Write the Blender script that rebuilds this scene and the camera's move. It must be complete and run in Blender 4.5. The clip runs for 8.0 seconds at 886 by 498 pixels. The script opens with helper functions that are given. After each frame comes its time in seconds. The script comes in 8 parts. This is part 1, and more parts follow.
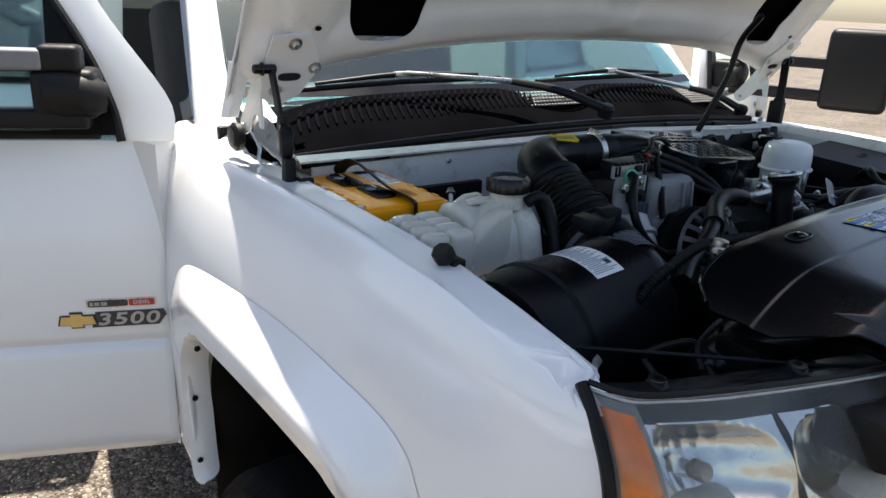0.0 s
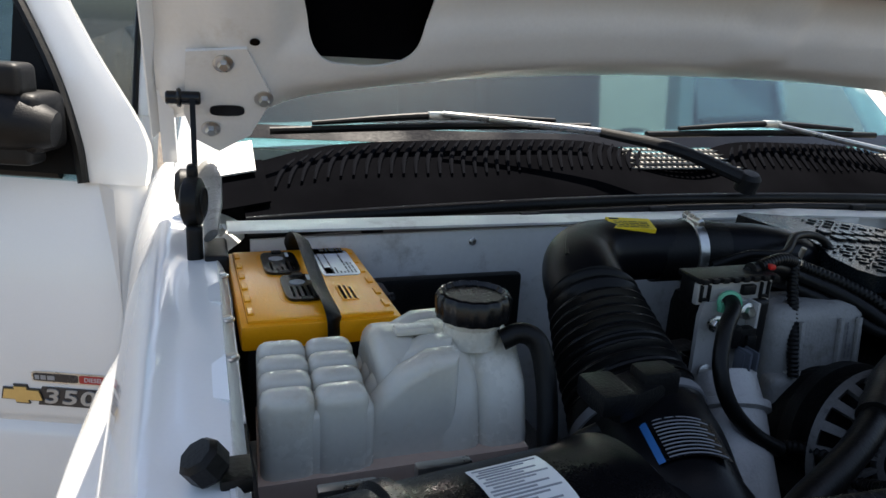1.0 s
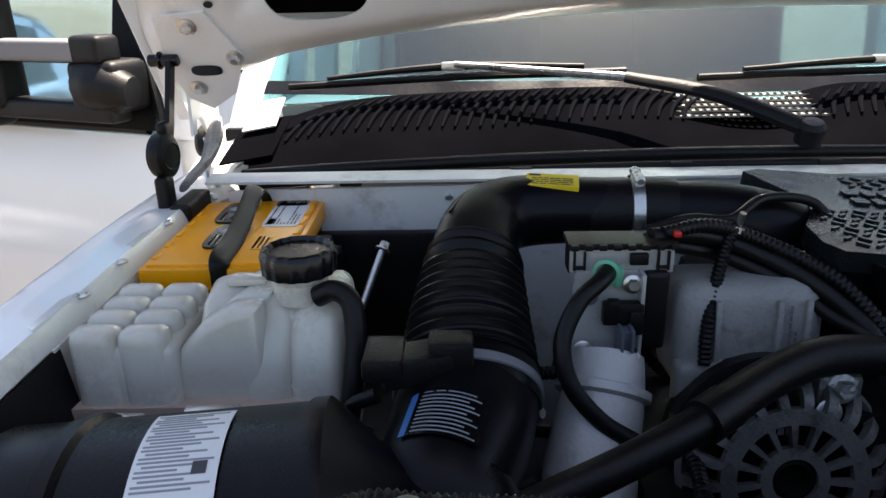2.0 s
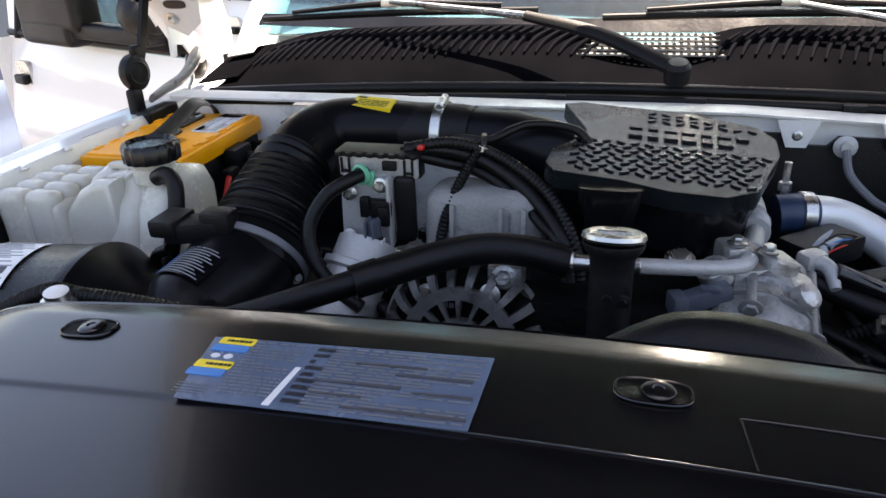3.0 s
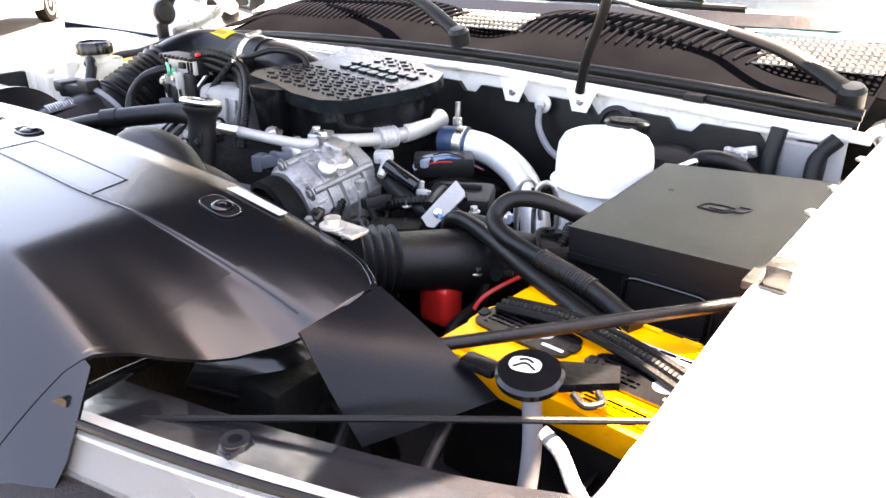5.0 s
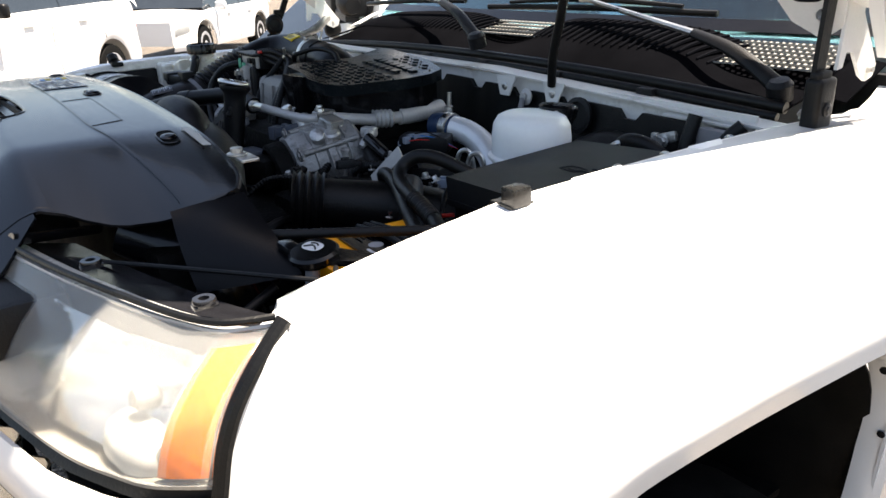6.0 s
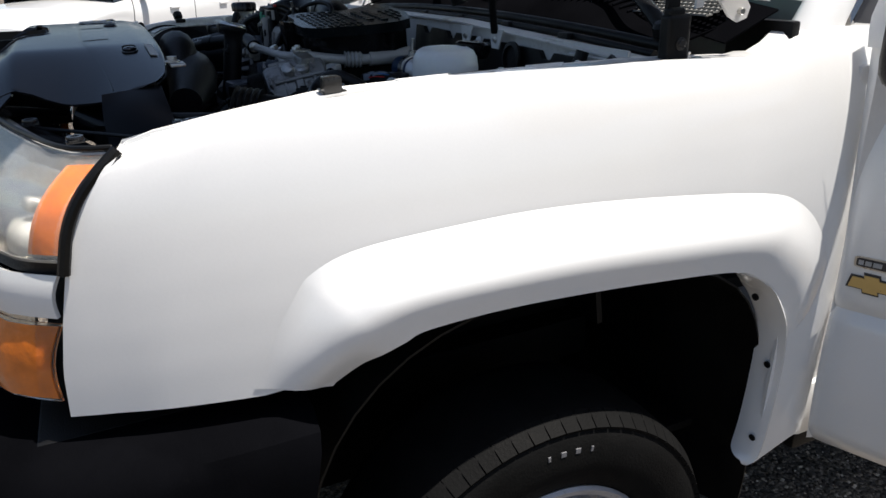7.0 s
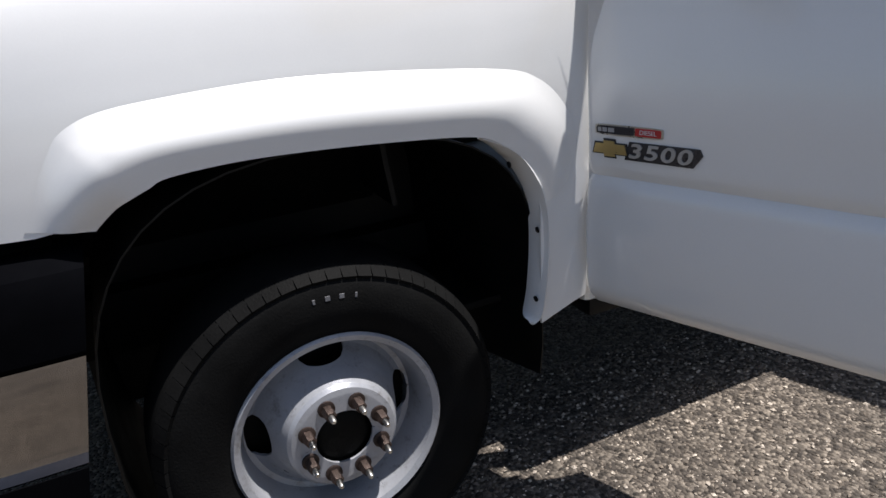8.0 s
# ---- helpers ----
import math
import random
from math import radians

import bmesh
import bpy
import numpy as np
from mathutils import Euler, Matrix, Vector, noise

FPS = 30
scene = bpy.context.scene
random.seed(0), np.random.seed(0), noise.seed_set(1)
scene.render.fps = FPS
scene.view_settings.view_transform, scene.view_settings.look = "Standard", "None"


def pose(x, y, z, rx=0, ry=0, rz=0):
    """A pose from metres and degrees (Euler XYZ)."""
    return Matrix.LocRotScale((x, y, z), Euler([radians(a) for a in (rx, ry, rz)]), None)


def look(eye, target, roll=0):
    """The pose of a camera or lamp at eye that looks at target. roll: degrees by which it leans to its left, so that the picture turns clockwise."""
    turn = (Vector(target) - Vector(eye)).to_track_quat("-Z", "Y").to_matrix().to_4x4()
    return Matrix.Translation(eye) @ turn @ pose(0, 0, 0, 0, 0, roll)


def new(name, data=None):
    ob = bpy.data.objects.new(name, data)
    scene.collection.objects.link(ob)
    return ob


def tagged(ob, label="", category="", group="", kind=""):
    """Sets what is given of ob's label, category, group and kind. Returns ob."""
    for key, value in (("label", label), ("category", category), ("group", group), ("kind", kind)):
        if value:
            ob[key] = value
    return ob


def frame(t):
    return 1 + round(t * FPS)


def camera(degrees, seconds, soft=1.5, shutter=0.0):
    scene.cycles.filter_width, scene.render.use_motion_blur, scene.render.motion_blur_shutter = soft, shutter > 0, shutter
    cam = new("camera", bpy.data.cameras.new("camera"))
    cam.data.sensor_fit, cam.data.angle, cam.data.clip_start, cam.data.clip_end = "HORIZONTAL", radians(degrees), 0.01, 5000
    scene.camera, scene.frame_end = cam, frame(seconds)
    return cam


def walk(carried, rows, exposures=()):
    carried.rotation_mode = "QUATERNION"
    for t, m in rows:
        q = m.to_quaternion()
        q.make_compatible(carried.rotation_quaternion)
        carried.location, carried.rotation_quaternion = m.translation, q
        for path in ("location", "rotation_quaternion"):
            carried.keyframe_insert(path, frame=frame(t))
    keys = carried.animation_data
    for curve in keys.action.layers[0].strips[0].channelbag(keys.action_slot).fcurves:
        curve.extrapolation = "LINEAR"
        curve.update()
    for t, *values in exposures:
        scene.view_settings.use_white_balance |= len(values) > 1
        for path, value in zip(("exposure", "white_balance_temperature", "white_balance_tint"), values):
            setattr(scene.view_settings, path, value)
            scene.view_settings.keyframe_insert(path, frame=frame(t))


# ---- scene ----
cam = camera(63.3, 8.0)
# seconds, eye in metres, turn in degrees
PATH = [
    (0, -1.3980, -0.4502, 1.6022, 70.82, -2.62, -34.90),
    (0.5, -1.1128, -0.2656, 1.5783, 70.79, -4.04, -29.42),
    (1, -0.8611, -0.1581, 1.5606, 73.53, -3.25, -18.23),
    (1.2, -0.7794, -0.1459, 1.5664, 73.30, -3.08, -13.99),
    (2.3, -0.3079, -0.2299, 1.5653, 67.26, 2.40, 6.70),
    (2.5, -0.2111, -0.2511, 1.5793, 65.80, 2.46, 9.98),
    (3, 0.0119, -0.3312, 1.5852, 64.79, 2.01, 14.83),
    (3.5, 0.2751, -0.3606, 1.5662, 64.30, 2.39, 22.08),
    (4, 0.5513, -0.3527, 1.5482, 65.53, 1.25, 29.11),
    (4.5, 0.7630, -0.3471, 1.5491, 65.71, -0.01, 32.70),
    (5, 0.9834, -0.3020, 1.5352, 66.10, 0.42, 39.12),
    (5.2, 1.0666, -0.2956, 1.5319, 66.37, 0.93, 41.39),
    (6.3, 1.5304, -0.1273, 1.4725, 69.54, 1.26, 58.63),
    (6.5, 1.6144, -0.0747, 1.4525, 69.88, 1.21, 61.38),
    (7, 1.8085, 0.0073, 1.4197, 68.40, 1.25, 64.61),
    (7.5, 2.0170, 0.1157, 1.3259, 68.91, 3.14, 66.76),
    (8, 2.2352, 0.2823, 1.2485, 68.22, 4.56, 64.05),
]
# the clip's camera opens up over the shaded engine bay
EXPOSURES = [(0.0, 1.75, 7000, 10), (0.5, 1.70, 7050, 10), (1.0, 1.72, 7000, 10), (1.3, 1.85, 7200, 11), (2.3, 2.38, 7500, 16), (3.0, 2.85, 7900, 18), (3.5, 3.3, 8100, 20), (4.0, 3.88, 8400, 21), (4.5, 4.32, 8700, 22), (5.2, 4.75, 8900, 22), (6.3, 1.35, 6900, 10), (6.6, 1.15, 6700, 10), (7.2, 0.6, 6500, 11), (8.0, 0.57, 6300, 12)]
walk(cam, [(t, pose(*row)) for t, *row in PATH], EXPOSURES)

# ---- light: high sun from behind the cab, a little to the driver's side ----
SUN = Vector((0.13, 0.31, 1.0)).normalized()
world = bpy.data.worlds.new("sky")
scene.world = world
world.use_nodes = True
wn = world.node_tree.nodes
sky = wn.new("ShaderNodeTexSky")
sky.sky_type, sky.sun_disc = "NISHITA", False
sky.sun_elevation = math.asin(SUN.z)
sky.sun_rotation = math.atan2(SUN.x, SUN.y)
sky.air_density, sky.dust_density, sky.ozone_density = 1.0, 1.5, 1.0
wn["Background"].inputs["Strength"].default_value = 0.068
world.node_tree.links.new(sky.outputs[0], wn["Background"].inputs["Color"])
sun_data = bpy.data.lights.new("sun", "SUN")
sun_data.energy, sun_data.angle, sun_data.color = 4.8, radians(0.6), (1.0, 0.955, 0.89)
sun_ob = new("sun", sun_data)
sun_ob.matrix_world = look((2, 2, 10), Vector((2, 2, 10)) - SUN)


# ---- materials ----
def mat(name, color, rough=0.5, metal=0.0, vary=0.12, scale=6.0, fine=90.0, bump=0.04, coat=0.0, dirt=None, dirt_at=0.62,
        spec=0.5, sss=0.0, rough_vary=0.12):
    """A painted or moulded surface: colour varied at two scales, patchy gloss, fine relief, optional dirt patches."""
    m = bpy.data.materials.new(name)
    m.use_nodes = True
    nt = m.node_tree
    n, link = nt.nodes, nt.links.new
    b = n["Principled BSDF"]
    tc = n.new("ShaderNodeTexCoord")
    big = n.new("ShaderNodeTexNoise")
    big.inputs["Scale"].default_value, big.inputs["Detail"].default_value = scale, 5
    small = n.new("ShaderNodeTexNoise")
    small.inputs["Scale"].default_value, small.inputs["Detail"].default_value = fine, 4
    for t in (big, small):
        link(tc.outputs["Object"], t.inputs["Vector"])
    mix = n.new("ShaderNodeMath")
    mix.operation = "MULTIPLY_ADD"
    link(small.outputs["Fac"], mix.inputs[0])
    mix.inputs[1].default_value = 0.4
    link(big.outputs["Fac"], mix.inputs[2])
    ramp = n.new("ShaderNodeMapRange")
    link(mix.outputs[0], ramp.inputs["Value"])
    ramp.inputs["From Min"].default_value, ramp.inputs["From Max"].default_value = 0.45, 0.95
    ramp.inputs["To Min"].default_value, ramp.inputs["To Max"].default_value = 1.0 - vary, 1.0 + vary
    hue = n.new("ShaderNodeVectorMath")
    hue.operation = "SCALE"
    hue.inputs[0].default_value = color
    link(ramp.outputs[0], hue.inputs["Scale"])
    out = hue.outputs[0]
    if dirt:
        blot = n.new("ShaderNodeTexNoise")
        blot.inputs["Scale"].default_value, blot.inputs["Detail"].default_value = scale * 2.3, 8
        blot.inputs["Roughness"].default_value = 0.7
        link(tc.outputs["Object"], blot.inputs["Vector"])
        step = n.new("ShaderNodeMapRange")
        step.inputs["From Min"].default_value, step.inputs["From Max"].default_value = dirt_at - 0.08, dirt_at + 0.12
        link(blot.outputs["Fac"], step.inputs["Value"])
        mx = n.new("ShaderNodeMix")
        mx.data_type = "RGBA"
        link(step.outputs[0], mx.inputs["Factor"])
        link(out, mx.inputs[6])
        mx.inputs[7].default_value = (*dirt, 1)
        out = mx.outputs[2]
    link(out, b.inputs["Base Color"])
    rr = n.new("ShaderNodeMapRange")
    link(mix.outputs[0], rr.inputs["Value"])
    rr.inputs["From Min"].default_value, rr.inputs["From Max"].default_value = 0.4, 1.0
    rr.inputs["To Min"].default_value, rr.inputs["To Max"].default_value = max(0.02, rough - rough_vary), min(1, rough + rough_vary)
    link(rr.outputs[0], b.inputs["Roughness"])
    b.inputs["Metallic"].default_value = metal
    b.inputs["Specular IOR Level"].default_value = spec
    if spec == 0:
        b.inputs["IOR"].default_value = 1.0
    b.inputs["Coat Weight"].default_value, b.inputs["Coat Roughness"].default_value = coat, 0.06
    if sss:
        b.inputs["Subsurface Weight"].default_value = sss
        b.inputs["Subsurface Radius"].default_value = (0.03, 0.025, 0.02)
    if bump:
        bp = n.new("ShaderNodeBump")
        bp.inputs["Strength"].default_value, bp.inputs["Distance"].default_value = bump * 4, 0.002
        link(small.outputs["Fac"], bp.inputs["Height"])
        link(bp.outputs[0], b.inputs["Normal"])
    return m


def clear(name, color, rough=0.02, ior=1.45, weight=1.0):
    m = bpy.data.materials.new(name)
    m.use_nodes = True
    nt = m.node_tree
    b = nt.nodes["Principled BSDF"]
    grime = nt.nodes.new("ShaderNodeTexNoise")
    grime.inputs["Scale"].default_value, grime.inputs["Detail"].default_value = 25, 6
    rr = nt.nodes.new("ShaderNodeMapRange")
    rr.inputs["To Min"].default_value, rr.inputs["To Max"].default_value = rough, rough + 0.06
    nt.links.new(grime.outputs["Fac"], rr.inputs["Value"])
    nt.links.new(rr.outputs[0], b.inputs["Roughness"])
    b.inputs["Base Color"].default_value = (*color, 1)
    b.inputs["Transmission Weight"].default_value, b.inputs["IOR"].default_value = weight, ior
    return m


WHITE = mat("white_car_paint", (0.80, 0.80, 0.79), 0.20, vary=0.025, scale=3, fine=260, bump=0.008, coat=0.7, rough_vary=0.06)
WHITE_IN = mat("white_paint_inner_panel", (0.72, 0.71, 0.69), 0.40, vary=0.05, scale=5, fine=160, bump=0.03, coat=0.15, dirt=(0.56, 0.52, 0.46), dirt_at=0.68)
BAY_WHITE = mat("white_paint_dusty", (0.64, 0.63, 0.60), 0.45, vary=0.08, scale=7, fine=120, bump=0.03, dirt=(0.36, 0.33, 0.29), dirt_at=0.64)
BLACK = mat("black_grained_plastic", (0.0045, 0.0045, 0.005), 0.46, vary=0.3, scale=8, fine=420, bump=0.08, spec=0.24, dirt=(0.011, 0.0105, 0.0095), dirt_at=0.70, rough_vary=0.08)
COVER = mat("black_satin_plastic", (0.0030, 0.0030, 0.0037), 0.24, vary=0.25, scale=4, fine=600, bump=0.010, spec=0.48, coat=0.14, rough_vary=0.05)


COWL = mat("weathered_black_cowl_plastic", (0.0026, 0.0027, 0.0034), 0.6, vary=0.3, scale=8, fine=420, bump=0.04, spec=0.0, dirt=(0.0045, 0.0046, 0.005), dirt_at=0.72, rough_vary=0.08)
PERF = mat("grey_perforated_plastic", (0.20, 0.195, 0.18), 0.5, vary=0.15, bump=0.04, dirt=(0.12, 0.11, 0.09), dirt_at=0.6)


CAST = mat("pale_alloy_casting", (0.33, 0.32, 0.30), 0.5, metal=0.15, vary=0.12, scale=14, fine=260, bump=0.12, spec=0.3, dirt=(0.18, 0.165, 0.145), dirt_at=0.64)
HOSE = mat("ribbed_black_hose_rubber", (0.0045, 0.0045, 0.0048), 0.38, vary=0.2, scale=12, fine=300, bump=0.03, spec=0.18)
DRUM = mat("dull_black_moulding", (0.0036, 0.0038, 0.0050), 0.32, vary=0.25, scale=6, fine=500, bump=0.03, spec=0.15, dirt=(0.008, 0.008, 0.008), dirt_at=0.70, rough_vary=0.08)
HAZE = mat("hazy_grey_lamp_plastic", (0.38, 0.38, 0.37), 0.25, vary=0.06, bump=0.02)
TAUPE = mat("grey_brown_lamp_floor", (0.20, 0.185, 0.16), 0.35, vary=0.1, bump=0.02)
PALE_ALLOY = mat("bright_pale_alloy", (0.43, 0.42, 0.405), 0.42, metal=0.25, vary=0.10, scale=18, fine=260, bump=0.12, spec=0.4, dirt=(0.30, 0.27, 0.23), dirt_at=0.66)
INTAKE = mat("blue_black_moulded_plastic", (0.0055, 0.0078, 0.0092), 0.24, vary=0.2, scale=9, fine=420, bump=0.02, spec=0.18, coat=0.04, rough_vary=0.08)


FAINT = mat("faint_grey_print", (0.26, 0.27, 0.29), 0.5, vary=0.1, bump=0.0)
BLUE_RUBBER = mat("dark_blue_silicone", (0.012, 0.032, 0.075), 0.4, vary=0.1, bump=0.03)
PIPE = mat("satin_silver_pipe", (0.74, 0.74, 0.73), 0.40, metal=0.35, vary=0.06, scale=10, fine=200, bump=0.04)
IRON_GREY = mat("dark_grey_connector_plastic", (0.075, 0.085, 0.105), 0.45, vary=0.1, bump=0.03)
GLOSS = mat("black_gloss_plastic", (0.004, 0.004, 0.0045), 0.20, vary=0.2, scale=9, fine=200, bump=0.02, spec=0.35, rough_vary=0.1)
RUBBER = mat("black_rubber", (0.0035, 0.0035, 0.0035), 0.45, vary=0.25, scale=12, fine=300, bump=0.06, spec=0.24, dirt=(0.010, 0.0095, 0.0085), dirt_at=0.68)
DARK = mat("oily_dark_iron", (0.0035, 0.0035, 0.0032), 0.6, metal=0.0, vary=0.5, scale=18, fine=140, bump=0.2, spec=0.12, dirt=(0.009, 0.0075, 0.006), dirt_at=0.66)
ALU = mat("cast_aluminium", (0.50, 0.49, 0.47), 0.42, metal=0.85, vary=0.18, scale=16, fine=220, bump=0.16, dirt=(0.16, 0.14, 0.12), dirt_at=0.62)
ALU_DULL = mat("grey_aluminium_casting", (0.30, 0.295, 0.285), 0.42, metal=0.55, vary=0.2, scale=14, fine=240, bump=0.18, spec=0.3, dirt=(0.07, 0.063, 0.055), dirt_at=0.6)
STEEL = mat("zinc_steel", (0.58, 0.57, 0.54), 0.32, metal=1.0, vary=0.15, scale=25, fine=160, bump=0.05, dirt=(0.25, 0.2, 0.15), dirt_at=0.68)
BLACK_METAL = mat("dark_painted_steel", (0.035, 0.034, 0.033), 0.3, metal=0.6, vary=0.2, scale=20, fine=200, bump=0.05)
CHROME = mat("weathered_chrome", (0.30, 0.285, 0.27), 0.07, metal=1.0, vary=0.10, scale=14, fine=130, bump=0.012, rough_vary=0.05)

RUST = mat("rusty_brown_steel", (0.050, 0.034, 0.028), 0.45, metal=0.6, vary=0.4, scale=60, fine=400, bump=0.2)

TANK = mat("milky_coolant_plastic", (0.58, 0.55, 0.475), 0.24, vary=0.07, scale=8, fine=150, bump=0.03, sss=0.35, dirt=(0.46, 0.39, 0.29), dirt_at=0.66)
TANK_LOW = mat("orange_coolant_through_plastic", (0.48, 0.35, 0.28), 0.38, vary=0.1, scale=10, fine=150, bump=0.02, sss=0.2)
MILK = mat("white_fluid_plastic", (0.76, 0.76, 0.74), 0.36, vary=0.05, scale=8, fine=150, bump=0.02, sss=0.3)
YELLOW = mat("yellow_battery_plastic", (0.95, 0.37, 0.004), 0.36, vary=0.05, scale=9, fine=260, bump=0.03, spec=0.3, dirt=(0.66, 0.30, 0.02), dirt_at=0.72)

PAPER = mat("white_label_paper", (0.74, 0.74, 0.72), 0.45, vary=0.05, scale=20, fine=200, bump=0.01)
PAPER_Y = mat("yellow_label", (0.80, 0.58, 0.03), 0.4, vary=0.05, scale=20, fine=200, bump=0.01)
PAPER_B = mat("blue_label", (0.035, 0.18, 0.46), 0.4, vary=0.08, scale=20, fine=200, bump=0.01)
FOIL = mat("blue_grey_foil_label", (0.15, 0.20, 0.29), 0.20, metal=0.35, vary=0.1, scale=30, fine=200, bump=0.05)
PRINT = mat("printed_text", (0.04, 0.04, 0.05), 0.5, vary=0.1, bump=0.0)
PRINT_W = mat("pale_printed_text", (0.62, 0.63, 0.65), 0.5, vary=0.1, bump=0.0)
RED = mat("red_plastic", (0.55, 0.02, 0.015), 0.35, vary=0.15, bump=0.02)
GREEN = mat("green_connector_plastic", (0.10, 0.42, 0.26), 0.4, vary=0.1, bump=0.02)

CAST_DARK = mat("dark_alternator_casting", (0.135, 0.132, 0.128), 0.45, metal=0.4, vary=0.25, scale=16, fine=240, bump=0.14, spec=0.3, dirt=(0.03, 0.028, 0.025), dirt_at=0.6)
LIDGREY = mat("grained_grey_black_plastic", (0.0060, 0.0061, 0.0066), 0.50, vary=0.2, scale=6, fine=520, bump=0.06, spec=0.20, dirt=(0.010, 0.0098, 0.0096), dirt_at=0.72, rough_vary=0.08)

GREY = mat("grey_connector_plastic", (0.20, 0.24, 0.30), 0.45, vary=0.1, bump=0.03)
AMBER = mat("amber_lens_plastic", (0.70, 0.165, 0.006), 0.16, vary=0.2, scale=30, fine=90, bump=0.10, coat=0.6)

MIRROR = mat("bright_reflector", (0.72, 0.72, 0.70), 0.24, metal=1.0, vary=0.05, scale=40, fine=90, bump=0.10, rough_vary=0.06)
LAMP_TOP_GREY = mat("dark_gloss_lamp_housing", (0.012, 0.012, 0.014), 0.18, vary=0.15, scale=20, bump=0.02, spec=0.5, dirt=(0.05, 0.048, 0.045), dirt_at=0.72)

LAMP_GREY = mat("hazy_lamp_bezel", (0.30, 0.31, 0.31), 0.35, vary=0.1, bump=0.02)
TYRE = mat("tyre_rubber", (0.0075, 0.0075, 0.0075), 0.62, vary=0.25, scale=12, fine=200, bump=0.10, spec=0.04, dirt=(0.012, 0.0115, 0.011), dirt_at=0.66)


LOUVRE = mat("black_louvre_plastic", (0.0052, 0.0056, 0.0072), 0.5, vary=0.2, scale=8, fine=420, bump=0.02, spec=0.0)
WHEEL = mat("silver_wheel_paint", (0.38, 0.39, 0.42), 0.36, metal=0.3, vary=0.10, scale=14, fine=180, bump=0.04, dirt=(0.20, 0.195, 0.185), dirt_at=0.62)
FABRIC = mat("dark_seat_cloth", (0.035, 0.035, 0.038), 0.85, vary=0.25, scale=20, fine=500, bump=0.25)
TRIM_GREY = mat("grey_interior_trim", (0.16, 0.16, 0.17), 0.6, vary=0.1, bump=0.05)
TEAL = clear("tinted_side_glass", (0.50, 0.74, 0.77))
SHIELD = clear("tinted_windscreen", (0.20, 0.43, 0.47), ior=1.62)

PRIVACY = clear("dark_privacy_glass", (0.10, 0.13, 0.14))
LENS = clear("clear_lamp_lens", (0.93, 0.93, 0.90), 0.09, ior=1.20, weight=0.98)
HAZY_LENS = clear("sun_hazed_lamp_lens", (0.90, 0.90, 0.87), 0.14, ior=1.25, weight=0.91)

GOLD = mat("gold_emblem", (0.62, 0.47, 0.20), 0.35, metal=0.7, vary=0.1, bump=0.02)
BADGE = mat("black_badge", (0.03, 0.03, 0.035), 0.3, vary=0.1, bump=0.01)
BADGE_RED = mat("red_badge", (0.42, 0.03, 0.03), 0.35, vary=0.1, bump=0.01)


# ---- mesh helpers; all shapes are given in world metres ----
def join(*bms):
    out = bms[0]
    for b in bms[1:]:
        me = bpy.data.meshes.new("tmp")
        b.to_mesh(me)
        out.from_mesh(me)
        bpy.data.meshes.remove(me)
        b.free()
    return out


def soften(bm, width, seg=2, angle=30):
    es = [e for e in bm.edges if len(e.link_faces) == 2 and e.calc_face_angle(0) > radians(angle)]
    if width > 0 and es:
        bmesh.ops.bevel(bm, geom=es, offset=width, segments=seg, affect="EDGES", profile=0.6, clamp_overlap=True)
    return bm


def box(c, s, bevel=0.004, seg=2, turn=None):
    bm = bmesh.new()
    bmesh.ops.create_cube(bm, size=1)
    bmesh.ops.scale(bm, vec=s, verts=bm.verts)
    soften(bm, bevel, seg)
    m = Matrix.Translation(c) @ (turn.to_4x4() if turn is not None else Matrix())
    bmesh.ops.transform(bm, matrix=m, verts=bm.verts)
    return bm


def axes_to(d):
    return Vector(d).normalized().to_track_quat("Z", "Y").to_matrix()


def lathe(profile, base, axis=(0, 0, 1), seg=32, wob=None, caps=True):
    """profile: (radius, height) rows from base along axis."""
    bm = bmesh.new()
    r3, base = axes_to(axis), Vector(base)
    rings = []
    for r, h in profile:
        ring = []
        for i in range(seg):
            a = 2 * math.pi * i / seg
            k = r * (wob(a, h) if wob else 1)
            ring.append(bm.verts.new(base + r3 @ Vector((k * math.cos(a), k * math.sin(a), h))))
        rings.append(ring)
    for a, b in zip(rings, rings[1:]):
        for i in range(seg):
            bm.faces.new((a[i], a[(i + 1) % seg], b[(i + 1) % seg], b[i]))
    if caps and profile[0][0] > 1e-4:
        bm.faces.new(rings[0][::-1])
    if caps and profile[-1][0] > 1e-4:
        bm.faces.new(rings[-1])
    bmesh.ops.remove_doubles(bm, verts=bm.verts, dist=1e-5)
    return bm


def rod(p0, p1, r, seg=16, bevel=0.0):
    p0, p1 = Vector(p0), Vector(p1)
    h = (p1 - p0).length
    b = min(bevel, r * 0.5, h * 0.4)
    prof = [(r - b, 0), (r, b), (r, h - b), (r - b, h)] if b > 0 else [(r, 0), (r, h)]
    return lathe(prof, p0, p1 - p0, seg)


def curve(points, n=8):
    """Points on a smooth curve through the given ones."""
    p = [Vector(q) for q in points]
    if len(p) < 3:
        return [p[0].lerp(p[-1], i / n) for i in range(n + 1)]
    p = [2 * p[0] - p[1]] + p + [2 * p[-1] - p[-2]]
    out = []
    for i in range(1, len(p) - 2):
        a, b, c, d = p[i - 1:i + 3]
        for k in range(n):
            t = k / n
            out.append(0.5 * ((2 * b) + (c - a) * t + (2 * a - 5 * b + 4 * c - d) * t * t + (3 * b - a - 3 * c + d) * t ** 3))
    out.append(p[-2])
    return out


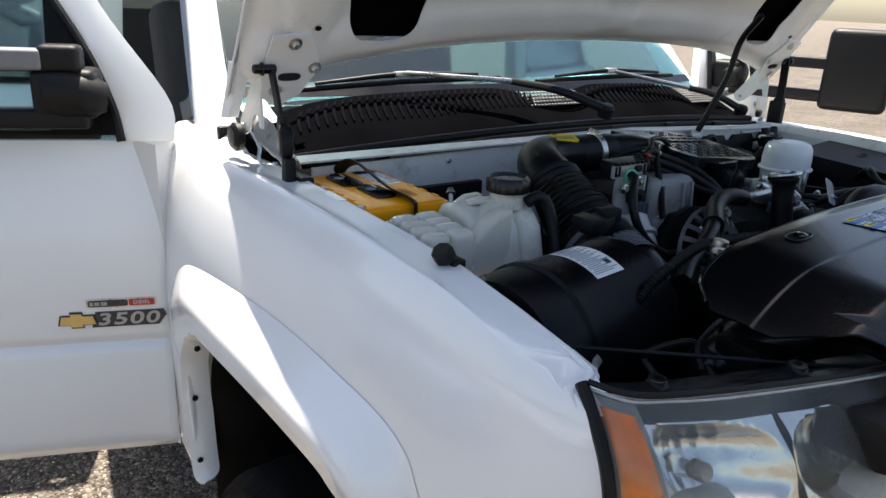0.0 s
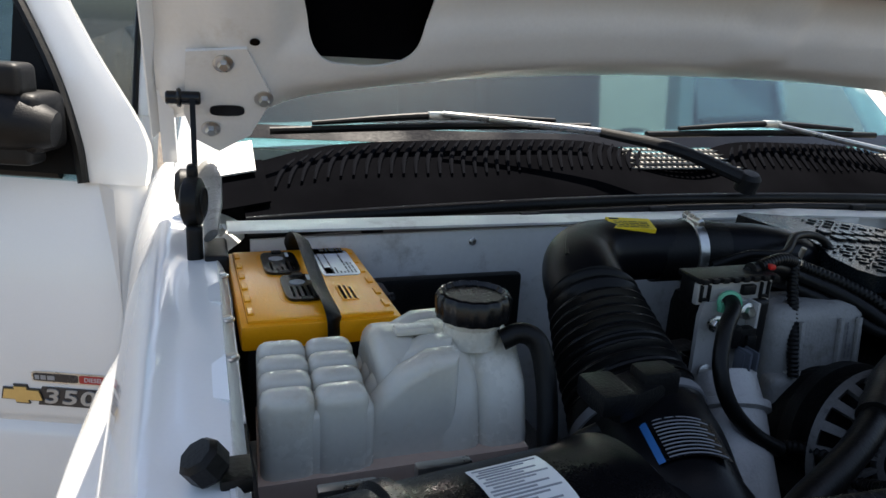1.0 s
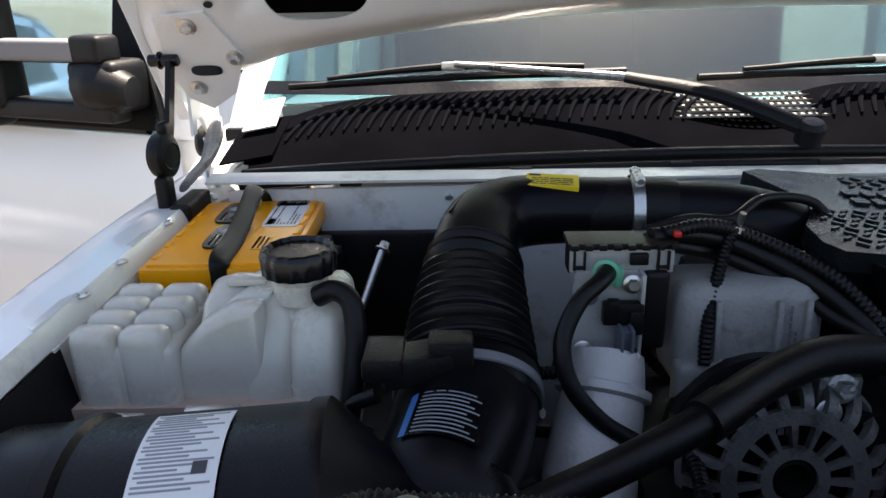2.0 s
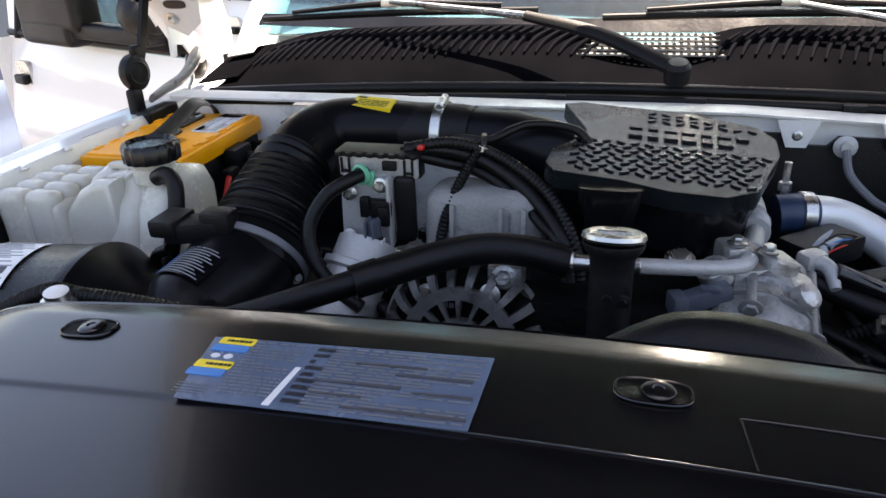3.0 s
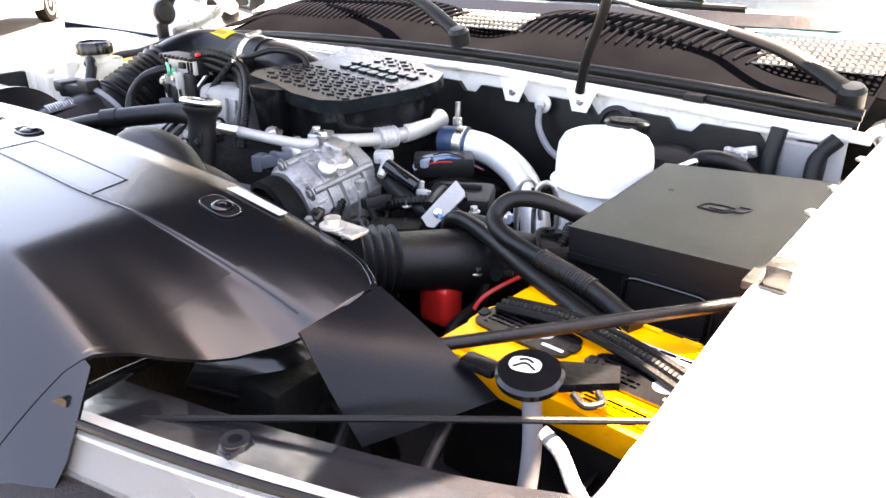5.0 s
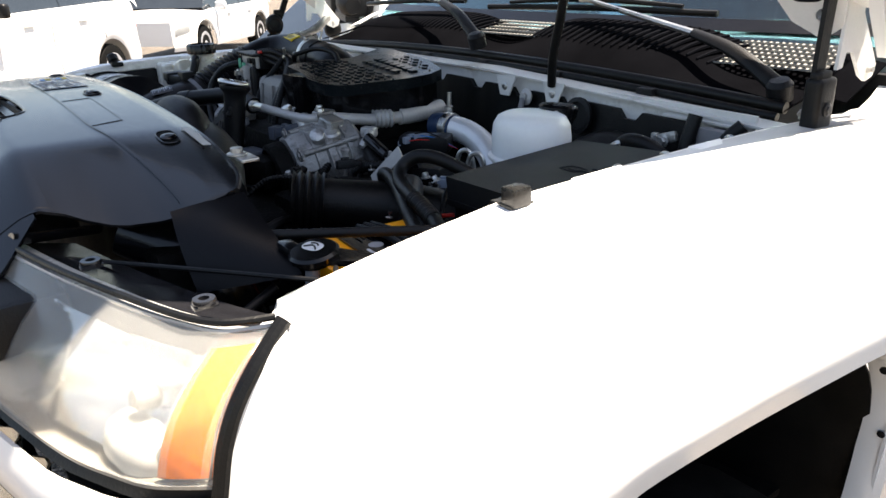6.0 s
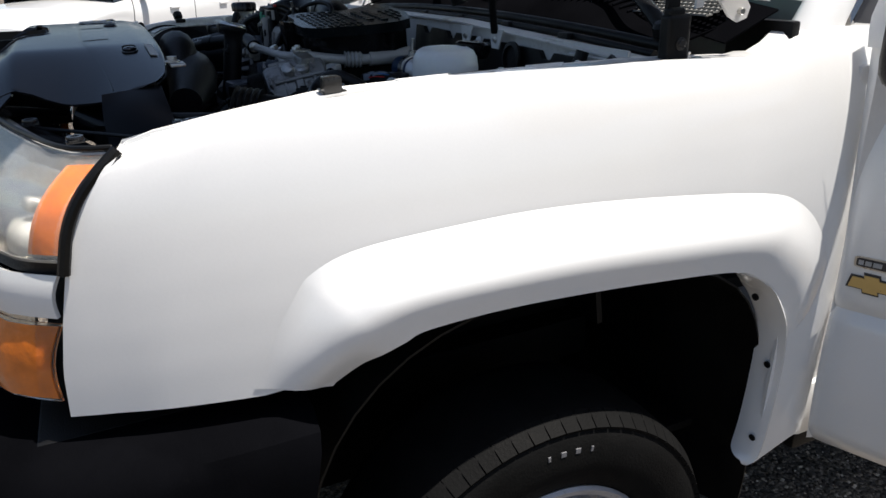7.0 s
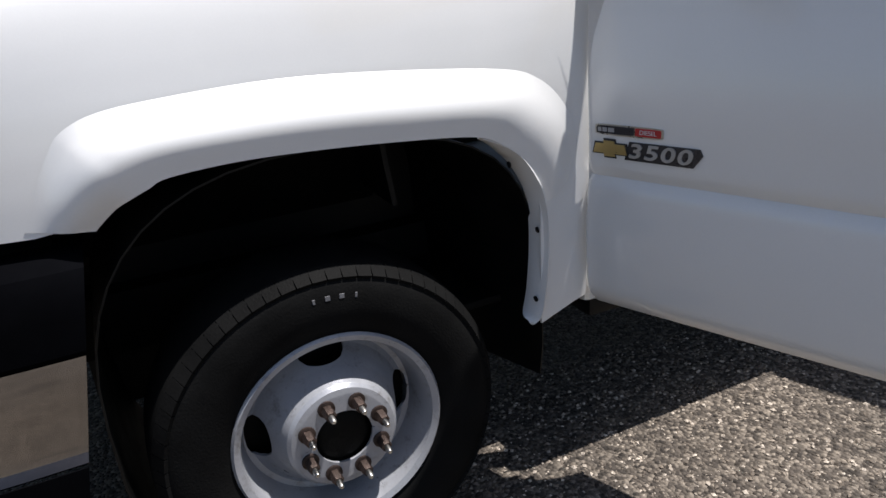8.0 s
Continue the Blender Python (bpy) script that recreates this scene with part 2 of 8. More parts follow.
def tube(points, r, seg=12, n=8, caps=True, rib=None, flat=1.0):
    """A hose along a smooth curve. r: a radius or one per given point. rib: (pitch, depth) for corrugation."""
    path = curve(points, n)
    if rib:
        fine = []
        for a, b in zip(path, path[1:]):
            k = max(1, int((b - a).length / rib[0] * 6))
            fine += [a.lerp(b, i / k) for i in range(k)]
        path = fine + [path[-1]]
    dist = [0.0]
    for a, b in zip(path, path[1:]):
        dist.append(dist[-1] + (b - a).length)
    rs = r if isinstance(r, (list, tuple)) else [r, r]
    bm, rings, side = bmesh.new(), [], None
    for i, p in enumerate(path):
        t = (path[min(i + 1, len(path) - 1)] - path[max(i - 1, 0)]).normalized()
        if side is None:
            side = t.orthogonal().normalized()
        side = (side - t * side.dot(t)).normalized()
        up = t.cross(side)
        f = dist[i] / max(dist[-1], 1e-9) * (len(rs) - 1)
        k = min(int(f), len(rs) - 2)
        rad = rs[k] + (rs[k + 1] - rs[k]) * (f - k)
        if rib:
            rad += rib[1] * (0.5 + 0.5 * math.cos(2 * math.pi * dist[i] / rib[0]))
        rings.append([bm.verts.new(p + rad * (math.cos(a) * side + math.sin(a) * up * flat)) for a in (2 * math.pi * j / seg for j in range(seg))])
    for a, b in zip(rings, rings[1:]):
        for j in range(seg):
            bm.faces.new((a[j], a[(j + 1) % seg], b[(j + 1) % seg], b[j]))
    if caps:
        bm.faces.new(rings[0][::-1]), bm.faces.new(rings[-1])
    return bm


def slab(outline, depth, m, bevel=0.003, seg=2):
    """A plate with the given 2D outline, depth thick below its face, laid by the matrix m (its z is the face's normal)."""
    bm = bmesh.new()
    top = [bm.verts.new((x, y, 0)) for x, y in outline]
    low = [bm.verts.new((x, y, -depth)) for x, y in outline]
    bm.faces.new(top), bm.faces.new(low[::-1])
    for i in range(len(top)):
        j = (i + 1) % len(top)
        bm.faces.new((top[j], top[i], low[i], low[j]))
    soften(bm, bevel, seg, 40)
    bmesh.ops.transform(bm, matrix=m, verts=bm.verts)
    return bm


def sheet(fn, nu, nv, us=None, vs=None, thick=0.0, keep=None, rim=0):
    """A grid surface fn(u, v); keep(u, v) tells which cells stay, rim smooths the edges so cut; thick gives it a back on the far side of u x v."""
    bm = bmesh.new()
    us = us or [i / nu for i in range(nu + 1)]
    vs = vs or [i / nv for i in range(nv + 1)]
    g = [[bm.verts.new(fn(u, v)) for v in vs] for u in us]
    for i in range(len(us) - 1):
        for j in range(len(vs) - 1):
            if keep is None or keep((us[i] + us[i + 1]) / 2, (vs[j] + vs[j + 1]) / 2):
                bm.faces.new((g[i][j], g[i + 1][j], g[i + 1][j + 1], g[i][j + 1]))
    loose = [v for v in bm.verts if not v.link_faces]
    bmesh.ops.delete(bm, geom=loose, context="VERTS")
    if rim:
        edge_vs = [v for v in bm.verts if v.is_boundary]
        for _ in range(rim):
            new_co = {}
            for v in edge_vs:
                near = [e.other_vert(v).co for e in v.link_edges if e.is_boundary]
                if len(near) == 2:
                    new_co[v] = v.co * 0.5 + (near[0] + near[1]) * 0.25
            for v, c in new_co.items():
                v.co = c
    if thick:
        bmesh.ops.solidify(bm, geom=bm.faces[:], thickness=thick)
    return bm


def mirrored(bm):
    b2 = bm.copy()
    bmesh.ops.scale(b2, vec=(-1, 1, 1), verts=b2.verts)
    bmesh.ops.reverse_faces(b2, faces=b2.faces)
    return b2


def lerp_rows(rows, t):
    for a, b in zip(rows, rows[1:]):
        if t <= b[0]:
            k = (t - a[0]) / max(b[0] - a[0], 1e-9)
            k = min(max(k, 0), 1)
            return a[1] + (b[1] - a[1]) * k
    return rows[-1][1]


def finish(name, bm, material, angle=38):
    bmesh.ops.recalc_face_normals(bm, faces=bm.faces)
    me = bpy.data.meshes.new(name)
    bm.to_mesh(me)
    bm.free()
    me.materials.append(material)
    me.shade_smooth()
    me.set_sharp_from_angle(angle=radians(angle))
    return me


def thing(name, at, label, category, group="", kind=""):
    ob = new(name)
    ob.location = at
    ob.empty_display_size = 0.05
    return tagged(ob, label, category, group, kind)


def part(name, bm, material, parent, label=""):
    ob = new(name, finish(name, bm, material))
    ob.parent = parent
    if parent.type == "EMPTY":
        ob.matrix_parent_inverse = Matrix.Translation(-Vector(parent.location))
    return tagged(ob, label)


def solid(name, bm, material, label, category, group="", kind=""):
    return tagged(new(name, finish(name, bm, material)), label, category, group, kind)


def frame_at(o, x, z):
    """A matrix at o whose x and z lie along the given ways."""
    z = Vector(z).normalized()
    x = (Vector(x) - z * Vector(x).dot(z)).normalized()
    m = Matrix((x, z.cross(x), z)).transposed().to_4x4()
    m.translation = o
    return m


def words(text, size, m, depth=0.001, bold=0.0):
    cu = bpy.data.curves.new("t", "FONT")
    cu.body, cu.size, cu.extrude, cu.align_x, cu.align_y = text, size, depth, "CENTER", "CENTER"
    cu.offset = bold
    ob = bpy.data.objects.new("t", cu)
    scene.collection.objects.link(ob)
    me = bpy.data.meshes.new_from_object(ob.evaluated_get(bpy.context.evaluated_depsgraph_get()))
    bm = bmesh.new()
    bm.from_mesh(me)
    bmesh.ops.transform(bm, matrix=m, verts=bm.verts)
    bpy.data.objects.remove(ob)
    bpy.data.curves.remove(cu)
    bpy.data.meshes.remove(me)
    return bm


def lines(m, w, h, rows, seed, fill=0.9, thick=0.45):
    """Bars in place of print: rows of broken bars over a field w by h."""
    rnd = random.Random(seed)
    bm = bmesh.new()
    for i in range(rows):
        y = h * (0.5 - (i + 0.5) / rows)
        x = -w / 2 * fill
        while x < w / 2 * fill:
            run = min(rnd.uniform(0.06, 0.25) * w, w / 2 * fill - x)
            t = h / rows * thick / 2
            vs = [bm.verts.new((px, py, 0)) for px, py in ((x, y - t), (x + run, y - t), (x + run, y + t), (x, y + t))]
            bm.faces.new(vs)
            x += run + 0.03 * w
            if rnd.random() < 0.12:
                break
    bmesh.ops.solidify(bm, geom=bm.faces[:], thickness=0.0004)
    bmesh.ops.transform(bm, matrix=m, verts=bm.verts)
    return bm


def oval(w, h, n=24, power=2.0):
    out = []
    for i in range(n):
        a = 2 * math.pi * i / n
        c, s = math.cos(a), math.sin(a)
        out.append((w / 2 * math.copysign(abs(c) ** (2 / power), c), h / 2 * math.copysign(abs(s) ** (2 / power), s)))
    return out


def off(m, x, y, z=0.0004):
    """The matrix m moved within its own face."""
    k = m.copy()
    k.translation = m @ Vector((x, y, z))
    return k


def bolt(p, axis, r=0.008, h=0.006):
    """A hexagon head on a round washer."""
    w = lathe([(r * 1.5, 0), (r * 1.5, 0.002), (r * 1.2, 0.003)], p, axis, 16)
    hx = lathe([(r, 0.002), (r, h * 0.8), (r * 0.85, h)], p, axis, 6)
    return join(w, hx)

# ---- ground ----
def ground_material():
    m = bpy.data.materials.new("crushed_stone_lot")
    m.use_nodes = True
    nt = m.node_tree
    n, link = nt.nodes, nt.links.new
    b = n["Principled BSDF"]
    tc = n.new("ShaderNodeTexCoord")
    vor = n.new("ShaderNodeTexVoronoi")
    vor.inputs["Scale"].default_value = 88
    big = n.new("ShaderNodeTexNoise")
    big.inputs["Scale"].default_value, big.inputs["Detail"].default_value = 1.3, 6
    for t in (vor, big):
        link(tc.outputs["Object"], t.inputs["Vector"])
    ramp = n.new("ShaderNodeValToRGB")
    e = ramp.color_ramp.elements
    e[0].position, e[0].color = 0.0, (0.024, 0.019, 0.015, 1)
    e[1].position, e[1].color = 1.0, (0.42, 0.355, 0.285, 1)
    mid = ramp.color_ramp.elements.new(0.5)
    mid.color = (0.125, 0.103, 0.083, 1)
    link(vor.outputs["Color"], ramp.inputs["Fac"])
    mx = n.new("ShaderNodeMix")
    mx.data_type, mx.blend_type = "RGBA", "MULTIPLY"
    mx.inputs["Factor"].default_value = 0.8
    link(ramp.outputs[0], mx.inputs[6])
    soft = n.new("ShaderNodeMapRange")
    soft.inputs["From Min"].default_value, soft.inputs["From Max"].default_value = 0.3, 0.7
    soft.inputs["To Min"].default_value, soft.inputs["To Max"].default_value = 0.45, 0.95
    link(big.outputs["Fac"], soft.inputs["Value"])
    link(soft.outputs[0], mx.inputs[7])
    link(mx.outputs[2], b.inputs["Base Color"])
    b.inputs["Roughness"].default_value = 0.9
    bp = n.new("ShaderNodeBump")
    bp.inputs["Strength"].default_value, bp.inputs["Distance"].default_value = 1.0, 0.015
    bp.invert = True
    link(vor.outputs["Distance"], bp.inputs["Height"])
    link(bp.outputs[0], b.inputs["Normal"])
    return m


GRAVEL = ground_material()
gb = bmesh.new()
bmesh.ops.create_grid(gb, x_segments=40, y_segments=40, size=400)
solid("ground", gb, GRAVEL, "grey-brown crushed stone parking lot", "ground", kind="structure")


# ---- truck body: the fender surface ----
TOP = [(-0.02, 1.195), (0.005, 1.213), (0.036, 1.236), (0.147, 1.254), (0.285, 1.271), (0.56, 1.276), (0.80, 1.276), (1.0, 1.268), (1.075, 1.264), (1.115, 1.303), (1.20, 1.309), (1.30, 1.302)]
SIDE = [(-0.11, 0.880), (-0.06, 0.905), (0.0, 0.925), (0.1, 0.947), (0.226, 0.965), (0.4, 0.975), (0.8, 0.985), (1.2, 0.998), (1.35, 1.003)]
ROLL = [(0.0, 1.0), (0.18, 0.985), (0.35, 0.945), (0.52, 0.885), (0.66, 0.815), (0.78, 0.735), (0.87, 0.655), (0.93, 0.585), (0.965, 0.535), (0.985, 0.49), (0.995, 0.45), (1.0, 0.0)]
LIP = [(0.226, 0.880), (0.262, 0.914), (0.289, 0.931), (0.32, 0.945), (0.353, 0.958), (0.463, 0.965), (0.59, 0.961), (0.75, 0.949), (0.916, 0.929), (0.981, 0.901), (1.03, 0.865), (1.062, 0.813), (1.085, 0.749)]
CROWN = [(0.122, 0.897), (0.150, 0.955), (0.189, 1.02), (0.215, 1.048), (0.27, 1.069), (0.371, 1.079), (0.553, 1.084), (0.759, 1.072), (1.0, 1.045), (1.085, 1.015), (1.138, 0.960), (1.166, 0.885), (1.145, 0.795)]
LIP_X = [0.968, 0.990, 1.007, 1.014, 1.018, 1.024, 1.026, 1.026, 1.022, 1.017, 1.015, 1.010, 1.000]


def smooth_row(rows, t, w=0.02):
    return (lerp_rows(rows, t - w) + 2 * lerp_rows(rows, t) + lerp_rows(rows, t + w)) / 4


def side_x(y, z):
    """The outside of the fender at a place along and a height."""
    zt = sum(lerp_rows(TOP, y + d) for d in (-0.08, -0.05, -0.02, 0.02, 0.05, 0.08)) / 6
    xs, xi = smooth_row(SIDE, y, 0.06), 0.845
    h = min(max((z - 0.88) / (zt - 0.88), 0), 1)
    tuck = -0.008 * min(max((0.80 - z) / 0.3, 0), 1) ** 1.5
    return xi + (xs - xi) * smooth_row(ROLL, h, 0.002 + 0.028 * min(1, (1 - h) / 0.1)) + tuck


def front_y(z):
    return lerp_rows([(0.88, -0.102), (0.95, -0.098), (1.02, -0.085), (1.10, -0.066), (1.17, -0.041), (1.215, -0.005), (1.4, 0.0)], z)


def rear_y(z):
    return lerp_rows([(0.4, 1.19), (0.93, 1.205), (1.05, 1.232), (1.216, 1.280), (1.31, 1.305)], z)


def fender_foot(y):
    return lerp_rows([(-0.2, 0.888), (0.16, 0.884)] + [(a, b + 0.028) for a, b in LIP[1:11]] + [(1.068, 0.83), (1.080, 0.74), (1.086, 0.462), (1.2, 0.505), (1.4, 0.505)], y)


def fender_at(u, v):
    y, z = -0.10 + u * 1.305, 1.0
    zb = fender_foot(y)
    for _ in range(4):
        top = smooth_row(TOP, y, 0.012)
        z = zb + (1.02 - zb) * v / 0.42 if v < 0.42 else 1.02 + (top - 1.02) * (v - 0.42) / 0.58
        y = front_y(z) + u * (rear_y(z) - front_y(z))
    x = side_x(y, z)
    # the shelf on which the bonnet's edge would lie
    k = min(max((0.902 - x) / 0.006, 0), 1) if v > 0.9 else 0
    z -= 0.005 * k * k * (3 - 2 * k) * min(1, max(0, y / 0.06)) * min(1, max(0, (1.10 - y) / 0.05))
    if v >= 0.9999:
        x = 0.845
    return Vector((x, y, z))


def make_fender():
    us = sorted(set([i / 44 for i in range(45)] + [(1.03 + 0.01 * k + 0.1) / 1.305 for k in range(8)] + [0.005, 0.012, 0.09, 0.10]))
    vs = [1 - (1 - i / 26) ** 1.6 for i in range(24)] + [0.972, 0.978, 0.984, 0.988, 0.991, 0.993, 0.995, 0.9965, 0.998, 0.9992, 1.0]
    return sheet(fender_at, 0, 0, us, vs, thick=0.006)


def along(rows, i, n):
    """Even steps along paired rows, smoothly."""
    f = i / n * (len(rows) - 1)
    k = min(int(f), len(rows) - 2)
    p = [Vector((*rows[min(max(k + d, 0), len(rows) - 1)],)) for d in (-1, 0, 1, 2)]
    t = f - k
    a, b, c, d = p
    return 0.5 * ((2 * b) + (c - a) * t + (2 * a - 5 * b + 4 * c - d) * t * t + (3 * b - a - 3 * c + d) * t ** 3)


def make_flare():
    n, rows = 60, []
    for i in range(n + 1):
        a, b = along(CROWN, i, n), along(LIP, i, n)
        lx = along([(0, x) for x in LIP_X], i, n)[1]
        ax = side_x(a.x, a.y) + 0.001
        row = []
        for k in range(11):
            t = k / 10
            p = a.lerp(b, t)
            f = math.sin(min(t / 0.62, 1) * math.pi / 2) ** (1.25 + 1.1 * max(0, 1 - i / 22))
            x = max(ax + (lx - ax) * f - 0.006 * max(0, t - 0.7) / 0.3, side_x(p.x, p.y) + 0.001)
            row.append(Vector((x, p.x, p.y)))
        row.append(Vector((lx - 0.010, b.x, b.y)))
        rows.append(row)
    bm = bmesh.new()
    g = [[bm.verts.new(p) for p in r] for r in rows]
    for i in range(n):
        for k in range(len(g[0]) - 1):
            bm.faces.new((g[i][k], g[i + 1][k], g[i + 1][k + 1], g[i][k + 1]))
    return bm


def make_rear_lip():
    """The broad flange at the rear of the arch, facing forward, with a rounded foot."""
    edge = [(0.925, 0.928), (0.960, 0.914), (0.998, 0.893), (1.031, 0.865), (1.059, 0.822), (1.077, 0.782), (1.088, 0.726), (1.091, 0.66), (1.087, 0.60), (1.078, 0.53), (1.066, 0.485), (1.052, 0.466)]

    def f(u, v):
        p = along(edge, u * 60, 60)
        d = (along(edge, min(u + 0.02, 1) * 60, 60) - along(edge, max(u - 0.02, 0) * 60, 60)).normalized()
        inw = Vector((d.y, -d.x)) if d.y < 0 else Vector((-d.y, d.x))
        foot = max(0, (u - 0.86) / 0.14)
        wide = 0.060 * min(1, u / 0.25) ** 0.7
        tip = wide * (1 - math.sqrt(max(0, 1 - 0.94 * foot * foot)))
        q = p + inw * 0.014 * math.sin(v * math.pi / 2) * min(1, u / 0.2)
        xo = 1.014 - 0.008 * min(1, max(0, (0.80 - p.y) / 0.15)) - 0.45 * tip
        return Vector((xo - 0.002 - (wide - tip) * v - 0.004 * (1 - v) ** 3, q.x, q.y))
    return sheet(f, 60, 8, thick=0.004)


def make_liner():
    def f(u, v):
        a = radians(-30 + 224 * u)
        c, s = math.cos(a), math.sin(a)
        c, s = math.copysign(abs(c) ** 0.75, c), math.copysign(abs(s) ** 0.75, s)
        low = min(1, max(0, (a - 2.3) / 0.6))
        r = 0.47 - 0.075 * low + (0.022 * min(1, max(0, (a - 1.6) / 0.5)) + 0.05 * low) * max(0, v - 0.6) / 0.4
        return Vector((0.40 + (0.57 - 0.04 * max(0, u - 0.5)) * v, 0.63 - r * c, 0.47 + 0.48 * s))
    back = sheet(lambda u, v: Vector((0.405, 0.63 + (u - 0.5) * 1.05, 0.25 + v * 0.75)), 4, 4)
    return join(sheet(f, 28, 6, thick=0.004), back)


truck = thing("pickup_truck", (0, 1.5, 0), "white heavy-duty pickup truck with its bonnet and doors open", "truck")
for sgn in (1, -1):
    def both(bm):
        return bm if sgn > 0 else mirrored(bm)

    def outer(bm):
        """The passenger side stands a little farther out."""
        for v in bm.verts:
            k = min(max((v.co.x - 0.86) / 0.12, 0), 1)
            v.co.x += 0.014 * (sgn < 0) * k * k * (3 - 2 * k)
        return both(bm)
    fender = part("fender", outer(make_fender()), WHITE, truck, "glossy white front fender")
    part("wheel_flare", outer(make_flare()), WHITE, fender)
    part("arch_lip", outer(make_rear_lip()), WHITE, fender)
    for p in ((0.986, 1.008, 0.851), (0.981, 1.075, 0.690), (0.983, 1.063, 0.527)):
        part("clip", outer(lathe([(0.007, 0), (0.007, 0.003), (0.003, 0.004)], p, (0.05, -1.0, -0.15), 12)), BLACK, fender, "black push clip")
    part("wheel_arch_liner", both(make_liner()), RUBBER, truck, "black wheel arch liner")
    # inner flange of the fender top with slots and studs
    def ledge(y):
        return lerp_rows([(0.0, 0.008), (0.26, 0.010), (0.86, 0.012), (0.95, 0.045), (1.1, 0.050)], y)
    rail = sheet(lambda u, v: Vector((0.846 - ledge(0.03 + u * 1.03) * v, 0.03 + u * 1.03, smooth_row(TOP, 0.03 + u * 1.03, 0.012) - 0.004 - 0.022 * v ** 1.5)), 40, 4, thick=0.003)
    part("fender_rail", both(rail), BAY_WHITE, fender)
    apron = sheet(lambda u, v: Vector((0.8335 - 0.004 * v, 0.39 + u * 0.67, smooth_row(TOP, 0.39 + u * 0.67, 0.012) - 0.026 - 0.13 * v)), 30, 5, thick=0.003)
    part("inner_apron", both(apron), BAY_WHITE, fender)
    # front stretch of the inner apron, coloured black to stand for the shade there
    low = sheet(lambda u, v: Vector((0.844 - ledge(0.03 + u * 0.37) - 0.02 * v, 0.03 + u * 0.37, smooth_row(TOP, 0.03 + u * 0.37, 0.012) - 0.028 - 0.15 * v)), 20, 5, thick=0.003)
    part("shade_black_apron", both(low), BLACK, fender)
    for y0, y1 in ((0.385, 0.47), (0.60, 0.67)):
        z, z1 = smooth_row(TOP, y0), smooth_row(TOP, y1)
        tab = slab([(0, 0), (y1 - y0, 0), (y1 - y0 - 0.012, -0.013), (0.012, -0.013)], 0.003, frame_at((0.846, y0, z - 0.002), (0, y1 - y0, z1 - z), (0.25, -(z1 - z) / (y1 - y0), 1)), 0.001, 1)
        part("flange_tab", both(tab), WHITE, fender)
    for y in (0.47, 0.56, 0.70, 0.90):
        z = smooth_row(TOP, y) - 0.012
        part("bolt", both(bolt((0.841, y, z + 0.004), (0.1, 0, 1), 0.005, 0.005)), STEEL, fender)
    if sgn > 0:
        stop = join(box((0.862, 0.287, 1.274), (0.022, 0.026, 0.022), 0.004), box((0.852, 0.290, 1.262), (0.034, 0.034, 0.008), 0.002))
        part("bonnet_stop", stop, BLACK_METAL, fender, "dark metal bonnet stop bracket")
        continue
    stop = join(lathe([(0.012, 0), (0.0155, 0.004), (0.0155, 0.018), (0.012, 0.022), (0.0, 0.023)], (0.860, 0.287, 1.270), (0.55, -0.15, 0.85), 8),
                box((0.846, 0.290, 1.264), (0.022, 0.032, 0.012), 0.003))
    part("bonnet_stop", both(stop), RUBBER, fender, "black rubber bonnet stop")


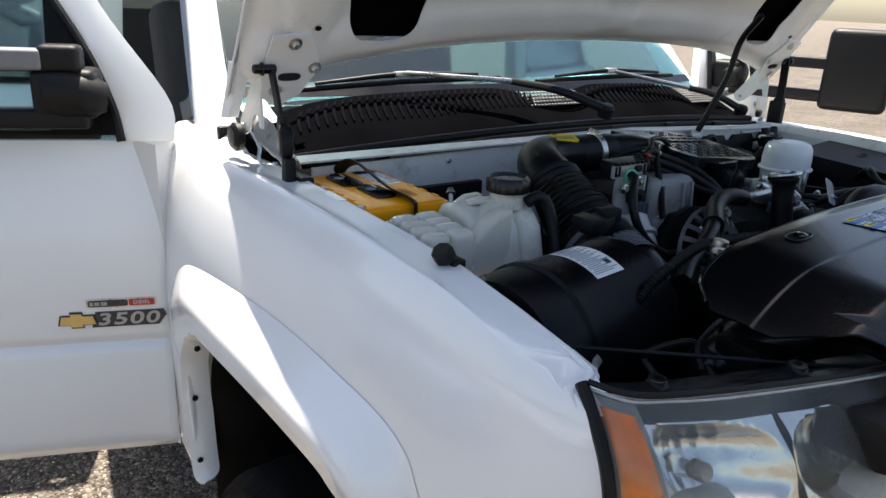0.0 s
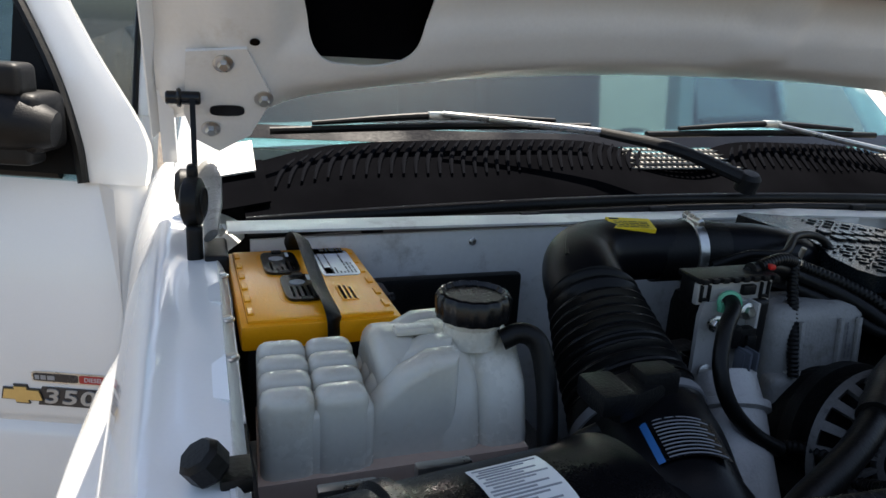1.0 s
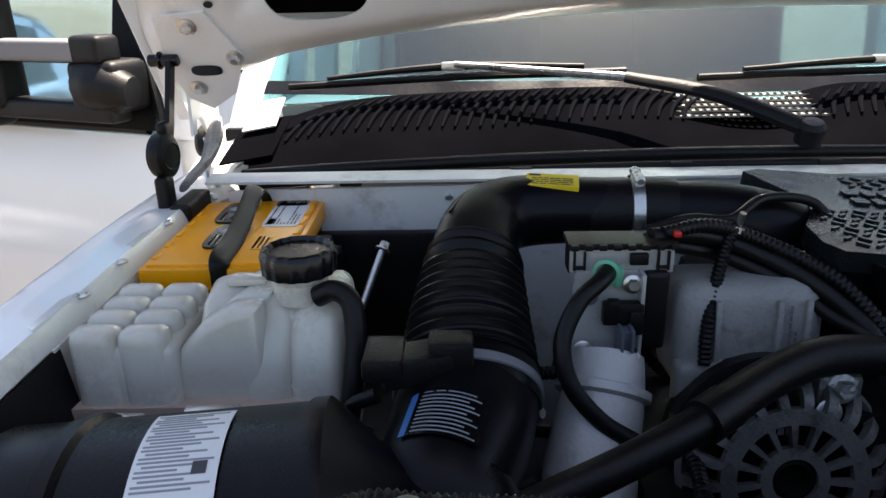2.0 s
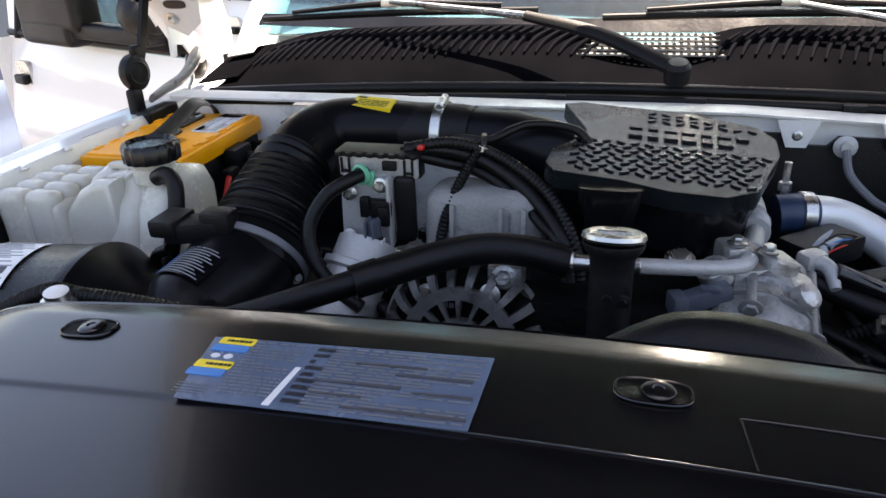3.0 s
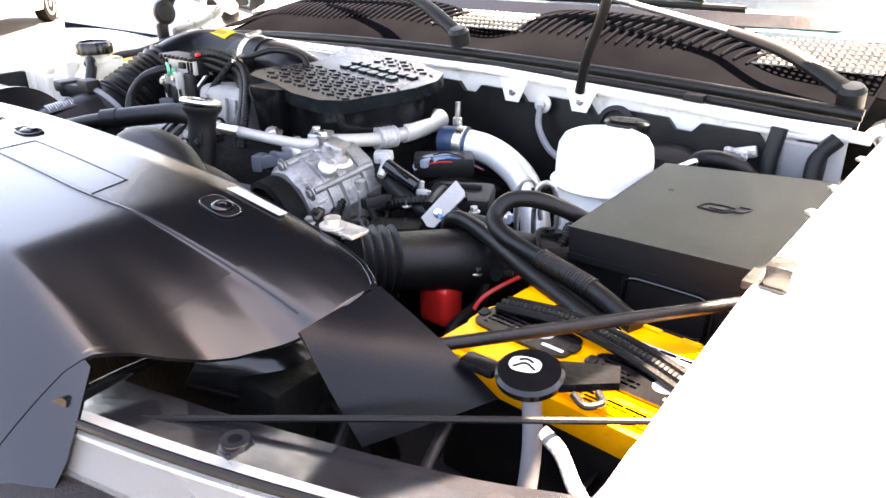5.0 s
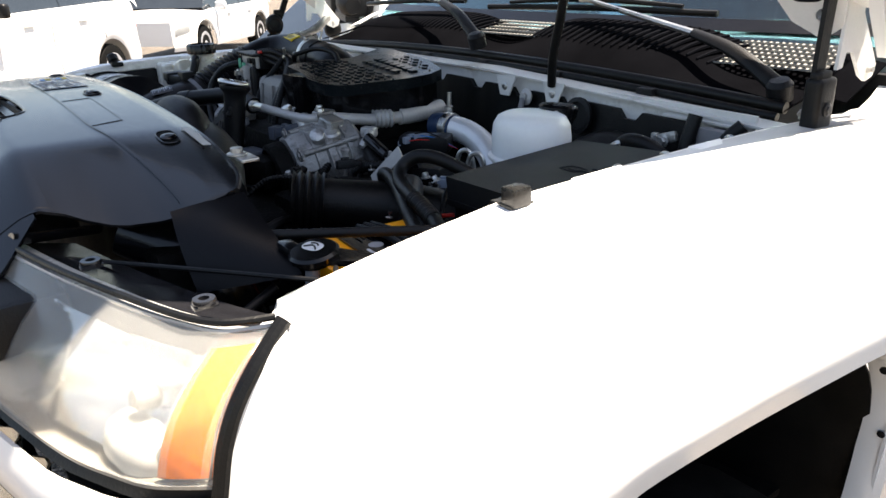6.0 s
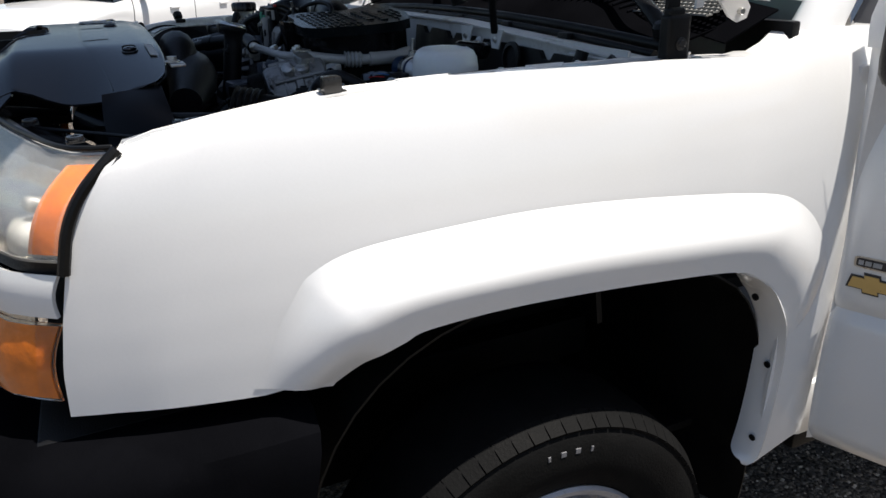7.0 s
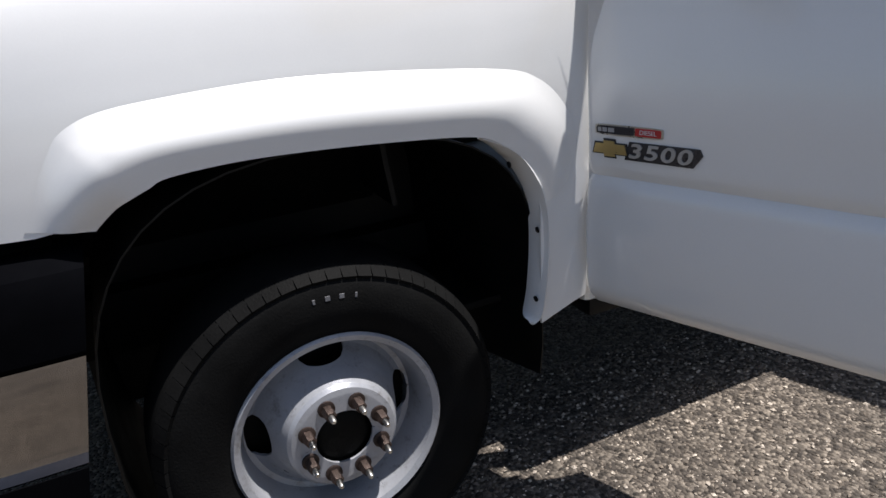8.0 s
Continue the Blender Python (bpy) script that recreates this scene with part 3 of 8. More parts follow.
# ---- wheels ----
def make_wheel(sgn, cy=0.572):
    cx, cz = sgn * 1.0, 0.369
    ax = (sgn, 0, 0)

    def at(h):
        return (cx + sgn * h, cy, cz)
    wheel_part = part("wheel", lathe([(0.205, -0.20), (0.212, -0.195), (0.205, -0.18), (0.188, -0.15), (0.188, -0.06), (0.200, -0.015), (0.206, 0.004), (0.219, 0.010), (0.224, 0.004), (0.219, -0.012), (0.206, -0.03), (0.196, -0.15), (0.206, -0.19)], (cx, cy, cz), ax, 64, caps=False), WHEEL, truck, "silver steel wheel with lug nuts and a dark hub")
    tyre = lathe([(0.212, -0.205), (0.25, -0.222), (0.31, -0.226), (0.340, -0.212), (0.358, -0.196), (0.366, -0.165), (0.368, -0.10), (0.366, -0.035), (0.359, -0.008), (0.342, 0.008), (0.328, 0.016), (0.31, 0.019), (0.285, 0.021), (0.262, 0.019), (0.240, 0.012), (0.226, 0.004), (0.212, -0.012)], (cx, cy, cz), ax, 96, caps=False)
    part("tyre", tyre, TYRE, wheel_part)
    r3 = axes_to(ax)
    lugs = bmesh.new()
    for i in range(72):
        a = 2 * math.pi * i / 72
        c = Vector((cx, cy, cz)) + r3 @ Vector((0.354 * math.cos(a), 0.354 * math.sin(a), -0.001))
        t = Matrix.Rotation(a, 3, "X") if sgn > 0 else Matrix.Rotation(-a, 3, "X")
        out = (c - Vector((cx, cy, cz))).normalized()
        lugs = join(lugs, slab([(-0.0148, -0.020), (0.0148, -0.020), (0.0138, 0.016), (-0.0138, 0.016)], 0.03, frame_at(c - out * 0.001 + Vector((sgn * 0.002, 0, 0)), Vector((1, 0, 0)).cross(out), out + Vector((sgn * 0.6, 0, 0))), 0.002, 1))
    part("tread", lugs, TYRE, wheel_part)
    # letters on the sidewall are raised bars
    for k in range(4):
        a = radians(78 + k * 5.2)
        out = Vector((0, math.cos(a) * 1.0, math.sin(a)))
        part("sidewall_mark", slab([(-0.0048, -0.0045), (0.0048, -0.0045), (0.0048, 0.0045), (-0.0048, 0.0045)] if k % 3 else [(-0.003, -0.0045), (0.0015, -0.0045), (0.0015, 0.0045), (-0.003, 0.0045)], 0.003, frame_at(Vector(at(0.0205)) + out * 0.309, Vector((sgn, 0, 0)).cross(out), (sgn, 0, 0)), 0.001, 1), TRIM_GREY, wheel_part)
    # dished disc with four hand holes
    prof = [(0.190, -0.085), (0.176, -0.088), (0.165, -0.082), (0.150, -0.062), (0.135, -0.036), (0.124, -0.008), (0.117, 0.012), (0.110, 0.020), (0.098, 0.022), (0.060, 0.022)]

    def disc(u, v):
        f = v * (len(prof) - 1)
        k = min(int(f), len(prof) - 2)
        r = prof[k][0] + (prof[k + 1][0] - prof[k][0]) * (f - k)
        h = prof[k][1] + (prof[k + 1][1] - prof[k][1]) * (f - k)
        a = 2 * math.pi * u
        return Vector((cx + sgn * h, cy + r * math.cos(a), cz + r * math.sin(a)))

    def keep(u, v):
        f = v * (len(prof) - 1)
        k = min(int(f), len(prof) - 2)
        r = prof[k][0] + (prof[k + 1][0] - prof[k][0]) * (f - k)
        for q in range(4):
            da = ((u * 2 * math.pi - radians(0 + 90 * q) + math.pi) % (2 * math.pi)) - math.pi
            if abs(da * 0.162 / 0.050) ** 2.6 + abs((r - 0.161) / 0.0225) ** 2.6 < 1:
                return False
        return True
    part("disc", sheet(disc, 200, 90, keep=keep, thick=0.006 * sgn, rim=6), WHEEL, wheel_part)
    part("hub", lathe([(0.075, -0.05), (0.075, 0.016), (0.060, 0.024), (0.056, 0.030), (0.045, 0.034), (0.0, 0.034)], at(-0.02), ax, 32), DARK, wheel_part, "black greasy hub")
    part("brake_drum", lathe([(0.185, -0.14), (0.185, -0.115), (0.0, -0.115)], at(0), ax, 32), DARK, wheel_part)
    for k in range(8):
        a = radians(20.5 + 45 * k)
        p = Vector((cx + sgn * 0.022, cy + 0.0826 * math.cos(a), cz + 0.0826 * math.sin(a)))
        nut = join(lathe([(0.018, 0), (0.018, 0.004), (0.013, 0.006)], p, ax, 16), lathe([(0.0125, 0.004), (0.0125, 0.030), (0.010, 0.034)], p, ax, 6)
                   )
        lug = part("lug_nut", nut, RUST, wheel_part, "rusty brown lug nut with its stud")
        part("stud", lathe([(0.0065, 0.03), (0.0065, 0.048), (0.004, 0.053), (0.0, 0.053)], p, ax, 10), STEEL, lug)


for cy_ in (0.572, 4.50):
    make_wheel(1, cy_)
    make_wheel(-1, cy_)
part("rear_axle", join(rod((-0.85, 4.50, 0.369), (0.85, 4.50, 0.369), 0.05), lathe([(0.05, -0.16), (0.16, -0.04), (0.16, 0.04), (0.05, 0.16)], (0, 4.50, 0.369), (1, 0, 0), 24)), DARK, truck)

# ---- cargo bed behind the cab ----
def bed_side(u, v):
    y, z = 3.27 + 2.42 * u, 0.56 + 0.79 * v
    x = 0.985 - 0.05 * max(0, (z - 1.0) / 0.35) ** 2 - 0.02 * max(0, (0.75 - z) / 0.2) ** 2
    d = math.hypot(y - 4.50, z - 0.40)
    return Vector((x + 0.05 * max(0, 1 - abs(d - 0.50) / 0.09) ** 0.5, y, z))


for sgn in (1, -1):
    wall = sheet(bed_side, 120, 40, thick=0.02, keep=lambda u, v: math.hypot(3.27 + 2.42 * u - 4.50, 0.56 + 0.79 * v - 0.40) > 0.47, rim=4)
    part("bed_side", wall if sgn > 0 else mirrored(wall), WHITE, truck, "white cargo bed side with a wheel arch")
    part("bed_rail", box((sgn * 0.905, 4.48, 1.355), (0.11, 2.42, 0.025), 0.010, 3), BLACK, truck)
    part("bed_inner_wall", box((sgn * 0.80, 4.48, 1.06), (0.03, 2.40, 0.58), 0.008), WHITE_IN, truck)
    part("tail_lamp", box((sgn * 0.92, 5.70, 1.08), (0.10, 0.05, 0.42), 0.018, 3), RED, truck, "red tail lamp")
part("bed_floor", box((0, 4.48, 0.80), (1.72, 2.42, 0.05), 0.01), WHITE_IN, truck)
part("bed_front_wall", box((0, 3.30, 1.06), (1.76, 0.05, 0.58), 0.012), WHITE, truck)
part("tailgate", box((0, 5.68, 1.06), (1.70, 0.06, 0.58), 0.018, 3), WHITE, truck, "white tailgate")
part("rear_bumper", box((0, 5.80, 0.62), (1.90, 0.16, 0.17), 0.03, 3), CHROME, truck)

# ---- doors: hinged at the front edge and standing wide open ----
DOOR_W = Vector((0.934, 0.357, 0))


def door_xyz(o, w, s, z, out=0.0):
    n = Vector((w.y, -w.x, 0)) if w.x > 0 else Vector((-w.y, w.x, 0))
    return Vector((o.x + w.x * s + n.x * out, o.y + w.y * s + n.y * out, z))


def door_bulge(z):
    """The door skin's section: a groove, a fuller lower half, and a lean above."""
    g = -0.010 * math.exp(-((z - 0.802) / 0.012) ** 2)
    low = 0.012 * max(0, math.sin((0.80 - z) / 0.31 * math.pi)) if z < 0.80 else 0
    up = -0.075 * max(0, (z - 0.93) / 0.36) ** 1.6
    return g + low + up - 0.03 * max(0, (0.55 - z) / 0.06) ** 2


def make_door(sgn, o, name_label, front):
    o, w = Vector(o), Vector((sgn * DOOR_W.x, DOOR_W.y, 0))
    length = 1.04 if front else 0.86

    def skin(u, v):
        z = 0.497 + v * 0.795
        lean = -0.035 * max(0, (z - 0.93) / 0.36) ** 1.3 if front else 0
        s = lean + u * (length - lean)
        edge = -0.012 * (max(0, 1 - u * length / 0.018) ** 2 + max(0, 1 - (1 - u) * length / 0.018) ** 2)
        return door_xyz(o, w, s, z, door_bulge(z) + edge)
    us = [0, 0.004, 0.009, 0.018] + [0.018 + 0.964 * i / 16 for i in range(1, 17)] + [0.991, 0.996, 1]
    vs = [i / 60 for i in range(61)]
    d = part("door", sheet(skin, 0, 0, us, vs, thick=0.012 * sgn), WHITE, truck, name_label)
    inner = sheet(lambda u, v: door_xyz(o, w, 0.10 + u * (length - 0.13), 0.52 + v * 0.74, -0.12 + 0.02 * math.sin(v * 5) ), 10, 14, thick=0.01)
    part("inner_panel", inner, TRIM_GREY, d, "grey inner trim")
    for half in (0, 1):
        shell = sheet(lambda u, v: door_xyz(o, w, (0.0 if u < 0.5 else length) + (0.10 if u < 0.5 else -0.03) * (1 - abs(2 * u - 1)) , 0.50 + v * 0.77, -0.012 - 0.10 * (1 - abs(2 * u - 1))), 20, 6, keep=lambda u, v: abs(u - 0.5) > 0.03 and (u > 0.5) == bool(half))
        part("door_shell", shell, WHITE_IN, d)
    # window frame: a broad leaning post, top rail and rear post
    def lean_off(z):
        return -0.055 - 0.175 * max(0, (z - 1.28) / 0.63) ** 1.15
    if front:
        outer = [(-0.035, 1.27), (-0.030, 1.36), (0.08, 1.52), (0.22, 1.74), (0.30, 1.86), (0.36, 1.91), (0.70, 1.93), (0.96, 1.915), (1.01, 1.86), (1.025, 1.27)]
        inner_e = [(0.075, 1.27), (0.092, 1.353), (0.150, 1.485), (0.285, 1.70), (0.355, 1.805), (0.41, 1.845), (0.70, 1.865), (0.915, 1.85), (0.945, 1.81), (0.955, 1.27)]
    else:
        outer = [(0.0, 1.27), (0.0, 1.55), (0.0, 1.86), (0.04, 1.915), (0.40, 1.925), (0.66, 1.905), (0.74, 1.85), (0.86, 1.27)]
        inner_e = [(0.07, 1.27), (0.07, 1.55), (0.07, 1.80), (0.10, 1.85), (0.40, 1.86), (0.62, 1.845), (0.67, 1.80), (0.79, 1.27)]

    def post(u, v):
        a, b = along(outer, u * 40, 40), along(inner_e, u * 40, 40)
        p = a.lerp(b, v)
        return door_xyz(o, w, p.x, p.y, lean_off(p.y) - 0.006 * (1 - math.sin(v * math.pi)))
    part("window_frame", sheet(post, 40, 5, thick=-0.03 * sgn), WHITE, d)
    part("window_seal", tube([door_xyz(o, w, x, z, lean_off(z) + 0.002) for x, z in inner_e], 0.010, 8, 5), RUBBER, d)
    posts = [(x, z, lean_off(z) - 0.008) for x, z in inner_e]
    part("belt_moulding", tube([door_xyz(o, w, 0.12, 1.285, -0.062), door_xyz(o, w, length - 0.03, 1.285, -0.062)], 0.012, 8, 4), RUBBER, d)
    glass = bmesh.new()
    ring = [glass.verts.new(door_xyz(o, w, p[0], p[1], p[2])) for p in posts]
    glass.faces.new(ring)
    bmesh.ops.solidify(glass, geom=glass.faces[:], thickness=0.004)
    part("side_window", glass, TEAL if front else PRIVACY, d).visible_shadow = False
    hs = length - 0.11
    bezel = slab(oval(0.085, 0.11, 24, 4), 0.02, frame_at(door_xyz(o, w, hs, 1.15, door_bulge(1.15) + 0.004), w, door_xyz(Vector(), w, 0, 0, 1)), 0.004)
    part("handle_bezel", bezel, STEEL, d)
    part("door_handle", box(door_xyz(o, w, hs, 1.15, door_bulge(1.15) + 0.014), (0.062, 0.02, 0.030), 0.008, 3, turn=frame_at((0, 0, 0), w, (0, 0, 1)).to_3x3()), BLACK, d, "black pull handle")
    if front:
        # badge bars and the emblem
        def flat(s, z, up=0.0):
            return frame_at(door_xyz(o, w, s, z, door_bulge(z) + 0.003 + up), w if sgn > 0 else -w, door_xyz(Vector(), w, 0, 0, 1))
        part("badge_plate", slab(oval(0.152, 0.022, 24, 8), 0.004, flat(0.101, 0.905), 0.001, 1), STEEL, d, "narrow badge with a dark and a red field")
        part("badge_dark_field", slab(oval(0.086, 0.016, 24, 9), 0.002, flat(0.101 - sgn * 0.029, 0.905, 0.001), 0.0005, 1), BADGE, d)
        part("badge_red_field", slab(oval(0.056, 0.016, 24, 9), 0.002, flat(0.101 + sgn * 0.044, 0.905, 0.001), 0.0005, 1), BADGE_RED, d)
        part("badge_letters", lines(flat(0.101 - sgn * 0.029, 0.905, 0.0018), 0.08, 0.011, 1, 3, 0.98, 0.8), PRINT_W, d)
        part("badge_word", words("DIESEL", 0.0125, flat(0.101 + sgn * 0.044, 0.905, 0.0014), 0.0004), PRINT_W, d)
        k = sgn
        cross = [(-0.037, -0.010), (-0.013, -0.010), (-0.011, -0.016), (0.013, -0.016), (0.011, -0.010), (0.040, -0.010), (0.034, 0.010), (0.012, 0.010), (0.010, 0.016), (-0.014, 0.016), (-0.012, 0.010), (-0.032, 0.010)]
        part("emblem_backing", slab([(x * 1.12, y * 1.25) for x, y in cross], 0.004, flat(0.060 if k > 0 else 0.199, 0.866), 0.0008, 1), BADGE, d)
        part("emblem", slab(cross, 0.003, flat(0.060 if k > 0 else 0.199, 0.866, 0.003), 0.0012, 1), GOLD, d, "gold cross-shaped emblem")
        num = flat(0.172 if k > 0 else 0.087, 0.865, 0.001) @ Matrix(((1.5, 0.22, 0, 0), (0, 1, 0, 0), (0, 0, 1, 0), (0, 0, 0, 1)))
        part("number_backing", slab([(-0.080, -0.019), (0.066, -0.019), (0.084, 0.006), (0.078, 0.019), (-0.070, 0.019)], 0.004, flat(0.174 if k > 0 else 0.089, 0.865), 0.0008, 1), BADGE, d)
        for i, ch in enumerate("3500"):
            part("digit", words(ch, 0.041, num @ Matrix.Translation(((i - 1.5) * 0.0232, 0, 0)), 0.002, 0.0008), PALE_ALLOY, d)
        # towing mirror: mount, two arms, head
        nrm = door_xyz(Vector(), w, 0, 0, 1)
        sail = [door_xyz(o, w, 0.085, 1.285, -0.050), door_xyz(o, w, 0.215, 1.285, -0.050), door_xyz(o, w, 0.215, 1.60, -0.130), door_xyz(o, w, 0.10, 1.37, -0.065)]
        sb = bmesh.new()
        sb.faces.new([sb.verts.new(p) for p in sail])
        bmesh.ops.solidify(sb, geom=sb.faces[:], thickness=0.02)
        part("mirror_sail", sb, BLACK, d)
        rot = frame_at((0, 0, 0), w, (0, 0, 1)).to_3x3()

        def bar(s0, s1, z0, z1, out, deep, bev):
            return box(door_xyz(o, w, (s0 + s1) / 2, (z0 + z1) / 2, out), (s1 - s0, deep, z1 - z0), bev, 4, rot)
        pod = tube([door_xyz(o, w, 0.085, 1.372, 0.0), door_xyz(o, w, 0.11, 1.376, 0.005), door_xyz(o, w, 0.15, 1.382, 0.005), door_xyz(o, w, 0.19, 1.386, 0.0)], [0.030, 0.045, 0.052, 0.050], 20, 6)
        part("mirror_mount", join(pod, bar(0.10, 0.225, 1.330, 1.432, -0.02, 0.10, 0.022)), BLACK, d)
        if sgn < 0:
            part("mirror_arm", bar(0.135, 0.47, 1.426, 1.466, 0.0, 0.050, 0.008), BLACK, d, "black telescopic mirror arm")
            part("mirror_arm", bar(0.12, 0.47, 1.310, 1.351, 0.0, 0.056, 0.012), BLACK, d, "black telescopic mirror arm")
            part("arm_elbow", bar(0.125, 0.205, 1.424, 1.480, 0.0, 0.062, 0.016), BLACK, d)
            part("arm_cap", bar(0.195, 0.46, 1.429, 1.471, 0.008, 0.052, 0.010), TRIM_GREY, d, "grey strip on the upper arm")
            part("mirror_head", join(bar(0.41, 0.72, 1.325, 1.585, 0.0, 0.085, 0.028), bar(0.46, 0.72, 1.285, 1.36, 0.0, 0.085, 0.026)), BLACK, d, "black towing mirror head")
            part("mirror_glass", bar(0.44, 0.70, 1.35, 1.56, -0.044, 0.005, 0.002), CHROME, d, "silvered mirror glass")
        else:
            part("mirror_arm", bar(0.13, 0.18, 1.426, 1.466, 0.16, 0.33, 0.010), BLACK, d, "black telescopic mirror arm")
            part("mirror_arm", bar(0.13, 0.18, 1.310, 1.351, 0.16, 0.33, 0.012), BLACK, d, "black telescopic mirror arm")
            part("mirror_head", bar(0.12, 0.21, 1.285, 1.570, 0.42, 0.22, 0.032), BLACK, d, "black towing mirror head")
            part("mirror_glass", bar(0.208, 0.213, 1.33, 1.54, 0.42, 0.18, 0.002), CHROME, d, "silvered mirror glass")
    return d


for sgn in (1, -1):
    make_door(sgn, (sgn * 1.012, 1.180, 0), "white front door standing open with badges", True)
    make_door(sgn, (sgn * 1.006, 2.24, 0), "white rear door standing open", False)

# ---- cab ----

for sgn in (1, -1):
    A = [(sgn * 0.868, 1.17, 1.235), (sgn * 0.85, 1.28, 1.385), (sgn * 0.79, 1.52, 1.66), (sgn * 0.715, 1.78, 1.89), (sgn * 0.70, 1.98, 1.945)]
    part("windscreen_pillar", tube(A, [0.050, 0.040, 0.036, 0.036, 0.04], 12, 6), WHITE, truck)
    part("pillar_trim", tube([(x + sgn * 0.034, y + 0.012, z - 0.008) for x, y, z in A], 0.014, 8, 6), CHROME, truck, "bright weatherstrip along the pillar")
    part("door_jamb", box((sgn * 0.93, 1.245, 0.86), (0.06, 0.05, 0.76), 0.012), WHITE_IN, truck)
    part("middle_pillar", box((sgn * 0.90, 2.21, 1.20), (0.07, 0.09, 1.42), 0.02, turn=Matrix.Rotation(radians(-sgn * 5), 3, "Y")), WHITE_IN, truck)
    part("rear_pillar", box((sgn * 0.86, 3.12, 1.22), (0.10, 0.16, 1.40), 0.03, turn=Matrix.Rotation(radians(-sgn * 5), 3, "Y")), WHITE, truck)
    part("rocker", box((sgn * 0.930, 2.18, 0.535), (0.09, 1.96, 0.13), 0.02), WHITE, truck)
    part("step_board", box((sgn * 0.905, 2.18, 0.44), (0.10, 1.90, 0.05), 0.015), BLACK, truck)
roof = sheet(lambda u, v: Vector(((u - 0.5) * 1.46, 1.76 + v * 1.42, 1.895 + 0.065 * math.sin(v * math.pi) ** 0.5 - 0.08 * abs(2 * u - 1) ** 4)), 16, 16, thick=0.03)
part("roof", roof, WHITE, truck)
part("headliner", sheet(lambda u, v: Vector(((u - 0.5) * 1.36, 1.80 + v * 1.34, 1.845 + 0.03 * math.sin(v * math.pi))), 10, 10, thick=0.01), FABRIC, truck)
part("cab_floor", box((0, 2.2, 0.52), (1.80, 1.95, 0.05), 0.01), TRIM_GREY, truck)
part("cab_rear_wall", box((0, 3.19, 0.93), (1.74, 0.06, 0.86), 0.02), WHITE, truck)
part("rear_window_frame", join(box((0, 3.18, 1.39), (1.66, 0.05, 0.07), 0.01), box((0, 3.14, 1.86), (1.50, 0.05, 0.08), 0.01)), WHITE, truck)
part("rear_window", box((0, 3.165, 1.62), (1.52, 0.006, 0.42), 0.002, 1), PRIVACY, truck)


def shield_at(u, v):
    x = (u - 0.5) * (1.66 - 0.26 * v)
    bow = 0.085 * (2 * abs(u - 0.5)) ** 2
    return Vector((x, 1.085 + bow + v * 0.69, 1.352 + v * 0.545 + 0.02 * math.sin(v * math.pi)))


part("windscreen", sheet(shield_at, 24, 14, thick=0.005), SHIELD, truck, "tinted windscreen reflecting the sky").visible_shadow = False
part("windscreen_band", sheet(lambda u, v: shield_at(u, 0.02 + v * 0.035) + Vector((0, -0.002, 0.004)), 24, 2, thick=0.001), GLOSS, truck)
dash = sheet(lambda u, v: Vector(((u - 0.5) * 1.62, 1.24 + v * 0.46, 1.335 + 0.012 * math.sin(u * 9) - 0.10 * max(0, v - 0.75) ** 0.5)), 20, 12, thick=0.05)
part("dashboard", dash, TRIM_GREY, truck, "dark grey dashboard")
part("dash_front", box((0, 1.70, 1.10), (1.60, 0.10, 0.34), 0.04), TRIM_GREY, truck)
part("paper_on_dash", slab([(-0.12, -0.09), (0.12, -0.09), (0.12, 0.09), (-0.12, 0.09)], 0.002, Matrix.Translation((0.55, 1.38, 1.362)), 0.0005, 1), PAPER, truck)
sw = lathe([(0.175, -0.012), (0.19, 0.0), (0.175, 0.012), (0.160, 0.0), (0.175, -0.012)], (0.40, 1.86, 1.16), (0, 0.85, 0.5), 40, caps=False)
part("steering_wheel", join(sw, box((0.40, 1.85, 1.16), (0.30, 0.04, 0.05), 0.01), lathe([(0.06, 0), (0.05, 0.03), (0.0, 0.035)], (0.40, 1.85, 1.16), (0, 0.85, 0.5), 20)), BLACK, truck)


def make_seat(sgn):
    cx = sgn * 0.42
    s = part("seat", join(box((cx, 2.15, 0.86), (0.52, 0.55, 0.22), 0.07, 4), box((cx, 2.42, 0.74), (0.46, 0.2, 0.4), 0.04, 3)), FABRIC, truck, "dark cloth bucket seat with a headrest")
    part("seat_back", box((cx, 2.46, 1.22), (0.50, 0.18, 0.66), 0.07, 4, turn=Matrix.Rotation(radians(-10), 3, "X")), FABRIC, s)
    part("headrest", box((cx, 2.53, 1.66), (0.27, 0.13, 0.22), 0.06, 4), FABRIC, s)
    for k in (-0.07, 0.07):
        part("headrest_post", rod((cx + k, 2.52, 1.5), (cx + k, 2.53, 1.6), 0.007), STEEL, s)


make_seat(1)
make_seat(-1)
part("rear_bench", join(box((0, 2.98, 0.86), (1.5, 0.34, 0.24), 0.06, 3), box((0, 3.12, 1.20), (1.5, 0.12, 0.6), 0.05, 3)), FABRIC, truck)

# frame, axle and radiator below; near-black sheets are added to close underside and bay
for sgn in (1, -1):
    part("frame_rail", box((sgn * 0.43, 2.9, 0.50), (0.09, 5.9, 0.16), 0.01), DARK, truck)
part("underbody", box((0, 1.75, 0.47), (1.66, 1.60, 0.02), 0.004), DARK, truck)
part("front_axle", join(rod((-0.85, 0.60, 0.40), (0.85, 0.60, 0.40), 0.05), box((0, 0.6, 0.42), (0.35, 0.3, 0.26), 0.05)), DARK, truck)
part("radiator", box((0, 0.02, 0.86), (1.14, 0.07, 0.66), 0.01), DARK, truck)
part("bay_floor_filler", box((0, 0.48, 0.70), (0.80, 0.86, 0.04), 0.01), DARK, truck)
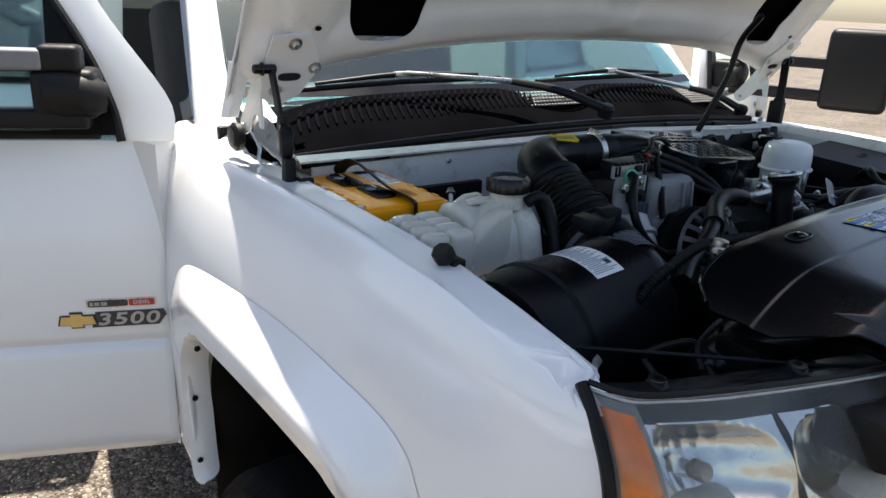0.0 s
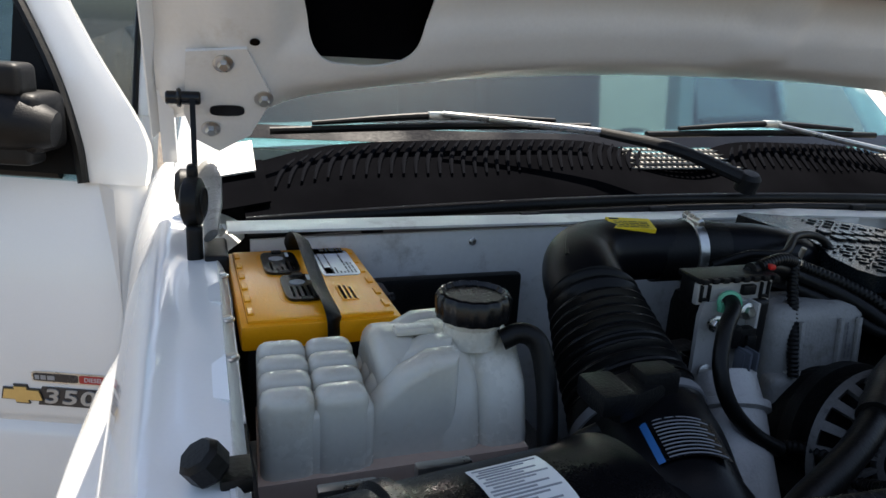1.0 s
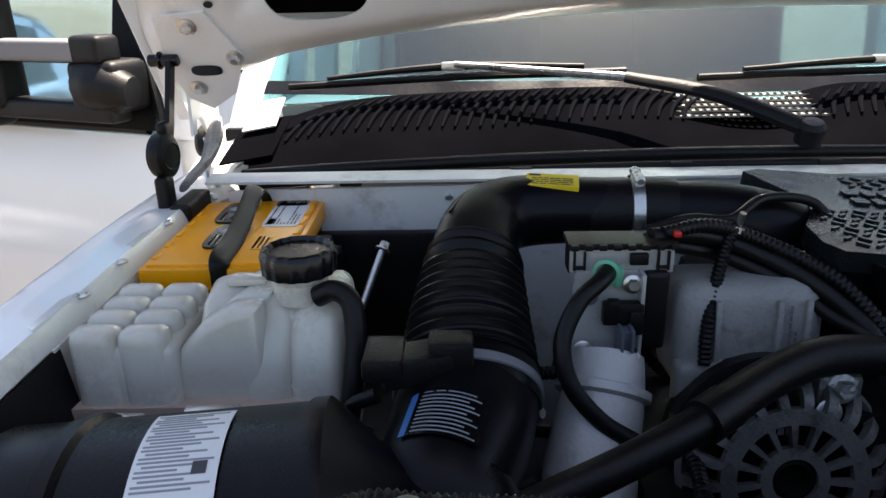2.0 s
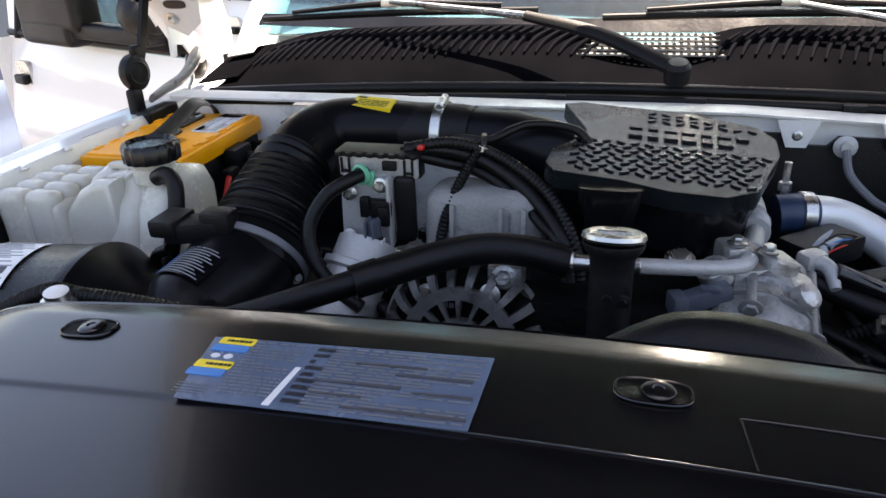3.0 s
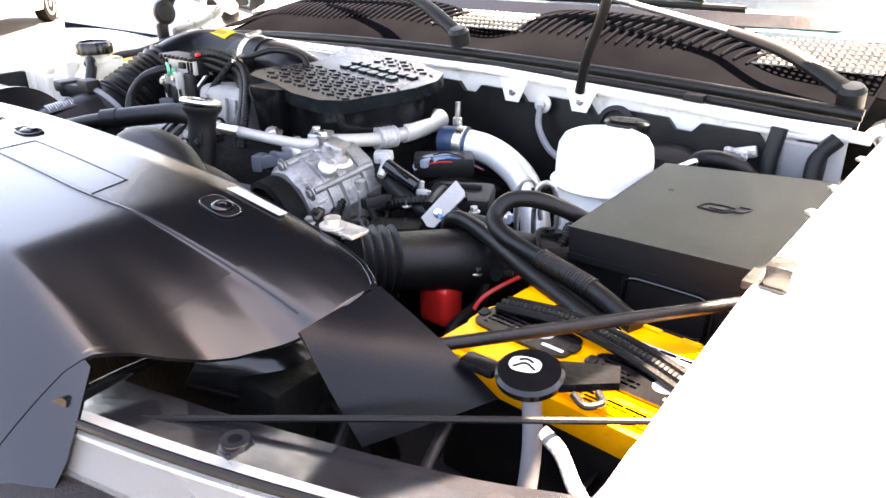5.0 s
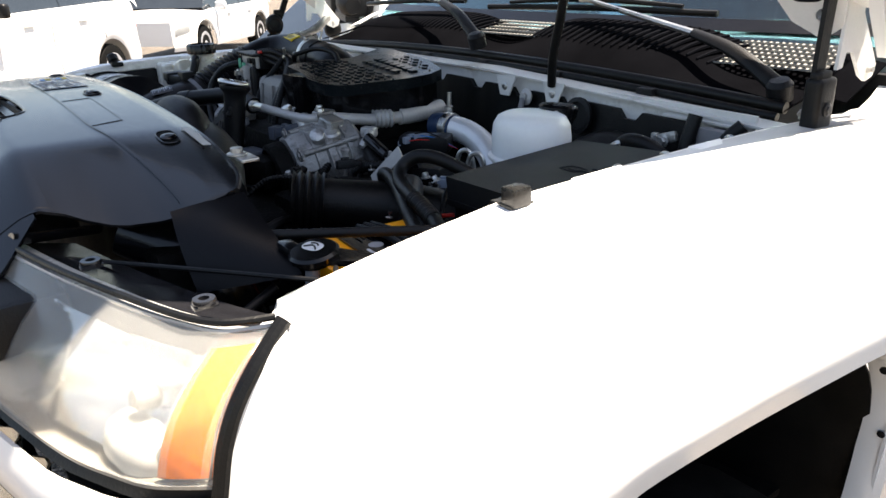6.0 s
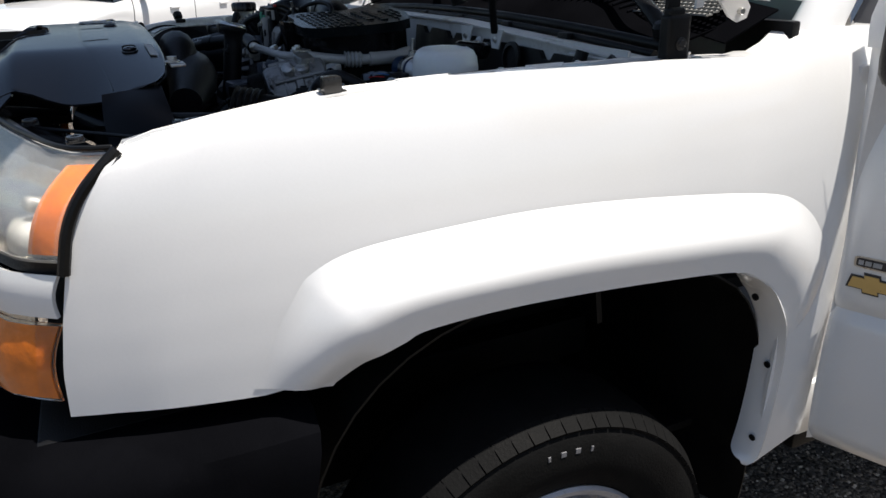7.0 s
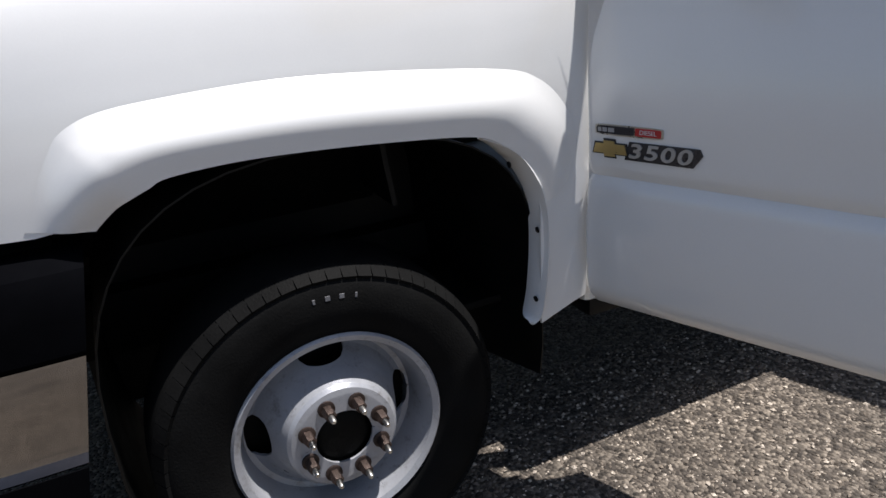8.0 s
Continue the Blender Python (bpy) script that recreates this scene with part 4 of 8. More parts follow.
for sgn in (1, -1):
    part("bay_side_filler", sheet(lambda u, v: Vector((sgn * (0.78 - 0.26 * v ** 1.4), 0.02 + u * 0.84, 1.12 - v * 0.42)), 20, 6, thick=0.004), DARK, truck)

# ---- bonnet, hinged at the rear and held open ----
HSLOPE = Vector((0, -0.560, 0.8286))
HN = Vector((0, -0.8286, -0.560))


def hood_pt(x, s, up=0.0):
    """x across, s metres up the bonnet from its rear line, up towards the bay."""
    return Vector((x * (1 - 0.075 * max(0, s - 0.45)), 0.931, 1.413)) + HSLOPE * s + HN * up


def hood_rear(x):
    return 0.108 - 0.120 * (abs(x) / 0.92) ** 2.4


HOOD_L = 1.38


def hood_in(u, v):
    """The pressed inner panel."""
    x = (u - 0.5) * 1.83
    s0 = hood_rear(x)
    s = s0 + v * (HOOD_L - s0 - 0.10 * abs(u - 0.5) ** 2)
    rim = min((0.915 - abs(x)) / 0.05, (s - s0) / 0.05, (HOOD_L - s) / 0.05, 1)
    up = -0.030 * (1 - max(0, rim)) ** 2
    # raised perimeter beam and a cross beam
    b = math.exp(-(((s - s0) - 0.085) / 0.045) ** 4) * 0.016
    b = max(b, math.exp(-((abs(x) - 0.80) / 0.055) ** 4) * 0.018)
    b = max(b, math.exp(-((s - HOOD_L + 0.09) / 0.06) ** 4) * 0.02)
    b = max(b, math.exp(-((x) / 0.055) ** 4) * 0.014 * (s > 0.2))
    b += 0.010 * math.exp(-(((x - 0.0) / 0.05) ** 4 + ((s - 0.205) / 0.03) ** 4))
    return hood_pt(x, s, up + b)


def hood_hole(u, v):
    x = abs((u - 0.5) * 1.83)
    s0 = hood_rear(x)
    s = s0 + v * (HOOD_L - s0)
    a = ((x - 0.645) / 0.085) ** 4 + ((s - 0.33) / 0.195) ** 4 < 1
    return not a


hood = part("bonnet", sheet(lambda u, v: hood_pt((u - 0.5) * 1.85, hood_rear((u - 0.5) * 1.85) - 0.012 + v * (HOOD_L - hood_rear((u - 0.5) * 1.85) - 0.04 * (2 * abs(u - 0.5)) ** 3), -0.058 - 0.05 * (1 - (2 * abs(u - 0.5)) ** 3) + 0.05 * (max(0, abs(u - 0.5) - 0.47) / 0.03) ** 2), 40, 30, thick=0.003), WHITE, truck, "white bonnet propped open")
part("inner_panel", sheet(hood_in, 190, 140, keep=hood_hole, thick=0.003, rim=8), WHITE_IN, hood, "pressed pale inner panel with dark cut-outs")
part("insulation", sheet(lambda u, v: hood_pt((u - 0.5) * 1.60, 0.12 + v * 0.4, -0.022), 12, 6, thick=0.004), COWL, hood, "black backing behind the cut-outs")
# unseen black pad, added under the bonnet so that the shroud mirrors something dark
pad_m = frame_at(hood_pt(0, 0.80, 0.034), (1, 0, 0), HN)
part("unseen_black_pad", slab(oval(1.62, 0.98, 48, 9), 0.016, pad_m, 0.006, 2), COWL, hood, "unseen black pad, added to darken what the shroud reflects")
for sgn in (1, -1):
    plate = [(0.874, 0.150), (0.800, 0.158), (0.764, 0.080), (0.792, 0.012), (0.835, -0.020), (0.868, 0.004), (0.880, 0.050)]
    hm = frame_at(hood_pt(0, 0, 0.023), (1, 0, 0), HN)
    part("hinge_plate", slab([(sgn * x, y) for x, y in (plate if sgn > 0 else plate[::-1])], 0.005, hm, 0.002, 2), WHITE_IN, hood, "bonnet hinge plate with three bolts")
    for x, y in ((0.829, 0.135), (0.776, 0.079), (0.846, 0.024)):
        part("hinge_bolt", join(lathe([(0.013, 0), (0.013, 0.002), (0.010, 0.003)], hood_pt(sgn * x, y, 0.0235), HN, 20), lathe([(0.0075, 0.002), (0.0075, 0.008), (0.006, 0.010)], hood_pt(sgn * x, y, 0.0235), HN, 6)), STEEL, hood)
    # slot and hole are black slabs on the plate, standing for the shade inside
    part("slot_shade_patch", slab(oval(0.046, 0.018, 20, 3), 0.002, frame_at(hood_pt(sgn * 0.824, 0.057, 0.0250), (1, -0.02, 0), HN), 0.0005, 1), GLOSS, hood)
    part("hole_shade_patch", slab(oval(0.013, 0.010, 16), 0.002, frame_at(hood_pt(sgn * 0.790, 0.168, 0.0222), (1, 0, 0), HN), 0.0004, 1), GLOSS, hood)
    # strap down to its foot, and the white arm behind it
    hx = sgn * 0.872
    part("pivot_stud", join(rod((hx - sgn * 0.014, 0.863, 1.464), (hx + sgn * 0.030, 0.863, 1.464), 0.009, 14, 0.002), rod((hx + sgn * 0.010, 0.863, 1.464), (hx + sgn * 0.016, 0.863, 1.464), 0.013, 14, 0.002)), GLOSS, hood)
    side = frame_at((hx, 0, 0), (0, 1, 0), (sgn, 0, 0))

    def upright(pts):
        """A plate outline given along and up, on the hinge's upright plane."""
        pts = [(y, z * sgn) for y, z in pts]
        return pts if sgn > 0 else pts[::-1]
    if sgn > 0:
        part("hinge_strap", slab(upright([(0.851, 1.474), (0.848, 1.40), (0.846, 1.325), (0.872, 1.325), (0.872, 1.40), (0.876, 1.474)]), 0.007, side, 0.002, 2), RUBBER, hood, "black bonnet hinge strap")
        boot = part("hinge_boot", join(box((hx, 0.866, 1.300), (0.026, 0.048, 0.076), 0.008, 3), box((hx, 0.862, 1.338), (0.018, 0.034, 0.020), 0.006, 3)), RUBBER, hood, "black rubber foot of the hinge strap")
        part("boot_bolt", bolt((hx + 0.013, 0.868, 1.292), (1, 0, 0), 0.007, 0.005), BLACK_METAL, boot)
    else:
        part("hinge_strap", slab([(-0.009, -0.060), (0.009, -0.060), (0.010, 0.03), (0.007, 0.058), (-0.004, 0.060), (-0.008, 0.03)], 0.007, frame_at((hx, 0.832, 1.406), (0, 1, 0.0), (-1, 0, 0)) @ Matrix.Rotation(radians(24), 4, "Z"), 0.002, 2), RUBBER, hood, "black bonnet hinge strap")
        boot = part("hinge_boot", join(lathe([(0.0, -0.013), (0.020, -0.013), (0.027, -0.009), (0.029, 0.0), (0.027, 0.009), (0.020, 0.013), (0.0, 0.013)], (hx, 0.792, 1.340), (-1, 0.25, 0), 32, lambda a, h: 1 + 0.16 * abs(math.sin(a)) ** 3), box((hx, 0.780, 1.288), (0.020, 0.030, 0.052), 0.008, 3), box((hx, 0.806, 1.372), (0.014, 0.024, 0.028), 0.006, 3)), RUBBER, hood, "black rubber hinge boot")
        part("boot_ridge", lathe([(0.017, 0.0130), (0.019, 0.0145), (0.021, 0.0130)], (hx, 0.792, 1.340), (1, -0.25, 0), 28, caps=False), RUBBER, boot)
        part("hinge_link", tube([(-0.852, 0.800, 1.292), (-0.850, 0.840, 1.300), (-0.848, 0.890, 1.308), (-0.850, 0.935, 1.325), (-0.854, 0.965, 1.345), (-0.856, 0.982, 1.352)], [0.012, 0.015, 0.017, 0.020, 0.024, 0.014], 12, 6, flat=0.5), ALU_DULL, hood, "dull grey steel hinge link")
        part("hinge_foot", join(box((-0.846, 0.800, 1.262), (0.030, 0.090, 0.030), 0.006, 3), box((-0.853, 0.75, 1.255), (0.012, 0.06, 0.020), 0.004, 2)), BLACK, hood)
    arm = part("hinge_arm", slab(upright([(0.900, 1.475), (0.911, 1.422), (0.906, 1.344), (0.921, 1.346), (0.926, 1.368), (0.946, 1.366), (0.980, 1.328), (1.001, 1.318), (1.021, 1.324), (1.027, 1.342), (0.962, 1.421), (0.946, 1.475)]), 0.005, side, 0.0015, 1), WHITE_IN, hood, "white painted bonnet hinge arm")
    part("hinge_pin", rod((hx - sgn * 0.006, 1.003, 1.336), (hx + sgn * 0.008, 1.003, 1.336), 0.006, 12, 0.001), STEEL, arm)
    if sgn < 0:
        part("pivot_dome", lathe([(0.0, -0.012), (0.022, -0.012), (0.030, -0.006), (0.030, 0.004), (0.022, 0.012), (0.0, 0.014)], (hx - 0.016, 1.010, 1.312), (-1, 0, 0), 28), RUBBER, arm, "black hinge pivot dome")
    part("corner_flange", slab(upright([(0.908, 1.470), (0.925, 1.425), (0.976, 1.358), (1.024, 1.352), (0.978, 1.424), (0.960, 1.470)]), 0.020, frame_at((sgn * 0.914, 0, 0), (0, 1, 0), (sgn, 0, 0)), 0.005, 2), WHITE, hood)
# washer hose from the bulkhead to the bonnet
part("washer_hose", tube([(0.383, 0.805, 1.280), (0.400, 0.79, 1.34), (0.435, 0.775, 1.43), (0.455, 0.765, 1.53), (0.43, 0.70, 1.60)], 0.0085, 10), RUBBER, hood, "black washer hose")

# ---- cowl, wipers ----
def cowl_at(u, v):
    x = -0.80 + 1.60 * u
    base_z = 1.302 - 0.028 * abs(x / 0.8) ** 2
    y = 0.905 + 0.165 * v + 0.05 * (x / 0.8) ** 2 * v
    z = base_z + 0.050 * v
    d1 = math.exp(-((x + 0.40) / 0.345) ** 6)
    d2 = math.exp(-((x - 0.36) / 0.245) ** 6)
    hump = max(d1, d2) * 0.036 * math.sin(min(v / 0.75, 1) * math.pi / 2) ** 0.8
    return Vector((x, y, z + hump))


cowl = part("cowl_panel", sheet(cowl_at, 120, 16, thick=0.004), COWL, truck, "black plastic cowl with louvres")
for x0, x1, n in ((-0.745, -0.085, 33), (0.135, 0.600, 23)):
    for i in range(n):
        x = x0 + (x1 - x0) * i / (n - 1)
        e = abs(2 * i / (n - 1) - 1)
        u = (x + 0.80) / 1.60
        pts = [cowl_at(u + 0.004 * k, 0.34 + 0.10 * e + (0.60 - 0.14 * e) * k / 3) + Vector((0.003 * k * k - 0.004, 0, 0.0035)) for k in range(4)]
        part("louvre", tube(pts, [0.0022, 0.0042, 0.0045, 0.0025], 6, 3), LOUVRE, cowl)
# perforated grilles in the middle and at the driver's end
def perforated(x0, x1, y0, y1, z, nx, ny, parent):
    w, h = (x1 - x0) / nx, (y1 - y0) / ny
    bm = bmesh.new()
    for i in range(nx):
        for j in range(ny):
            cx, cy = x0 + (i + 0.5) * w, y0 + (j + 0.5) * h
            outer = [bm.verts.new((cx + dx * w / 2, cy + dy * h / 2, z + 0.30 * (cy - y0))) for dx, dy in ((-1, -1), (0, -1), (1, -1), (1, 0), (1, 1), (0, 1), (-1, 1), (-1, 0))]
            r = min(w, h) * 0.33
            inner = [bm.verts.new((cx + r * math.cos(a), cy + r * math.sin(a), z + 0.30 * (cy + r * math.sin(a) - y0))) for a in (radians(225 + 45 * k) for k in range(8))]
            for k in range(8):
                q = (k + 1) % 8
                bm.faces.new((outer[k], outer[q], inner[q], inner[k]))
    bmesh.ops.remove_doubles(bm, verts=bm.verts, dist=1e-5)
    bmesh.ops.solidify(bm, geom=bm.faces[:], thickness=0.003)
    part("perforated_grille", bm, PERF, parent, "perforated grey grille")


perforated(-0.10, 0.17, 0.985, 1.075, 1.345, 22, 5, cowl)
perforated(0.60, 0.80, 1.00, 1.11, 1.325, 16, 7, cowl)
# bulkhead seal: two black beads and clips
for dz, dy, r in ((0.0, 0.0, 0.010), (-0.012, -0.022, 0.007)):
    pts = [(x, 0.892 + dy + 0.02 * (x / 0.8) ** 2, 1.308 + dz - 0.030 * abs(x / 0.8) ** 2) for x in (-0.80, -0.6, -0.4, -0.2, 0, 0.2, 0.4, 0.6, 0.80)]
    part("cowl_seal", tube(pts, r, 10, 6), RUBBER, truck, "black bulkhead seal")
for x in (-0.62, -0.36, -0.12, 0.10, 0.33, 0.56):
    part("seal_clip", box((x, 0.868, 1.296 - 0.030 * (x / 0.8) ** 2), (0.034, 0.016, 0.014), 0.003), BLACK, truck)


def make_wiper(pivot, elbow, joint, b0, b1):
    w = part("wiper", tube([pivot, Vector(pivot).lerp(Vector(elbow), 0.5) + Vector((0, 0, 0.012)), elbow], [0.015, 0.013, 0.010], 10, flat=0.7), BLACK, truck, "black wiper arm and blade")
    part("wiper_pivot", lathe([(0.020, -0.02), (0.021, 0.006), (0.015, 0.014), (0.0, 0.016)], Vector(pivot), (0, -0.3, 1), 20), BLACK, w)
    part("wiper_rod", tube([elbow, joint], [0.007, 0.005], 8, 4), STEEL, w)
    a, b = Vector(b0), Vector(b1)
    part("blade", tube([a, a.lerp(b, 0.5) + Vector((0, 0, 0.004)), b], 0.0065, 8, 8, flat=1.0), RUBBER, w)
    mid = a.lerp(b, 0.5)
    bridge = tube([a.lerp(b, 0.12) + Vector((0, 0, 0.012)), mid + Vector((0, 0, 0.022)), a.lerp(b, 0.88) + Vector((0, 0, 0.012))], [0.004, 0.007, 0.004], 8, 6)
    part("blade_bridge", bridge, BLACK, w)
    part("joint", box(mid + Vector((0, 0, 0.022)), (0.04, 0.016, 0.014), 0.003), STEEL, w)


make_wiper((0.068, 0.872, 1.345), (-0.19, 0.965, 1.415), (-0.46, 1.035, 1.432), (-0.75, 1.072, 1.394), (-0.175, 1.03, 1.416))
make_wiper((0.775, 0.93, 1.305), (0.56, 0.99, 1.375), (0.26, 1.03, 1.425), (-0.06, 1.015, 1.405), (0.56, 1.06, 1.405))

# ---- bulkhead ----
fw = part("bulkhead", sheet(lambda u, v: Vector(((2 * u - 1) * (0.80 - 0.40 * min(1, max(0, (v - 0.30) / 0.15))), 0.838 + 0.02 * v, 1.285 - 0.010 * abs(2 * u - 1) - v * 0.55)), 30, 10, thick=0.006), BAY_WHITE, truck, "white painted bulkhead")
part("bulkhead_flange", sheet(lambda u, v: Vector((-0.83 + 1.66 * u, 0.822 + 0.055 * v, 1.291 - 0.030 * max(0, (u - 0.6) / 0.4) + 0.004 * math.sin(v * 3))), 30, 3, thick=0.004), BAY_WHITE, fw)
pad = sheet(lambda u, v: Vector((-0.08 + 0.86 * u, 0.832 - 0.02 * math.sin(v * math.pi), 1.268 - 0.02 * u - 0.016 * (abs((u * 6) % 1 - 0.5) < 0.16) * (v < 0.2) - v * 0.5)), 60, 14, thick=0.012)
part("insulation_pad", pad, RUBBER, fw, "black bulkhead insulation")
for x in (0.245, 0.385):
    part("flange_ear", slab([(-0.030, 0.018), (0.030, 0.018), (0.014, -0.022), (-0.014, -0.022)], 0.003, frame_at((x, 0.806, 1.268), (1, 0, 0), (0, -1, 0.1)), 0.003, 2), BAY_WHITE, fw)
    part("ear_bolt", bolt((x, 0.806, 1.264), (0, -1, 0), 0.005, 0.006), STEEL, fw)
part("grommet", lathe([(0.0165, 0), (0.0165, 0.003), (0.009, 0.006), (0.008, 0.012), (0.0, 0.012)], (0.312, 0.805, 1.250), (0, -1, 0.1), 24), PALE_ALLOY, fw, "pale grommet with a cable")
part("grommet_cable", tube([(0.312, 0.795, 1.248), (0.320, 0.78, 1.215), (0.350, 0.765, 1.185), (0.385, 0.76, 1.16), (0.395, 0.75, 1.10)], 0.006, 8), TRIM_GREY, fw)
part("bulkhead_bolt", bolt((-0.469, 0.832, 1.262), (0, -1, 0), 0.004, 0.006), STEEL, fw)
part("bulkhead_port", lathe([(0.034, 0), (0.034, 0.006), (0.026, 0.008), (0.026, 0.001), (0.0, 0.001)], (0.455, 0.808, 1.232), (0, -1, 0.1), 28), BLACK, fw)

for sgn in (1, -1):
    if sgn > 0:
        part("cowl_corner", sheet(lambda u, v: Vector((0.72 + 0.13 * u, 1.00 + 0.12 * v, 1.303 + 0.05 * v - 0.02 * u)), 6, 5, thick=0.003), COWL, truck, "black cowl corner")
    else:
        part("cowl_corner", sheet(lambda u, v: Vector((-0.775 - 0.06 * u, 1.05 + 0.09 * v, 1.330 + 0.035 * v - 0.01 * u)), 6, 5, thick=0.003), WHITE_IN, truck, "white painted cowl corner")
        part("cowl_corner", sheet(lambda u, v: Vector((-0.76 - 0.09 * u, 0.95 + 0.17 * v, 1.300 + 0.035 * v - 0.015 * u)), 6, 5, thick=0.003), COWL, truck, "black cowl corner")
    part("cowl_side", box((sgn * 0.815, 1.125, 1.215), (0.15, 0.02, 0.20), 0.006), BLACK, truck)
    if sgn < 0:
        part("hinge_wire", tube([(sgn * 0.872, 0.965, 1.33), (sgn * 0.862, 0.95, 1.30), (sgn * 0.868, 0.94, 1.275), (sgn * 0.858, 0.925, 1.255)], 0.004, 8), STEEL, truck)
    for dy, dz in ((0.0, 0.0), (0.035, -0.012), (-0.03, -0.02)):
        part("hinge_stud", bolt((sgn * 0.838, 0.895 + dy, 1.275 + dz), (-sgn * 0.7, -0.4, 0.5), 0.006, 0.008), STEEL, truck)


# ---- front end: lamps, grille, bumper ----
LAMP_LOW = [(0.455, -0.232), (0.60, -0.205), (0.75, -0.165), (0.82, -0.134), (0.851, -0.116), (0.872, -0.094), (0.888, -0.074)]
LAMP_TOP = [(0.455, -0.165), (0.60, -0.130), (0.75, -0.085), (0.82, -0.055), (0.848, -0.040), (0.860, -0.020), (0.868, 0.003)]


def lamp_at(u, v, back=0.0):
    a, b = along(LAMP_LOW, u, 1), along(LAMP_TOP, u, 1)
    p = Vector((a.x, a.y, 1.080 + 0.018 * (a.x - 0.455) / 0.42)).lerp(Vector((b.x, b.y, 1.212 + 0.006 * (b.x - 0.455) / 0.42)), v)
    bulge = 0.016 * math.sin(v * math.pi)
    return p + Vector((0.25, -1, 0.35)).normalized() * (bulge - back)


def make_lamp(sgn):
    def both(bm):
        return bm if sgn > 0 else mirrored(bm)
    lamp = part("headlamp", both(sheet(lambda u, v: lamp_at(u, v, 0.075), 24, 8, thick=0.004)), HAZE, truck, "clear headlamp with an amber corner")
    rim = [lamp_at(u, 1.0) + Vector((0, 0.004, 0.006)) for u in (0, 0.2, 0.4, 0.6, 0.8, 0.93, 1.0)]
    part("lamp_gasket", both(tube(rim, 0.0035, 8, 4)), RUBBER, lamp)
    rim = [lamp_at(1.0, v) + Vector((0.006, 0.006, 0)) for v in (1.03, 0.75, 0.5, 0.25, 0.0, -0.12)]
    part("lamp_gasket", both(tube(rim, 0.0075, 8, 4)), RUBBER, lamp)
    part("lens_flange", both(sheet(lambda u, v: lamp_at(u, 1.0, 0.03 * v) + Vector((0, 0.002 * v, 0.001)), 24, 4, thick=0.003)), HAZE, lamp)
    part("lamp_shell", both(sheet(lambda u, v: lamp_at(u, 1.0, 0.03 + 0.06 * v) + Vector((0, 0.002 + 0.004 * v, 0.001)), 24, 4, thick=0.003)), LAMP_TOP_GREY, lamp)
    part("lamp_floor", both(sheet(lambda u, v: lamp_at(u, 0.0, 0.09 * v) + Vector((0, 0, 0.014 * v)), 24, 4, thick=0.003)), TAUPE, lamp)
    part("corner_bezel", both(sheet(lambda u, v: lamp_at(0.62 + 0.37 * u, 0.02 + 0.95 * v, 0.016), 12, 14, thick=0.003)), LAMP_GREY, lamp)
    for u0, u1, v0, v1 in ((0.27, 0.63, 0.10, 0.82), (0.03, 0.262, 0.10, 0.82)):
        def bowl(u, v):
            du, dv = 2 * u - 1, 2 * v - 1
            d = min(1, (abs(du) ** 3 + abs(dv) ** 3))
            return lamp_at(u0 + (u1 - u0) * u, v0 + (v1 - v0) * v, 0.018 + 0.052 * (1 - d) + 0.0016 * abs(math.sin(u * 34)) * (1 - d) + 0.0025 * math.sin(v * 9 + 4 * u))
        part("reflector", both(sheet(bowl, 90, 24, thick=0.002)), MIRROR, lamp, "bright reflector bowl")
        c = lamp_at((u0 + u1) / 2, (v0 + v1) / 2, 0.065)
        low_m = lamp_at((u0 + u1) / 2, v0 + 0.04, 0.040)
        dome = lathe([(0.046, 0.0), (0.045, 0.010), (0.038, 0.022), (0.022, 0.030), (0.0, 0.033)], low_m, (0.2, -1, 0.35), 28, lambda a, h: 1 - 0.45 * abs(math.sin(a)) ** 2)
        part("lamp_dome", both(dome), HAZE, lamp, "hazy grey dome under the bulb")
        part("bulb_shield", both(lathe([(0.008, 0), (0.011, 0.004), (0.011, 0.020), (0.008, 0.024), (0.0, 0.025)], c + Vector((0, -0.022, 0.008)), (0.2, -1, 0.3), 16)), ALU_DULL, lamp)
        part("bulb", both(lathe([(0.010, 0), (0.010, 0.022), (0.006, 0.028), (0.0, 0.029)], c, (0.2, -1, 0.3), 14)), LENS, lamp)

    part("amber_reflector", both(sheet(lambda u, v: lamp_at(0.680 + 0.262 * u + 0.012 * v * (1 - u), 0.05 + 0.84 * v, 0.006 - 0.004 * math.sin(u * 3)), 10, 14, thick=0.004)), AMBER, lamp, "amber corner reflector")
    part("lens", both(sheet(lambda u, v: lamp_at(u, v), 28, 12, thick=0.003)), HAZY_LENS if sgn > 0 else LENS, lamp).visible_shadow = False
    for u in (0.20, 0.45):
        part("lamp_tab", both(join(box(lamp_at(u, 1.0) + Vector((0, 0.030, 0.006)), (0.012, 0.022, 0.004), 0.001), lathe([(0.005, 0), (0.010, 0.0), (0.011, 0.003), (0.010, 0.006), (0.005, 0.006), (0.005, 0)], lamp_at(u, 1.0) + Vector((0, 0.03, 0.007)), (0, 0, 1), 18, caps=False))), LAMP_TOP_GREY, lamp)

    def strip(u, v, z0, z1, out):
        x = 0.40 + u * 0.484
        y = lerp_rows([(0.40, -0.250), (0.60, -0.215), (0.75, -0.175), (0.83, -0.134), (0.858, -0.105), (0.88, -0.072)], x)
        z = z0 + (z1 - z0) * v
        return Vector((x, y - out + (z - 1.1) * 0.18, z + 0.010 * (x - 0.6)))
    part("lamp_surround", both(sheet(lambda u, v: strip(u, v, 1.020, 1.076, 0.004 + 0.006 * math.sin(v * math.pi)), 20, 5, thick=0.006)), WHITE, lamp, "white strip between the lamps")
